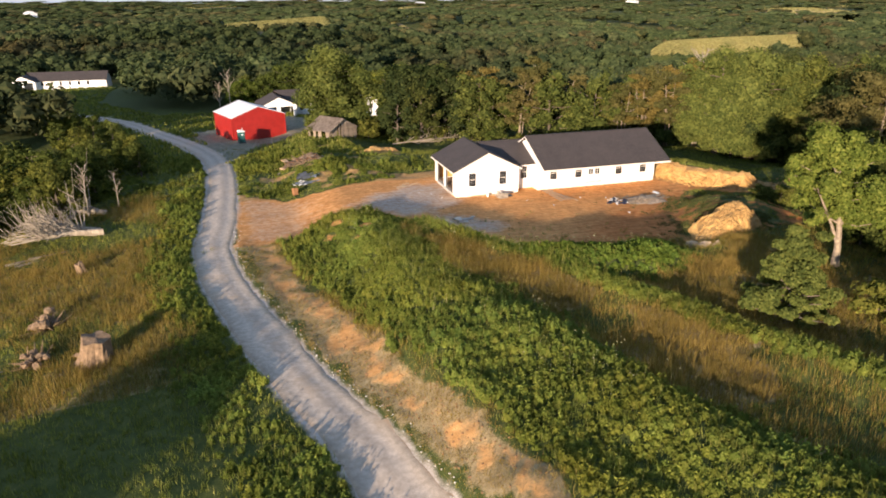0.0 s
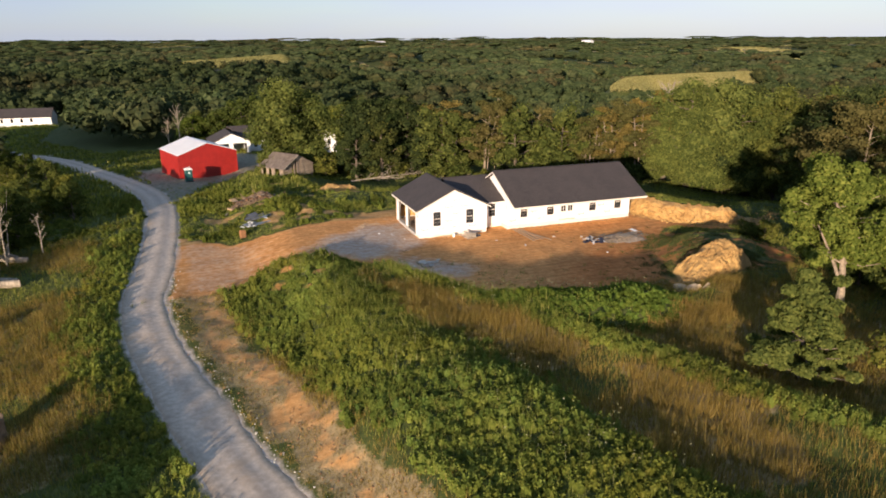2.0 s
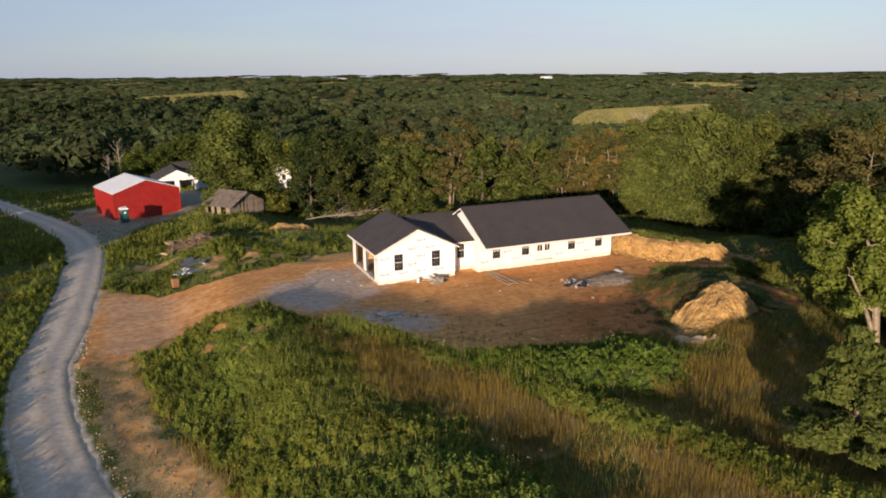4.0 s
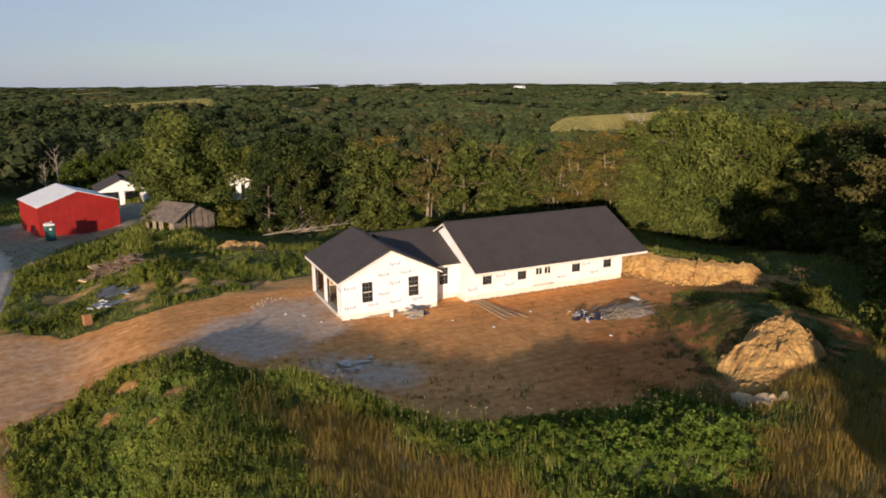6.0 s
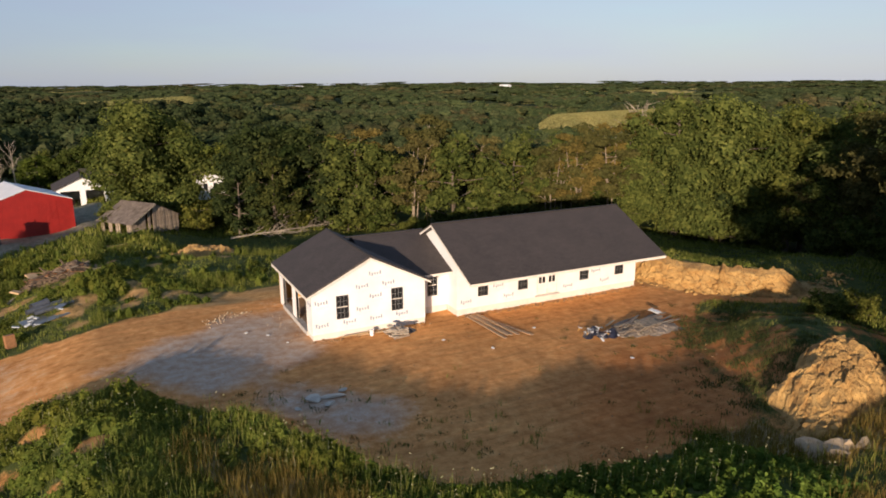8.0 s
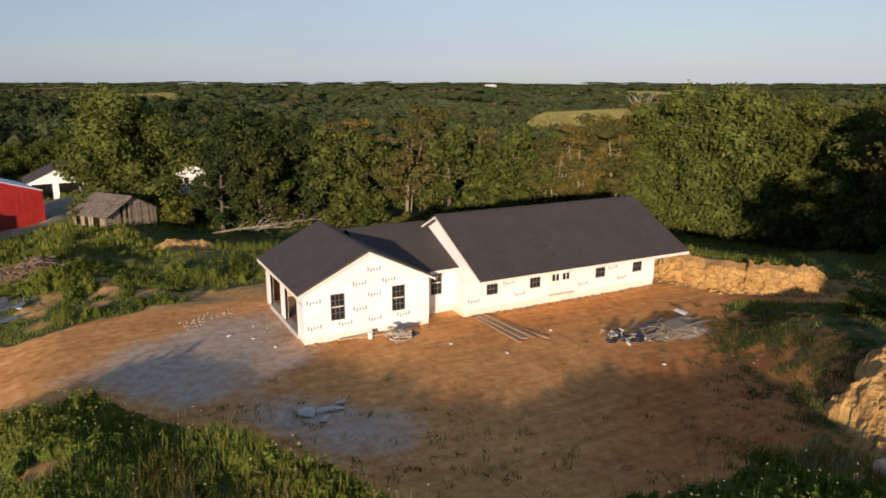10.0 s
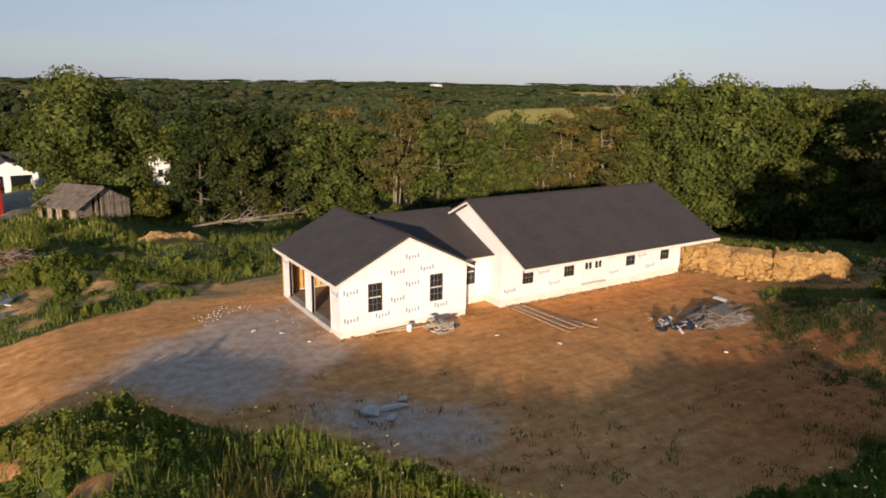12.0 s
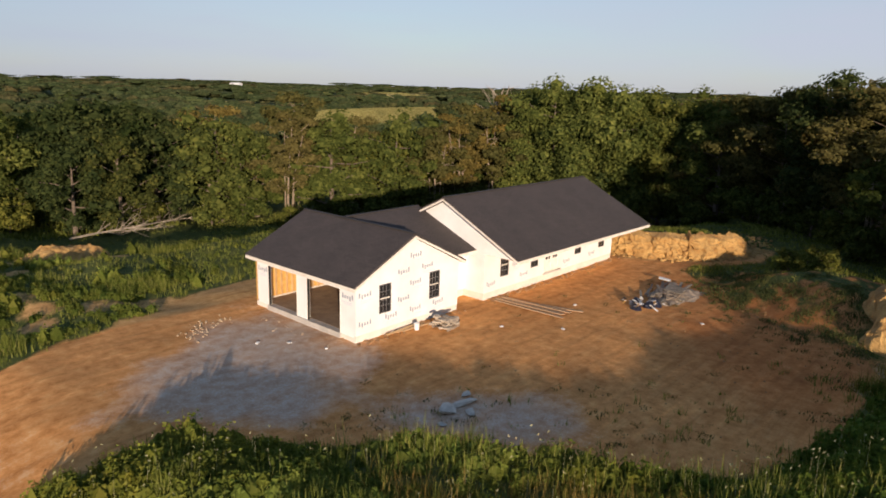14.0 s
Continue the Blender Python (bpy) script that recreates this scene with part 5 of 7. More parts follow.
    # unseen trees added behind the start of the path, so shade falls on the meadow
    for x, y, s in ((-26, 16.9, 1.0), (-26.0, 10.5, 1.0), (4.9, -11.5, 0.62), (7.4, -13.4, 0.6), (10.0, -15.2, 0.62), (-14.5, 1.0, 0.5), (-17.5, 3.5, 0.48), (-20.5, 6.0, 0.5), (-24, 9.0, 0.45), (-16, -3, 0.55), (-20, 0, 0.5), (-41, 5, 1.0), (-36, 9, 1.0), (-31, 12, 1.0), (-28, 8, 0.95), (-33, 3, 1.0), (-46, 1, 1.0), (-39, 0, 1.0), (-36, -6, 1.05), (-51, 5, 1.0), (-30, -2, 0.9)):
        tree(kinds[1], x, y, rng.uniform(0, 360), (s, s, s * 0.9), "leafy green tree out of view, added to shade the meadow", "trees beside the lane")


near_trees()
far_woods()


# ---- grass and weeds ----
def bare(x, y):
    dirt, gravel, dry = zones(x, y)
    house = (x > 27.8) & (x < 56.2) & (y > 76.7) & (y < 86.6)
    return np.maximum(np.maximum(dirt, gravel), house), dry


def scatter(rng, count, x0, x1, y0, y1):
    x, y = rng.uniform(x0, x1, count), rng.uniform(y0, y1, count)
    return x, y


def blades(rng, x, y, tall, wide, per, spread=0.12):
    x, y, tall = np.repeat(x, per), np.repeat(y, per), np.repeat(tall, per) * rng.uniform(0.6, 1.1, len(x) * per)
    x, y = x + rng.normal(size=len(x)) * spread, y + rng.normal(size=len(y)) * spread
    z = height(x, y) - 0.03
    ang = rng.uniform(0, math.tau, len(x))
    lean = tall * rng.uniform(0.1, 0.55, len(x))
    b = np.stack([x, y, z], 1)
    wide = np.repeat(wide, per) if np.ndim(wide) else wide
    side = np.stack([-np.sin(ang), np.cos(ang), np.zeros_like(ang)], 1) * (wide * rng.uniform(0.6, 1.3, len(x)))[:, None]
    tip = b + np.stack([np.cos(ang) * lean, np.sin(ang) * lean, tall], 1)
    return np.stack([b - side, b + side, tip], 1).reshape(-1, 3)


def low_cover(x, y):
    """Where the grass stays short and thin: the plateau by the clay heap and the lane's bare bank."""
    d, a, s = to_line(x, y, ROAD)
    return np.maximum(0.85 * step(-2.5, -0.5, inside(x, y, PLATEAU)), np.where(s < 0, step(6.8, 5.2, d), 0) * step(76, 70, y))


def sunk(x, y):
    """The low shaded lawn between the rough ground and the woods."""
    return (x > 22) & (x > 140 - y) & (y < 124) & (y > 104)


def crest_share(x, y):
    d1, a1, s1 = to_line(x, y, CREST)
    d2, a2, s2 = to_line(x, y, CREST2)
    green = inside(x, y, PATCH)
    dr, ar, sr = to_line(x, y, ROAD)
    v = np.maximum(step(4.5, 2.2, d1) * (0.8 + 0.45 * lattice(x, y, 5, 51)), 1.1 * step(2.0, 0.8, d2) + 0 * x)
    v = np.maximum(v, 1.6 * step(-0.8, 0.4, green))
    v = np.maximum(v, (sr > 0) * step(8.5, 5.0, dr) * (0.5 + 0.6 * lattice(x, y, 4, 52)))
    v = np.maximum(v, 0.7 * (s1 < 0) * (sr < 0) * (d1 < 11) * step(5.6, 7.2, dr + 0.8 * lattice(x, y, 2.2, 64)) * (y < 72))
    return np.maximum(v, (y > 88) * (0.03 + 0.8 * step(0.08, 0.55, lattice(x, y, 4.5, 53) + 0.35 * lattice(x, y, 1.7, 54))))


def build_plants():
    rng = np.random.default_rng(5)
    # leafy weeds, in lumps
    x, y = scatter(rng, 58000, -20, 60, 14, 122)
    b, dry = bare(x, y)
    rough = (y > 85) & (y < 122) & (x > 2) & (x < 34)
    near = np.maximum(np.clip(1.25 - np.hypot(x - 15, y - 45) / 80, 0.15, 1), 0.8 * rough)
    ok = (b < 0.35 + 0.1 * rng.normal(size=len(x))) & (rng.uniform(size=len(x)) < crest_share(x, y) * near * 1.2) & ((dry < 0.45) | (inside(x, y, PATCH) > 0) | (to_line(x, y, CREST2)[0] < 1.6))
    ok &= ~sunk(x, y)
    for cx, cy, r in ((15.5, 66.5, 0.7), (14.0, 64.0, 0.5), (11.8, 67.5, 0.9), (12.8, 102.7, 2.9), (11.6, 92.0, 2.0), (10.3, 87.6, 0.9), (25.6, 108.6, 4.2)):
        ok &= np.hypot(x - cx, y - cy) > r * (1 + 0.25 * lattice(x, y, 0.8, 60))
    x, y = x[ok], y[ok]
    patch = inside(x, y, PATCH) > -0.5
    end = step(3.2, 1.6, to_line(x, y, CREST)[1]) * (to_line(x, y, CREST)[0] < 4.5)
    wide = rng.uniform(0.16, 0.42, len(x)) * (1 + 0.45 * end) * np.where(patch, 0.8, 1.0)
    tall = rng.uniform(0.28, 0.66, len(x)) * (1 + 0.35 * lattice(x, y, 2.5, 55)) * np.where(patch, 0.8, 1.0) * (1 - 0.4 * step(1.2, 1.7, to_line(x, y, CREST)[1]) * step(3.8, 3.2, to_line(x, y, CREST)[1]) * (to_line(x, y, CREST)[0] < 5))
    tall = tall * (1 + 0.9 * end * step(0.1, 0.6, lattice(x, y, 1.9, 58)))
    lump = step(-0.1, 0.5, lattice(x, y, 3.0, 54)) * (y > 86)
    wide, tall = wide * (1 + 0.5 * lump), tall * (0.75 + 0.25 * (y < 86) + 0.85 * lump)
    shy = np.where((inside(x, y, PAD) > 0) & (y < 68), 0.45, 1.0)
    wide, tall = wide * shy, tall * shy ** 1.8
    size3 = np.stack([wide, wide * rng.uniform(0.8, 1.2, len(x)), tall], 1)
    base = np.stack([x, y, height(x, y)], 1)
    tone = rng.uniform(0.8, 1.2, len(x)) * (1 + 0.3 * lattice(x, y, 3.3, 56) + 0.16 * lattice(x, y, 1.2, 57))
    warm = lattice(x, y, 6.0, 59) + rng.normal(size=len(x)) * 0.35
    tint = np.stack([tone * (1 + 0.12 * warm), tone, tone * (1 - 0.1 * warm)], 1)
    tint = tint * np.where(y > 88, 0.84, 1.0)[:, None]
    tint = np.where(patch[:, None], tint * np.array([0.7, 0.88, 0.84]), tint)
    per = 44
    d = rng.normal(size=(len(x), per, 3))
    d[..., 2] = np.abs(d[..., 2]) * 1.1 - 0.1
    d /= np.linalg.norm(d, axis=2)[..., None]
    c = base[:, None, :] + d * rng.uniform(0.6, 1.15, (len(x), per, 1)) * size3[:, None, :]
    c = c.reshape(-1, 3)
    nrm = d.reshape(-1, 3) * 0.8 + rng.normal(size=c.shape) * 0.5 + np.array([0, 0, 0.3])
    nrm /= np.linalg.norm(nrm, axis=1)[:, None]
    t = np.cross(nrm, rng.normal(size=c.shape))
    t /= np.linalg.norm(t, axis=1)[:, None]
    w = np.cross(nrm, t)
    s = (np.repeat(np.where(patch, 1.3, 1.0), per) * rng.uniform(0.07, 0.15, len(c)))[:, None]
    v = np.stack([c - t * s * 0.75 - w * s * 0.3, c + w * s * 0.5 + nrm * s * 0.1, c + t * s * 0.75 - w * s * 0.2], 1).reshape(-1, 3)
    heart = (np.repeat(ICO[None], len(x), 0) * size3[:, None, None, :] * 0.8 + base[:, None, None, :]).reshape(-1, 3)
    # hearts get a darker tint: the shade inside each clump, as colour
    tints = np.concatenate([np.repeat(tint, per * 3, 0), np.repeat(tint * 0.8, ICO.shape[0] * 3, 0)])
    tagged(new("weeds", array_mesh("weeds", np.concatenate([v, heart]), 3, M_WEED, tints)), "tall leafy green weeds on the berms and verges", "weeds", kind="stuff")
    # green grass
    x, y = scatter(rng, 140000, -26, 66, 12, 126)
    b, dry = bare(x, y)
    near = np.clip(1.3 - np.hypot(x - 15, y - 45) / 80, 0.2, 1)
    ok = (b < 0.4 + 0.15 * rng.normal(size=len(x))) & (rng.uniform(size=len(x)) < (1 - 0.8 * dry) * near * 0.75 * (1 - 0.8 * low_cover(x, y)) * (1 - 0.1 * np.clip(crest_share(x, y), 0, 1) * (to_line(x, y, CREST)[1] < 3)) * (1 - 0.75 * (inside(x, y, PATCH) > -0.3))) | ((rng.uniform(size=len(x)) < 0.35 * np.exp(-np.abs(inside(x, y, PAD)) / 3.0) * (lattice(x, y, 1.2, 57) > 0.25)) & (y < 70) & (x < 42))
    ok &= ~sunk(x, y) | (rng.uniform(size=len(x)) < 0.3)
    x, y = x[ok], y[ok]
    v = blades(rng, x, y, rng.uniform(0.2, 0.55, len(x)) * (1 - 0.6 * low_cover(x, y)) * (1 + 0.5 * np.clip(crest_share(x, y), 0, 1) * (y < 72)), 0.022, 6)
    tagged(new("meadow_grass", array_mesh("meadow_grass", v, 3, M_GRASS)), "long yellow-green meadow grass", "grass", kind="stuff")
    # coarse grass farther off, by the barn and the far lane
    x, y = scatter(rng, 60000, -95, 60, 110, 290)
    b, dry = bare(x, y)
    ok = (b < 0.4) & ~sunk(x, y) & (inside(x, y, OPEN) > 0.5) & (rng.uniform(size=len(x)) < np.clip(1.4 - y / 260, 0.3, 1))
    v = blades(rng, x[ok], y[ok], rng.uniform(0.35, 0.8, ok.sum()), 0.14, 4, 0.35)
    tagged(new("rough_grass", array_mesh("rough_grass", v, 3, M_GRASS)), "rough green grass beside the far lane", "grass", kind="stuff")
    # shaded grass between the cut bank and the woods
    x, y = scatter(rng, 42000, 44, 96, 44, 122)
    b, dry = bare(x, y)
    ok = (b < 0.4) & (inside(x, y, OPEN) > -4) & ((x > 57) | (y > 87)) & (lattice(x, y, 2.2, 65) + 0.5 * rng.normal(size=len(x)) > -0.2)
    v = blades(rng, x[ok], y[ok], rng.uniform(0.18, 0.42, ok.sum()) * (1 + 0.4 * lattice(x[ok], y[ok], 3.0, 66)), 0.05, 4, 0.22)
    tagged(new("rough_grass", array_mesh("rough_grass", v, 3, M_GRASS)), "rough grass between the cut bank and the woods", "grass", kind="stuff")
    # coarse grass west of the lane and behind the start
    x, y = scatter(rng, 34000, -70, 62, -34, 112)
    b, dry = bare(x, y)
    ok = (b < 0.4) & ((y < 13) | ((x < -24) & (y > 40)))
    v = blades(rng, x[ok], y[ok], rng.uniform(0.25, 0.65, ok.sum()), 0.07, 4, 0.3)
    tagged(new("rough_grass", array_mesh("rough_grass", v, 3, M_GRASS)), "coarse grass west of the lane", "grass", kind="stuff")
    # dry grass
    x, y = scatter(rng, 270000, -24, 62, 12, 100)
    b, dry = bare(x, y)
    near = np.clip(1.3 - np.hypot(x - 15, y - 45) / 80, 0.2, 1)
    ok = (b < 0.45) & (rng.uniform(size=len(x)) < dry * near)
    x, y = x[ok], y[ok]
    v = blades(rng, x, y, rng.uniform(0.35, 0.95, len(x)) * (1 - 0.75 * low_cover(x, y)) * (1 + 0.3 * lattice(x, y, 1.2, 58)), 0.017, 6, 0.2)
    tagged(new("dry_grass", array_mesh("dry_grass", v, 3, M_DRY)), "tall tan dry grass in the swales", "grass", kind="stuff")


def build_field():
    """Standing hay on the far hilltop fields."""
    rng = np.random.default_rng(9)
    for poly, count, tall in ((FIELD, 50000, 0.75), (FIELD_FAR, 14000, 1.4)):
        p = np.array(poly)
        x, y = scatter(rng, count, p[:, 0].min() - 8, p[:, 0].max() + 8, p[:, 1].min() - 8, p[:, 1].max() + 8)
        ok = inside(x, y, poly) > -6
        v = blades(rng, x[ok], y[ok], np.full(ok.sum(), tall), tall * 0.35, 2, tall * 0.7)
        tagged(new("hay_field", array_mesh("hay_field", v, 3, M_HAY)), "tan standing hay on a far hilltop field", "field", kind="stuff")


def build_far_fields():
    rng = np.random.default_rng(19)
    r, a = rng.uniform(450, 2600, 160000), np.radians(rng.uniform(-20, 86, 160000))
    x, y = r * np.sin(a), r * np.cos(a)
    ok = far_clearing(x, y)
    x, y, tall = x[ok], y[ok], 0.8 + r[ok] * 0.0006
    v = blades(rng, x, y, tall, tall * 1.2, 2, 2.0)
    tagged(new("far_fields", array_mesh("far_fields", v, 3, M_HAY)), "pale open fields among the far woods", "field", kind="stuff")


def build_tall_grass():
    rng = np.random.default_rng(29)
    x, y = scatter(rng, 60000, 11, 44, 44, 76)
    d1, a1, s1 = to_line(x, y, CREST)
    d2, a2, s2 = to_line(x, y, CREST2)
    b, dry = bare(x, y)
    edge = np.exp(-(inside(x, y, PAD) + 2.2) ** 2 / 4)
    p = np.maximum(np.maximum(0.05 * step(4, 1, d1) * (a1 < 3.2), 0.14 * step(2.2, 0.6, d2) * (a2 < 2.5)), 0.05 * edge * (x < 44))
    ok = (b < 0.4) & (rng.uniform(size=len(x)) < p * (0.6 + 0.5 * lattice(x, y, 2.0, 61)))
    x2, y2 = scatter(rng, 14000, 3, 33, 87, 121)
    ok2 = (bare(x2, y2)[0] < 0.45) & ~sunk(x2, y2) & (lattice(x2, y2, 2.6, 62) > 0.6)
    x, y = np.concatenate([x[ok], x2[ok2]]), np.concatenate([y[ok], y2[ok2]])
    v = blades(rng, x, y, rng.uniform(0.6, 1.1, len(x)), 0.022, 6, 0.14)
    tagged(new("tall_grass", array_mesh("tall_grass", v, 3, M_GRASS)), "tall seeding grass along the berm's edge", "grass", kind="stuff")


def build_tufts():
    """Sparse low tufts where the yard gives way to the weeds."""
    rng = np.random.default_rng(39)
    x, y = scatter(rng, 9000, 19, 58, 54, 76)
    rim = inside(x, y, PAD)
    lump = lattice(x, y, 2.6, 83) + 0.7 * lattice(x, y, 0.8, 84)
    p = np.exp(-np.clip(rim, 0, 20) / 2.6) * step(-0.1, 0.6, lump) * (rim > -1) * (y < 72)
    ok = rng.uniform(size=len(x)) < np.maximum(0.6 * p, 0.005)
    x, y = x[ok], y[ok]
    v = blades(rng, x, y, rng.uniform(0.06, 0.2, len(x)), 0.03, 12, 0.13)
    x, y = scatter(rng, 15000, 44, 64, 53, 71)
    lump = lattice(x, y, 2.2, 85) + 0.7 * lattice(x, y, 0.7, 86)
    ok = rng.uniform(size=len(x)) < 0.5 * step(-2.5, 0.5, inside(x, y, PLATEAU)) * step(-0.1, 0.6, lump)
    x, y = x[ok], y[ok]
    v = np.concatenate([v, blades(rng, x, y, rng.uniform(0.1, 0.32, len(x)), 0.03, 10, 0.16)])
    tagged(new("grass_tufts", array_mesh("grass_tufts", v, 3, M_TUFT)), "low dark tufts of grass on the bare yard", "grass", kind="stuff")


def build_seed_heads():
    """Thin stalks with pale nodding heads above the berm's grass."""
    rng = np.random.default_rng(49)
    x, y = scatter(rng, 26000, 11, 46, 30, 74)
    rim = inside(x, y, PAD)
    d1, a1, s1 = to_line(x, y, CREST)
    p = np.maximum(0.22 * (x < 42) * np.exp(-(rim + 2.5) ** 2 / 6), 0.05 * step(5, 2, d1)) * (0.5 + 0.7 * lattice(x, y, 2.4, 85))
    ok = (bare(x, y)[0] < 0.4) & (rng.uniform(size=len(x)) < p)
    x, y = x[ok], y[ok]
    n = len(x)
    z, tall, a = height(x, y), rng.uniform(0.75, 1.25, n), rng.uniform(0, math.tau, n)
    b = np.stack([x, y, z], 1)
    out = np.stack([np.cos(a), np.sin(a), 0 * a], 1)
    side = np.stack([-np.sin(a), np.cos(a), 0 * a], 1)
    up = np.stack([0 * a, 0 * a, tall], 1)
    tip = b + up + out * 0.12
    stalk = np.stack([b - side * 0.008, b + side * 0.008, tip], 1)
    droop = tip + out * 0.1 + np.array([0, 0, -0.05])
    head = np.stack([tip - side * 0.015 + np.array([0, 0, 0.02]), tip + side * 0.015, droop], 1)
    head2 = np.stack([tip + np.array([0, 0, 0.03]), tip - np.array([0, 0, 0.03]), droop], 1)
    v = np.concatenate([stalk, head, head2]).reshape(-1, 3)
    tagged(new("seed_stalks", array_mesh("seed_stalks", v, 3, M_SEED)), "pale seed heads nodding on thin stalks", "grass", kind="stuff")


build_plants()
build_tufts()
build_seed_heads()
build_tall_grass()
build_field()
build_far_fields()


# ---- earth heaps and stones ----
M_STUMP = plain("torn_wood", (0.1, 0.066, 0.038), (0.29, 0.195, 0.115), 3.0, 0.9, 0, 0.8, 0.03, 18)

def heap(name, x, y, rx, ry, tall, turn, mat, label, seed, lumps=0.18, category="heap", n=46):
    """A lumpy heap of earth: a domed grid with an uneven foot, steeper on its own -y side."""
    bm = bmesh.new()
    grid = []
    base = z_at(x, y)
    m = pose(x, y, base, 0, 0, turn)
    c, s = math.cos(radians(turn)), math.sin(radians(turn))
    u = np.linspace(-1.15, 1.15, n)
    gx, gy = np.meshgrid(u, u)
    wx, wy = gx * rx, gy * ry
    r = np.hypot(gx, gy + 0.15 * gx * gx) + 0.16 * lattice(wx + 50 * seed, wy, 1.5, seed) + 0.08 * lattice(wx, wy + 9, 0.6, seed + 1)
    r = np.maximum(r, 0)
    z = tall * np.clip(1 - r ** 1.7, -0.4, 1) * (1 + 0.22 * gy) + lumps * (0.8 * lattice(wx, wy, 1.3, seed + 2) + 0.3 * np.abs(lattice(wx + 0.4 * wy, wy, 0.7, seed + 3)) + 0.4 * lattice(wx, wy - 0.3 * wx, 0.37, seed + 4) + 0.55 * lattice(wx + 0.2 * wy, wy, 0.16, seed + 5))
    foot = height(x + wx * c - wy * s, y + wx * s + wy * c) - base
    z = np.where(r < 1.12, np.maximum(z, -0.3) + foot, foot - 0.4)
    verts = [[bm.verts.new((wx[j, i], wy[j, i], z[j, i])) for i in range(n)] for j in range(n)]
    for j in range(n - 1):
        for i in range(n - 1):
            bm.faces.new((verts[j][i], verts[j][i + 1], verts[j + 1][i + 1], verts[j + 1][i]))
    me = bpy.data.meshes.new(name)
    bm.to_mesh(me)
    bm.free()
    me.materials.append(mat)
    ob = new(name, me)
    ob.matrix_basis = m
    return tagged(ob, label, category)


def stone_mesh(seed, mat=None):
    rng = random.Random(seed)
    bm = bmesh.new()
    bmesh.ops.create_icosphere(bm, subdivisions=2, radius=0.5)
    cut = [(Vector((rng.gauss(0, 1), rng.gauss(0, 1), rng.gauss(0, 1))).normalized(), rng.uniform(0.2, 0.38)) for _ in range(11)]
    for v in bm.verts:
        for nrm, d in cut:
            over = v.co.dot(nrm) - d
            if over > 0:
                v.co -= nrm * over
    me = bpy.data.meshes.new("stone")
    bm.to_mesh(me)
    bm.free()
    me.materials.append(mat or M_STONE)
    return me


def stone(me, x, y, size, rng, label="pale angular field stone", group="", sink=0.15):
    ob = new("stone", me)
    ob.matrix_basis = pose(x, y, z_at(x, y) + size * (0.28 - sink), rng.uniform(-15, 15), rng.uniform(-15, 15), rng.uniform(0, 360))
    ob.scale = (size * rng.uniform(0.8, 1.2), size * rng.uniform(0.8, 1.2), size * rng.uniform(0.6, 0.9))
    return tagged(ob, label, "stone", group)


def clods(x, y, size, seed):
    """Broken blocks: every cell has a height and a tilt of its own, -1 to 1."""
    x, y = np.asarray(x, float) / size, np.asarray(y, float) / size
    ix, iy = np.floor(x), np.floor(y)

    def h(a, b, k):
        v = np.sin(a * 127.1 + b * 311.7 + (seed + k) * 74.7) * 43758.5453
        return v - np.floor(v)

    best, out = np.full(np.shape(x), 9.0), np.zeros(np.shape(x))
    for i in (-1, 0, 1):
        for j in (-1, 0, 1):
            cx, cy = ix + i, iy + j
            dx, dy = x - cx - h(cx, cy, 1), y - cy - h(cx, cy, 2)
            d = dx * dx + dy * dy
            v = h(cx, cy, 3) * 2 - 1 + dx * (h(cx, cy, 4) * 2 - 1) * 1.3 + dy * (h(cx, cy, 5) * 2 - 1) * 1.3
            out = np.where(d < best, v, out)
            best = np.minimum(best, d)
    return out


def spoil(name, x, y, rx, ry, tall, turn, label, seed, n=150, rough=0.2):
    """A flat-topped spoil heap of broken clay blocks, with an uneven outline."""
    u = np.linspace(-1.2, 1.2, n)
    gx, gy = np.meshgrid(u, u)
    wx, wy = gx * rx, gy * ry
    base = z_at(x, y)
    r = np.hypot(gx, gy) + 0.2 * lattice(wx + 50 * seed, wy, 2.0, seed) + 0.1 * lattice(wx, wy + 9, 0.8, seed + 1)
    z = tall * np.clip(1 - np.clip(r, 0, 2) ** 3.2, -0.4, 1) * (1 + 0.18 * lattice(wx, wy, 1.9, seed + 6)) * (0.78 + 0.3 * gx)
    z = z + rough * (0.8 * clods(wx * 0.7 + 0.3 * lattice(wx, wy, 0.5, seed), wy * 1.4, 0.7, seed) + 0.45 * clods(wx, wy, 0.36, seed + 3) + 0.2 * lattice(wx, wy, 0.15, seed + 5))
    c, sn = math.cos(radians(turn)), math.sin(radians(turn))
    foot = height(x + wx * c - wy * sn, y + wx * sn + wy * c) - base
    z = np.where(r < 1.12, np.maximum(z, -0.3) + foot, foot - 0.4)
    v = np.stack([wx, wy, z], -1)
    quads = np.stack([v[:-1, :-1], v[:-1, 1:], v[1:, 1:], v[1:, :-1]], 2).reshape(-1, 3)
    ob = new(name, array_mesh(name, quads, 4, M_CLAY))
    ob.matrix_basis = pose(x, y, base, 0, 0, turn)
    return tagged(ob, label, "heap")


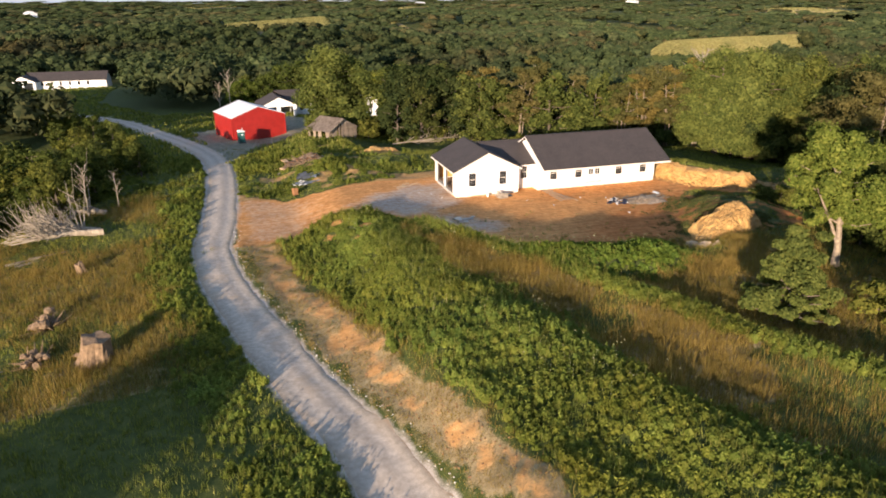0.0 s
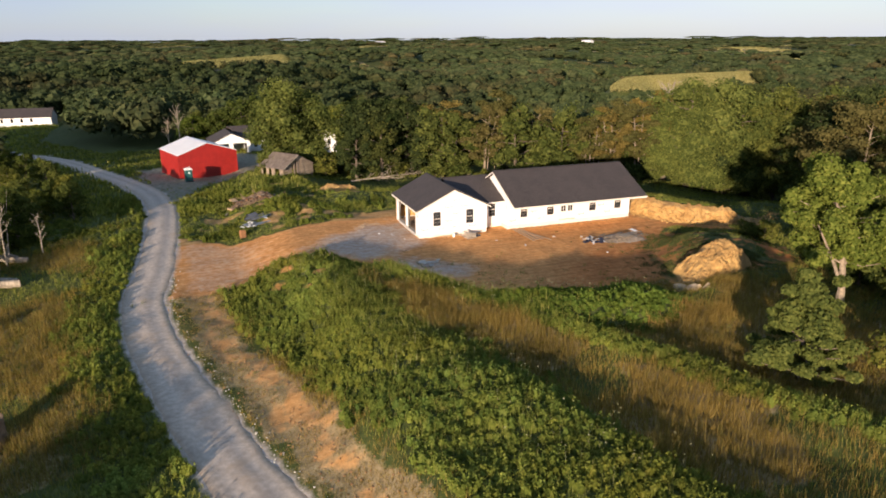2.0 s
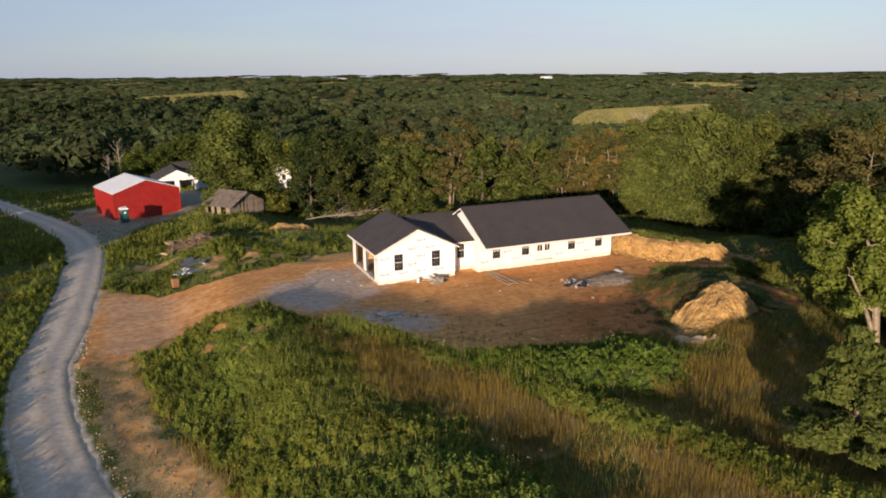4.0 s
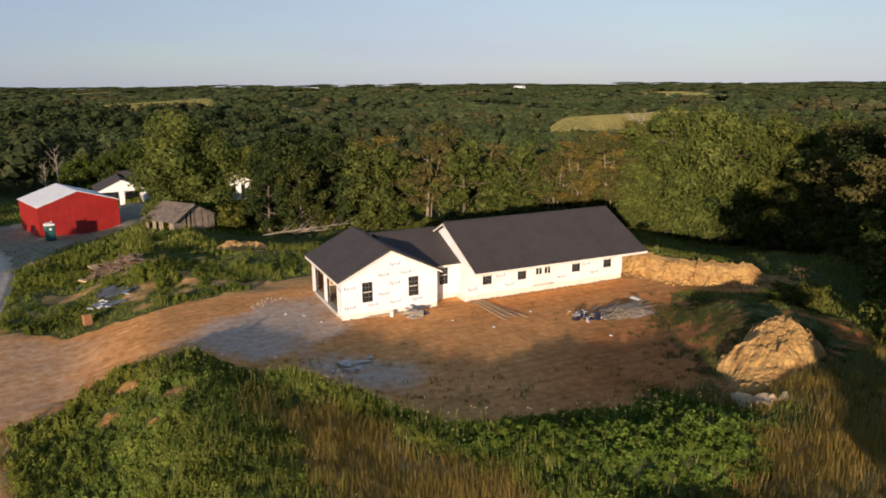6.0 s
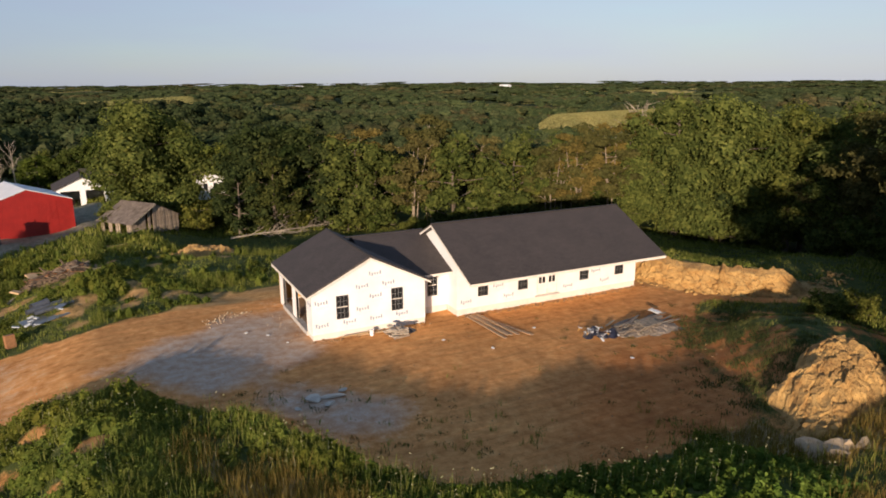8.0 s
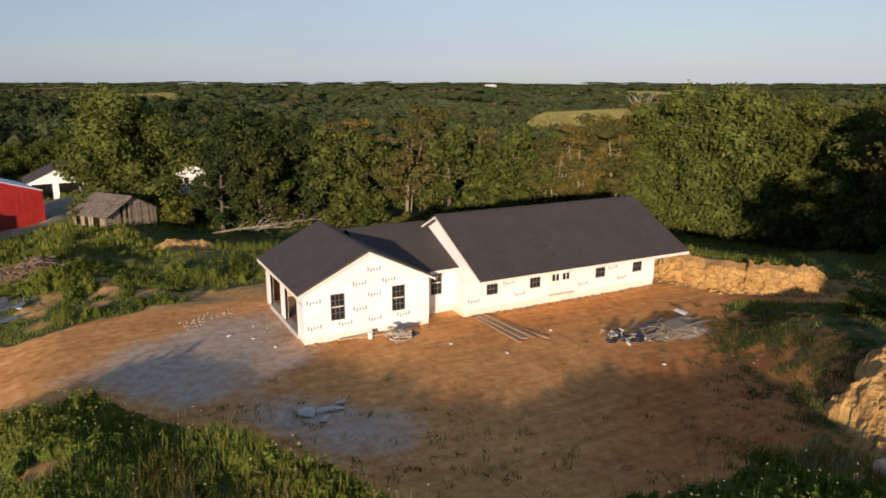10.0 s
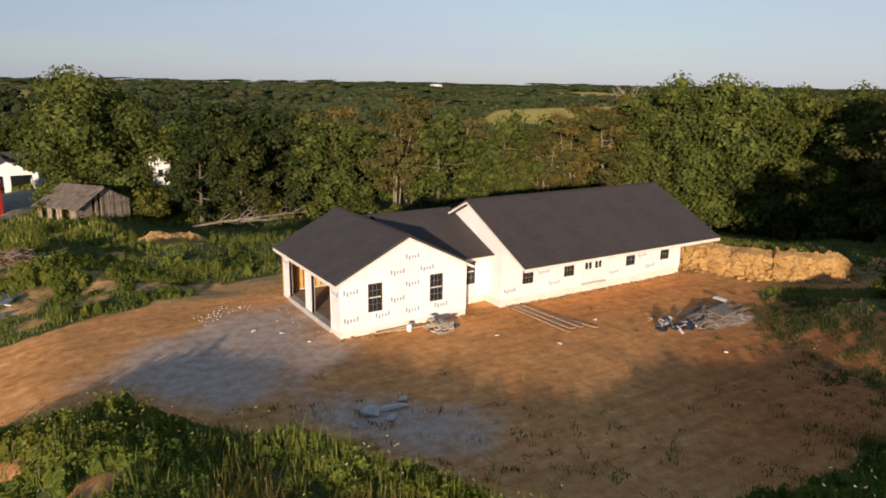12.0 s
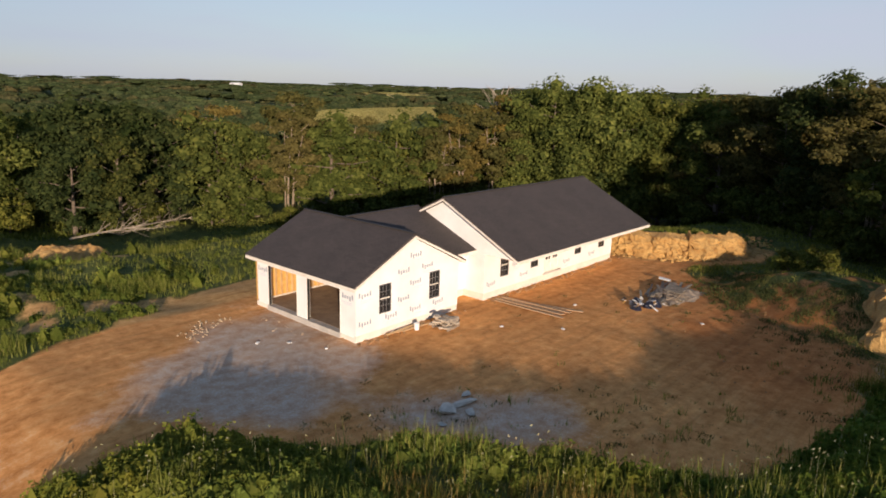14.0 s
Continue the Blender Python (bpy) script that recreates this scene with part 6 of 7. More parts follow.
def build_cut_bank():
    """The raw face of the cut behind the yard, of cracked yellow clay blocks."""
    p = np.array(CUT[:4] + [(67.0, 69.9)], float)
    seg = np.hypot(*np.diff(p, axis=0).T)
    at = np.concatenate([[0], np.cumsum(seg)])
    u, w = np.linspace(0, at[-1], 190), np.linspace(0, 1, 34)
    cx, cy = np.interp(u, at, p[:, 0]), np.interp(u, at, p[:, 1])
    k = np.ones(25) / 25
    cx, cy = np.convolve(np.pad(cx, 12, mode="edge"), k, "valid"), np.convolve(np.pad(cy, 12, mode="edge"), k, "valid")
    d = np.stack([np.gradient(cx), np.gradient(cy)], 1)
    d /= np.linalg.norm(d, axis=1)[:, None]
    nx, ny = -d[:, 1], d[:, 0]
    uu, ww = np.meshgrid(u, w, indexing="ij")
    tall = (2.0 + 0.14 * lattice(uu, 0 * uu, 2.2, 71)) * np.clip(np.minimum(uu + 0.4, at[-1] - uu + 0.3) / 2.2, 0.15, 1)
    z = ww * tall
    rough = 0.16 * clods(uu + 0.3 * z, z * 1.5, 0.8, 72) + 0.09 * clods(uu, z * 1.3, 0.33, 75) + 0.25 * lattice(uu, z, 1.9, 78)
    out = -0.75 + 1.35 * ww ** 1.2 + 0.5 * step(0.86, 1.0, ww) - rough
    low = height(cx, cy)[:, None] - 0.15
    x, y = cx[:, None] + nx[:, None] * out, cy[:, None] + ny[:, None] * out
    v = np.stack([x, y, low + z], -1)
    quads = np.stack([v[:-1, :-1], v[1:, :-1], v[1:, 1:], v[:-1, 1:]], 2).reshape(-1, 3)
    tagged(new("cut_bank", array_mesh("cut_bank", quads, 4, M_CLAY)), "raw cut bank of cracked yellow clay", "bank", kind="structure")


spoil("clay_mound", 49.8, 55.5, 4.6, 2.4, 1.75, 17, "long heap of broken yellow clay spoil beside the yard", 3, 150, 0.15)
spoil("clay_mound", 25.8, 109.6, 3.5, 2.2, 1.8, -15, "small orange clay heap in the weeds", 6, 70, 0.14)
build_cut_bank()
STONES = [stone_mesh(k) for k in range(4)]
BOULDERS = [stone_mesh(20 + k, M_BOULDER) for k in range(4)]
rs = random.Random(21)
for x, y, s in ((44.0, 52.6, 1.5), (44.8, 52.2, 1.5), (44.5, 51.6, 1.0), (45.3, 51.9, 1.3), (44.8, 53.1, 0.9), (45.8, 51.4, 1.0), (43.3, 53.4, 0.6)):
    stone(BOULDERS[rs.randrange(4)], x, y, s, rs, "pale tan boulder at the foot of the clay heap", "boulders by the heap")
for x, y, w, ln, tall, turn, tilt in ((25.9, 68.6, 1.0, 0.8, 0.34, 20, 8), (27.0, 68.5, 1.3, 0.7, 0.2, -15, -6), (26.6, 67.8, 0.7, 0.5, 0.16, 50, 4), (27.7, 69.0, 0.6, 0.4, 0.14, 10, -8), (24.9, 67.9, 0.4, 0.35, 0.15, 75, 5)):
    ob = new("limestone_slab", STONES[int(w * 10) % 4])
    ob.matrix_basis = pose(x, y, z_at(x, y) + tall * 0.36, tilt, tilt * 0.6, turn)
    ob.scale = (w * 1.3, ln * 1.3, tall * 1.3)
    tagged(ob, "flat pale limestone slab on the gravel", "stone", "limestone slabs")


def loose_stones(name, label, mat, count, place, low, high, seed):
    """Many small stones, too small to pick apart, as one mesh."""
    rng = np.random.default_rng(seed)
    x, y = place(rng, count)
    z = height(x, y)
    s = rng.uniform(low, high, count) ** 1.0
    v = np.repeat(ICO[None], count, 0) * s[:, None, None, None] * np.array([1, 1, 0.65])
    v = v * (1 + 0.3 * np.sin(v * 40 + rng.uniform(0, 6, (count, 1, 1, 3)))).mean(-1, keepdims=True)
    v = v + np.stack([x, y, z + s * 0.3], 1)[:, None, None, :]
    tagged(new(name, array_mesh(name, v.reshape(-1, 3), 3, mat)), label, "stones", kind="stuff")


def near_line(line, spread, a=0.0, b=1.0):
    def place(rng, n):
        p = np.array(line, float)
        seg = np.hypot(*np.diff(p, axis=0).T)
        at = np.concatenate([[0], np.cumsum(seg)])
        u = rng.uniform(a, b, n) * at[-1]
        return np.interp(u, at, p[:, 0]) + rng.normal(size=n) * spread, np.interp(u, at, p[:, 1]) + rng.normal(size=n) * spread
    return place


loose_stones("rubble", "small pale stones spilled beside the garage", M_BOULDER, 70, near_line([(22.5, 83.4), (24.2, 84.8), (25.5, 85.3)], 0.4), 0.025, 0.075, 31)
loose_stones("rubble", "bits of stone and litter before the garage", M_BOULDER, 24, near_line([(27.6, 78), (27.0, 81), (27.3, 84)], 0.4), 0.02, 0.06, 32)
loose_stones("rubble", "crumbs of earth and offcuts along the house wall", M_EARTH, 260, near_line([(39.2, 76.75), (55.6, 76.75)], 0.22), 0.03, 0.11, 38)
loose_stones("rubble", "crumbs of earth along the garage wall", M_EARTH, 120, near_line([(28.2, 76.7), (36.4, 76.7)], 0.25), 0.03, 0.1, 39)
loose_stones("clay_clods", "broken clay clods along the cut bank", M_CLAY, 420, near_line(CUT, 0.6, 0.05, 0.9), 0.05, 0.2, 33)
loose_stones("clay_clods", "loose clods on the bare yard", M_EARTH, 160, lambda rng, n: (rng.uniform(26, 56, n), rng.uniform(58, 74, n)), 0.015, 0.055, 34)
loose_stones("clay_clods", "clods at the edge of the yard", M_EARTH, 70, near_line([(44.6, 55.5), (46.3, 58.5), (48.3, 62), (50.8, 65.5), (54.5, 68.5)], 0.6), 0.025, 0.08, 35)
loose_stones("road_stones", "loose pale stones along the lane's edge", M_STONE, 260, near_line([(x + 2.1, y) for x, y in ROAD[2:10]], 0.3), 0.015, 0.065, 36)
loose_stones("bank_clods", "crumbled clay on the bare bank", M_EARTH, 700, near_line([(x + 4.2, y) for x, y in ROAD[2:9]], 1.0), 0.02, 0.08, 37)


# ---- building stuff and litter round the house ----
def board(name, x, y, z, length, w, t, turn, pitch, mat, label, group="", category="board"):
    bm = boxed(-w / 2, 0, 0, w / 2, length, t)
    me = bpy.data.meshes.new(name)
    bm.to_mesh(me)
    bm.free()
    me.materials.append(mat)
    ob = new(name, me)
    ob.matrix_basis = pose(x, y, z, pitch, 0, turn)
    return tagged(ob, label, category, group)


for k, (x, y, turn, ln) in enumerate(((39.6, 76.6, 182, 5.0), (39.88, 76.7, 183.5, 4.8), (40.12, 76.6, 184, 4.7), (40.4, 76.6, 185, 4.9), (40.5, 75.6, 196, 4.4))):
    board("plank", x, y, z_at(x, y) + 0.03 + (0.045 if k in (1, 3) else 0), ln, 0.24, 0.045, turn, 0, M_PLANK, "long sawn plank lying on the clay", "planks by the porch", "plank")
for k, (x, y, ln, turn) in enumerate(((31.0, 76.75, 2.3, -88), (31.3, 76.55, 2.0, -93), (30.2, 76.65, 2.6, -86))):
    board("plank", x, y, z_at(x, y) + 0.02 + 0.05 * k, ln, 0.14, 0.05, turn, 0, M_LUMBER, "short lumber board along the garage wall", "boards by the wall", "plank")


def build_bucket():
    b = thing("bucket", pose(32.15, 76.3, z_at(32.1, 76.3)), "white plastic bucket by the garage wall", "bucket")
    bm = bmesh.new()
    bmesh.ops.create_cone(bm, cap_ends=False, segments=16, radius1=0.135, radius2=0.155, depth=0.38, matrix=pose(0, 0, 0.19))
    bmesh.ops.create_circle(bm, cap_ends=True, segments=16, radius=0.135, matrix=pose(0, 0, 0.01))
    part("shell", bm, M_WHITE, b)
    bm = bmesh.new()
    bmesh.ops.create_cone(bm, cap_ends=True, segments=16, radius1=0.165, radius2=0.165, depth=0.03, matrix=pose(0, 0, 0.385))
    part("lid", bm, M_WHITE, b)


def build_stone_pallet():
    p = thing("pallet", pose(33.2, 74.9, z_at(33.8, 75.3), 0, 0, 8), "wooden pallet stacked with flat building stone", "pallet")
    for y in (0, 0.5, 1.0):
        part("runner", boxed(0, y, 0, 1.2, y + 0.09, 0.1), M_OLDWOOD, p)
    for k in range(6):
        part("slat", boxed(k * 0.21, 0, 0.1, k * 0.21 + 0.14, 1.09, 0.125), M_OLDWOOD, p)
    rng = random.Random(4)
    for lay in range(4):
        for i in range(3):
            for j in range(3):
                if lay == 3 and rng.random() < 0.4:
                    continue
                x, y = i * 0.4 + rng.uniform(-0.03, 0.06), j * 0.36 + rng.uniform(-0.03, 0.05)
                part("stone", boxed(x, y, 0.13 + lay * 0.13, x + rng.uniform(0.3, 0.38), y + rng.uniform(0.27, 0.33), 0.13 + lay * 0.13 + rng.uniform(0.09, 0.12), bevel=0.02), M_GREYSTONE, p).matrix_basis = pose(rng.uniform(-0.12, 0.12), rng.uniform(-0.12, 0.12), 0, rng.uniform(-5, 5), rng.uniform(-5, 5), rng.uniform(-9, 9))
    tarp = heap("tarp", 34.7, 75.9, 0.45, 0.35, 0.22, 20, M_BLACK, "crumpled dark tarp beside the stone pallet", 14, 0.08, "tarp")


M_BAG = plain("blue_black_plastic", (0.008, 0.009, 0.016), (0.028, 0.03, 0.052), 5.0, 0.4, 0, 0.5, 0.02, 20)


def build_scrap():
    rng = random.Random(8)
    heap("scrap_mound", 49.5, 68.7, 2.7, 1.2, 0.28, -8, M_OLDWOOD, "low heap of grey splintered wood scrap", 61, 0.1, "heap")
    for k in range(64):
        u, v = rng.gauss(0, 0.5), rng.gauss(0, 0.5)
        x, y = 48.5 + 1.9 * u, 69.1 + 1.1 * v
        lift = 0.1 + 0.24 * math.exp(-u * u * 1.4 - v * v * 1.6) + rng.uniform(-0.04, 0.06)
        board("scrap_board", x, y, z_at(x, y) + lift, rng.uniform(1.0, 2.5), rng.uniform(0.1, 0.24), 0.03, rng.choice((-72, -76, -68, -80, -60)) + rng.uniform(-8, 8), rng.uniform(-4, 1), rng.choice((M_OLDWOOD, M_OLDWOOD, M_DEADWOOD)), "grey weathered board in the scrap pile", "scrap boards", "board")
    for k in range(9):
        board("scrap_board", 48.6 + k * 0.02, 68.2 + k * 0.15, z_at(49, 69) + 0.43, 1.7, 0.1, 0.03, -78, -2, M_DEADWOOD, "pale pallet board on the scrap pile", "scrap boards", "board")
    for x, y, rx, ht, s in ((44.9, 69.5, 0.5, 0.34, 41), (45.6, 69.8, 0.55, 0.42, 44), (46.5, 69.0, 0.6, 0.46, 47), (45.7, 69.0, 0.42, 0.3, 52)):
        heap("rubbish_bag", x, y, rx, rx * 0.8, ht, rng.uniform(0, 90), M_BAG, "crumpled dark blue plastic rubbish bag", s, 0.09, "bag")
    for k in range(44):
        x, y = rng.gauss(45.4, 0.5), rng.gauss(69.4, 0.4)
        board("litter_sheet", x, y, z_at(x, y) + rng.uniform(0.12, 0.42), rng.uniform(0.12, 0.36), rng.uniform(0.08, 0.24), 0.02, rng.uniform(0, 360), rng.uniform(-45, 45), rng.choice((M_WHITE, M_OSB, M_STEEL, M_WHITE, M_BAG)), "torn packing sheet among the rubbish", "litter", "litter")
    board("litter_sheet", 52.0, 70.4, z_at(52, 70.4) + 0.25, 0.8, 0.5, 0.04, 20, 8, M_WHITE, "white foam offcut on the scrap pile", "litter", "litter")
    for k, (x, y) in enumerate(((38.2, 70.5), (45.0, 65.2), (26.0, 79.5), (26.8, 77.6), (36.0, 73.4), (42.5, 72.5), (24.6, 80.5))):
        board("litter_scrap", x, y, z_at(x, y) + 0.02, 0.2, 0.15, 0.04, k * 50, 6, M_WHITE, "small white scrap on the bare earth", "litter", "litter")


build_bucket()
build_stone_pallet()
build_scrap()


# ---- the rough ground by the lane ----
M_RUBBLE = plain("dark_rubble", (0.05, 0.035, 0.024), (0.19, 0.13, 0.085), 2.0, 0.95, 0, 0.9, 0.06, 10)


M_PIPE = plain("grey_pipe", (0.05, 0.055, 0.065), (0.13, 0.14, 0.16), 3.0, 0.5, 0, 0.2, 0.01, 30)


def build_rough():
    rng = random.Random(17)
    heap("rubble_mound", 12.8, 103.0, 3.1, 1.9, 1.15, -10, M_RUBBLE, "heap of brown demolition rubble and boards", 24, 0.25)
    for k in range(120):
        x, y = rng.gauss(12.9, 1.5), rng.gauss(102.4, 1.0)
        board("scrap_board", x, y, z_at(x, y) + rng.uniform(0.5, 1.1) * math.exp(-((x - 12.8) / 2.6) ** 2 - ((y - 102.8) / 1.8) ** 2) + 0.1, rng.uniform(0.4, 1.5), rng.uniform(0.08, 0.24), 0.05, rng.uniform(0, 360), rng.uniform(-24, 18), rng.choice((M_STUMP, M_RUBBLE, M_RUBBLE, M_STUMP, M_DEADWOOD, M_RUSTY_BOARD)), "broken brown board on the rubble heap", "rubble boards", "board")
    for x, y, ln, w, turn in ((10.6, 105.3, 1.1, 0.8, 30), (11.6, 105.6, 0.9, 0.5, -20), (9.9, 99.9, 0.8, 0.5, 60), (13.9, 105.2, 1.3, 0.35, -70)):
        board("pale_offcut", x, y, z_at(x, y) + 0.5, ln, w, 0.12, turn, 10, M_LUMBER, "pale sawn offcut at the edge of the rubble", "pale offcuts", "board")
    for x, y, w, ln, turn in ((10.6, 91.0, 1.1, 3.2, -72), (11.3, 90.3, 0.8, 2.6, -66), (13.0, 91.6, 0.5, 0.8, -30)):
        board("metal_sheet", x, y, z_at(x, y) + 0.3, ln, w, 0.04, turn, rng.uniform(2, 7), M_STEEL, "discarded grey metal sheet in the weeds", "metal scrap", "metal sheet")
    for x, y, ln, r, turn in ((10.9, 92.4, 2.7, 0.2, 32), (11.5, 91.7, 2.9, 0.17, 30), (11.2, 93.1, 1.3, 0.3, 34)):
        q = np.array(tube([(0, 0, 0), (ln * 0.5, 0, 0.05), (ln, 0, 0.12), (ln, 0, 0.12), (0.1, 0, 0.01)], [r, r, r, r * 0.85, r * 0.85], 12)).reshape(-1, 3)
        ob = new("pipe", array_mesh("pipe", q, 4, M_PIPE))
        ob.matrix_basis = pose(x, y, z_at(x, y) + 0.38 + r * 0.5, 0, 0, turn)
        tagged(ob, "dark grey pipe lying on the metal scrap", "pipe", "pipes in the weeds")
    for k in range(7):
        x, y = rng.uniform(10.4, 13.6), rng.uniform(89.4, 91.6)
        board("litter_scrap", x, y, z_at(x, y) + 0.4, rng.uniform(0.2, 0.5), 0.25, 0.05, rng.uniform(0, 360), 12, M_WHITE, "pale plastic scrap in the weeds", "litter", "litter")
    board("board_crate", 10.3, 87.6, z_at(10.5, 87.8), 0.45, 0.6, 0.9, 24, -8, M_RUSTY_BOARD, "upright box of orange particle board", "", "box")


def branchy(name, seed, length, r, n, spread, mat, droop=0.2):
    """A fallen limb with side branches, as one mesh lying along its own x."""
    rng = np.random.default_rng(seed)
    out = []
    spine = [np.array([length * t, 0.25 * math.sin(t * 5 + seed) * length * 0.1, 0.12 + 0.5 * spread * t * (1 - t)]) for t in np.linspace(0, 1, 7)]
    out.append(tube(spine, [r * (1.1 - t) + 0.015 for t in np.linspace(0, 1, 7)], 6))
    for k in range(n):
        t = rng.uniform(0.2, 0.98)
        a = np.array([length * t, 0.25 * math.sin(t * 5 + seed) * length * 0.1, 0.12 + 0.5 * spread * t * (1 - t)])
        ang, ln = rng.uniform(-1.3, 1.3), length * rng.uniform(0.15, 0.42) * (1.15 - 0.6 * t)
        tip = a + np.array([math.cos(ang) * ln, math.sin(ang) * ln * spread, rng.uniform(0.0, 0.45) * ln])
        mid = (a + tip) / 2 + rng.normal(size=3) * 0.06 * ln
        mid[2], tip[2] = max(mid[2], 0.05), max(tip[2], 0.05)
        out.append(tube([a, mid, tip], [r * 0.4 * (1.1 - t) + 0.012, r * 0.25 * (1.1 - t) + 0.01, 0.008], 4))
        for q in range(2):
            e = mid + (tip - mid) * rng.uniform(0, 0.8)
            f = e + (tip - a) * 0.35 + rng.normal(size=3) * 0.22 * ln
            f[2] = max(f[2], 0.05)
            out.append(tube([e, f], [r * 0.14 + 0.008, 0.006], 4))
    return array_mesh(name, np.concatenate(out), 4, mat)


def lay(name, me, x, y, turn, label, group="", category="branch", lift=0.0):
    ob = new(name, me)
    ob.matrix_basis = pose(x, y, z_at(x, y) + lift, 0, 0, turn)
    return tagged(ob, label, category, group)


def build_deadwood():
    rng = random.Random(3)
    limbs = [branchy("branch", 70 + k, 9.0, 0.13, 22, 0.7, M_DEADWOOD) for k in range(3)]
    for k, (x, y, turn) in enumerate(((-11.8, 82.4, 176), (-12.2, 82.9, 166), (-12.4, 81.9, 184), (-12.0, 83.3, 158), (-13.5, 83.8, 150), (-11.6, 81.6, 190), (-12.5, 91.0, 165), (-13.5, 92.0, 140))):
        lay("fallen_branch", limbs[k % 3], x, y, turn, "bleached fallen branch in a brush pile", "brush pile by the trees", lift=0.08 * (k % 3)).scale = (1, 1.5, 2.4)
    fallen = branchy("branch", 77, 13.0, 0.065, 26, 0.75, M_DEADWOOD)
    lay("fallen_tree", fallen, 30.5, 121.0, 14, "bare bleached fallen tree at the edge of the woods", category="tree", lift=0.1).scale = (1, 1, 1.5)
    log = lambda seed, ln, r: array_mesh("log", np.concatenate([tube([(0, 0, r * 0.8), (ln * 0.5, 0.15, r * 0.85), (ln, 0.05, r * 0.8)], [r, r * 0.93, r * 0.8], 9), tube([(-0.002, 0, r * 0.8), (0.0, 0, r * 0.8)], [0.005, r], 9)]), 4, M_DEADWOOD)
    for x, y, turn, ln, r in ((-19.5, 55.5, 2, 7.5, 0.22), (-20, 51.2, 8, 7.0, 0.25), (-22, 68.5, 18, 10.5, 0.2), (-20.5, 77.2, 22, 9, 0.2), (-19.5, 76.4, 25, 9, 0.17), (-18.5, 77.8, 20, 7.5, 0.18)):
        lay("log", log(1, ln, r), x, y, turn, "long bleached log lying in the grass", "felled logs", "log")

    def stump(x, y, r, tall, turn, tilt, label):
        rng2 = np.random.default_rng(int(abs(x * 10)))
        s = thing("stump", pose(x, y, z_at(x, y) - 0.1, tilt, tilt * 0.5, turn), label, "stump")
        rows = []
        for z, f in ((-0.2, 1.55), (0.15, 1.3), (0.4 * tall, 1.05), (0.75 * tall, 0.97), (tall, 0.95)):
            rows.append([Vector((math.cos(a) * r * f * (1 + 0.13 * math.sin(5 * a + z) + 0.05 * math.sin(11 * a)), math.sin(a) * r * f * (1 + 0.13 * math.sin(5 * a + z)), z + (0.1 * math.sin(3 * a) if z == tall else 0))) for a in np.linspace(0, math.tau, 25)[:-1]])
        bm = bmesh.new()
        ring = [[bm.verts.new(p) for p in row] for row in rows]
        for a, b in zip(ring, ring[1:]):
            for i in range(24):
                bm.faces.new((a[i], a[(i + 1) % 24], b[(i + 1) % 24], b[i]))
        part("bole", bm, M_STUMP, s, "rough torn brown wood")
        bm = bmesh.new()
        mid = bm.verts.new((0, 0, tall + 0.02))
        top = [bm.verts.new(p + Vector((0, 0, 0.004))) for p in rows[-1]]
        for i in range(24):
            bm.faces.new((top[i], top[(i + 1) % 24], mid))
        part("cut_face", bm, M_STUMP, s, "sawn top")
        for k in range(5):
            a = k * math.tau / 5 + rng2.uniform(-0.3, 0.3)
            d = np.array([math.cos(a), math.sin(a), 0])
            me = array_mesh("root", tube([d * r * 1.1 + np.array([0, 0, 0.25]), d * r * 1.7 + np.array([0, 0, 0.12]), d * r * rng2.uniform(2.0, 2.5) + np.array([0, 0, -0.1])], [r * 0.3, r * 0.2, 0.03], 6), 4, M_STUMP)
            new("root", me).parent = s

    stump(-7.6, 50.2, 0.95, 2.1, 20, 9, "large torn tree stump standing in the grass")
    stump(-12.0, 70.5, 0.4, 1.2, 50, -8, "small broken tree stump in dry grass")
    # an uprooted root plate with its clods
    for x, y, s, seed in ((-12.6, 58.6, 1.5, 81), (-12.0, 52.0, 1.25, 82)):
        rp = thing("root_plate", pose(x, y, z_at(x, y), 0, 0, 20), "uprooted tree roots clogged with earth", "roots")
        rg = np.random.default_rng(seed)
        out = []
        for k in range(34):
            d = rg.normal(size=3)
            d[2] = abs(d[2]) * 0.9
            d /= np.linalg.norm(d)
            e = d * s * rg.uniform(0.8, 1.5)
            out.append(tube([d * 0.2, d * s * 0.6 + rg.normal(size=3) * 0.1, e], [0.12, 0.07, 0.015], 5))
        ob = new("root_tangle", array_mesh("root_tangle", np.concatenate(out), 4, M_STUMP))
        ob.parent = rp
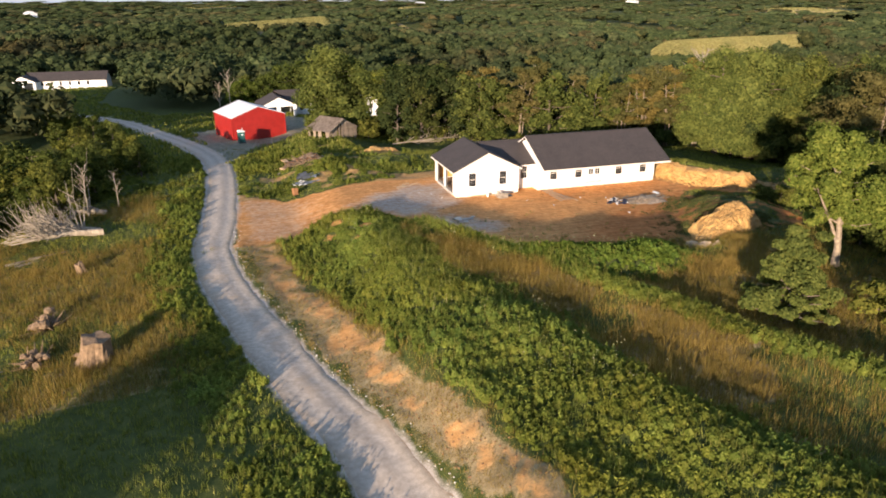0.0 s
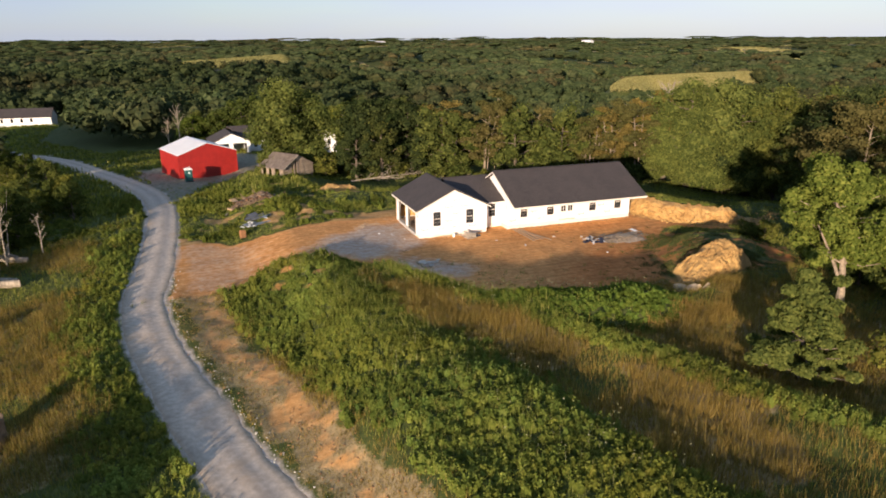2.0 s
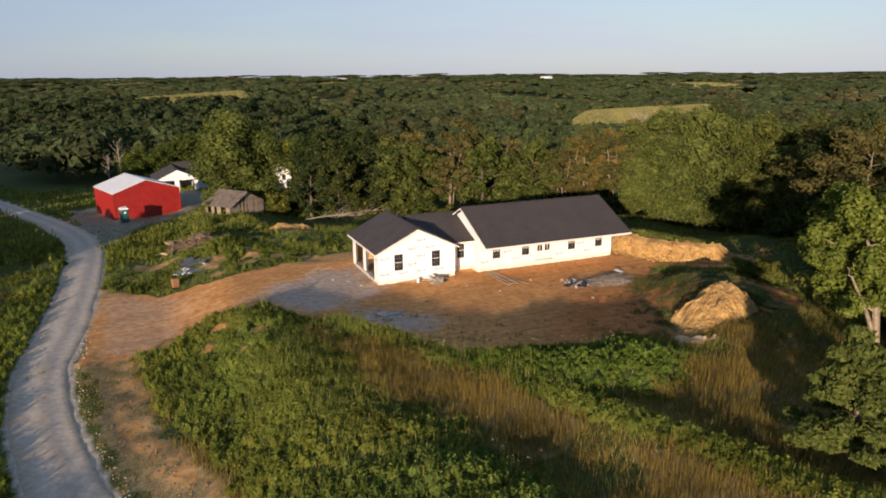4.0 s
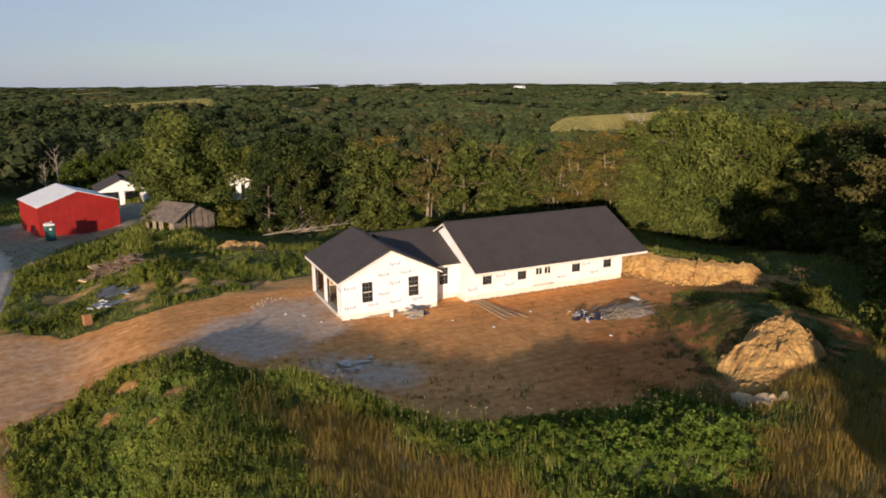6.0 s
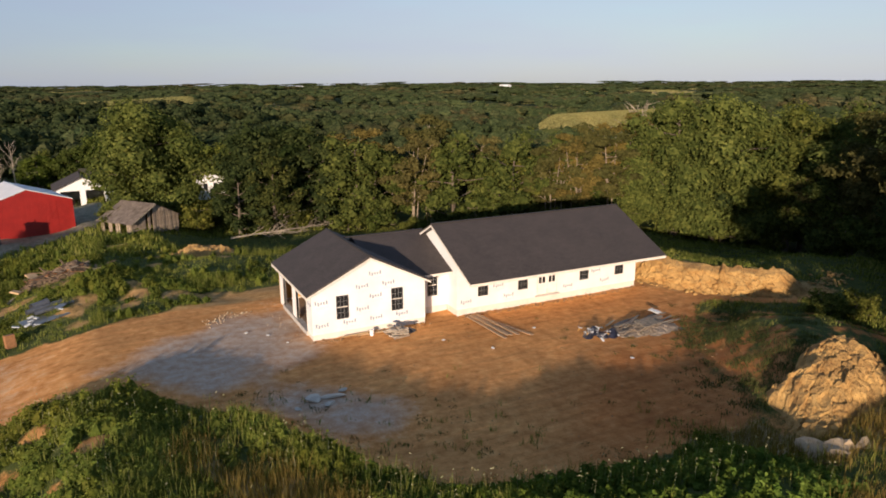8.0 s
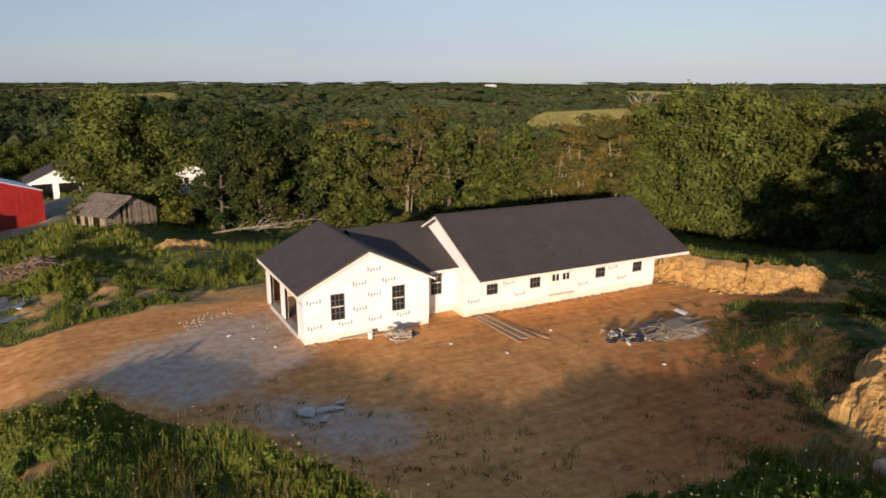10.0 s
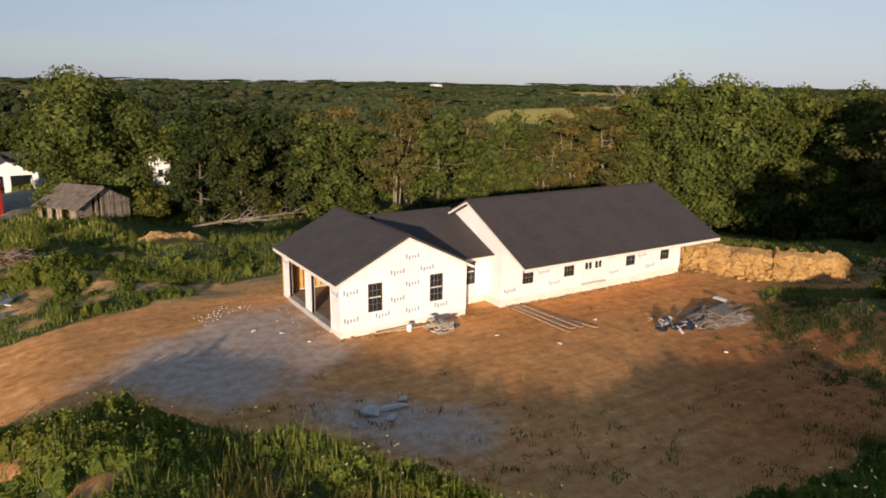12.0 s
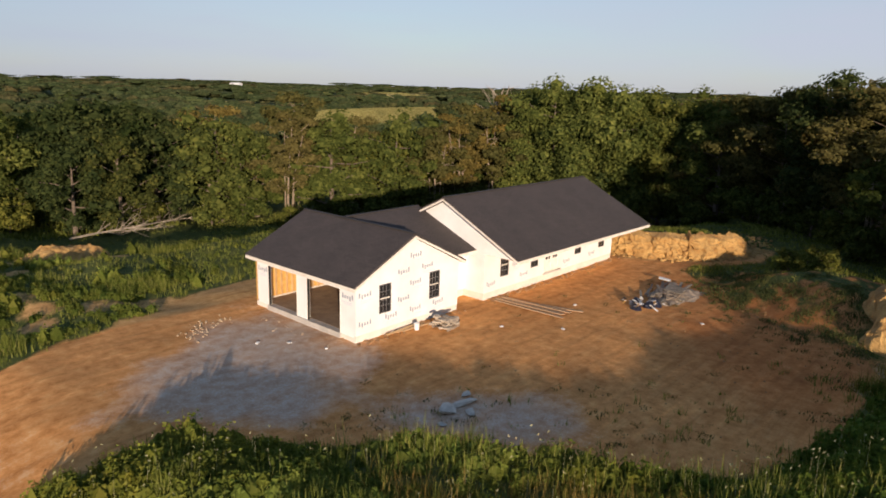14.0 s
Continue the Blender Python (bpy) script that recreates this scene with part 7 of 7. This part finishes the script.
        v = cores(rg, rg.normal(size=(9, 3)) * np.array([0.5, 0.5, 0.25]) * s * 0.7 + np.array([0, 0, 0.3 * s]), rg.uniform(0.18, 0.34, 9) * s, 0.8, 1.0)
        ob = new("earth", array_mesh("earth", v, 3, M_STUMP))
        ob.parent = rp
        tagged(ob, kind="stuff")

    # standing dead trees
    def snag_mesh(seed, tall):
        rg = np.random.default_rng(seed)
        out = [tube([(0, 0, -0.3), (0.1, 0, tall * 0.5), (0.3, 0.2, tall)], [0.17, 0.11, 0.02], 6)]
        for k in range(15):
            f = rg.uniform(0.3, 0.95)
            a = np.array([0.15 * f, 0.1 * f, tall * f])
            ang, ln = rg.uniform(0, math.tau), tall * rg.uniform(0.15, 0.36) * (1.2 - f * 0.6)
            tip = a + np.array([math.cos(ang) * ln * 0.55, math.sin(ang) * ln * 0.55, ln * 0.8])
            out.append(tube([a, (a + tip) / 2 + rg.normal(size=3) * 0.1, tip], [0.06, 0.04, 0.012], 4))
            for q in range(3):
                e = a + (tip - a) * rg.uniform(0.4, 0.95)
                out.append(tube([e, e + (tip - a) * 0.3 + rg.normal(size=3) * 0.35], [0.025, 0.008], 4))
        return array_mesh("bare_tree", np.concatenate(out), 4, M_DEADWOOD)

    snags = [snag_mesh(91, 9.5), snag_mesh(92, 11.5)]
    for k, (x, y, s) in enumerate(((88.2, 113.6, (12.6 - z_at(88, 114)) / 9.5), (90.2, 115.4, (12.2 - z_at(90, 115)) / 11.5), (86.3, 112.4, (11.6 - z_at(86, 112)) / 9.5), (3, 178, 0.9), (0.5, 180, 0.8), (-14.5, 90, 0.55), (-11.5, 93, 0.5), (72, 110, 0.8))):
        ob = lay("bare_tree", snags[k % 2], x, y, k * 70, "bare grey dead tree at the edge of the woods", "dead trees", "tree")
        ob.scale = (s, s, s)


build_rough()
build_deadwood()

# far farmhouses on the hills
for x, y, w in ((-330, 1440, 16), (-390, 1150, 14), (620, 2300, 22), (1350, 2200, 24)):
    gable_house("farmhouse", pose(x, y, z_at(x, y) + 6, 0, 0, 30), "tiny white farmhouse far off among the woods", w, w * 1.5, 6, 4, 0.4, M_SIDING, M_WHITE_METAL)
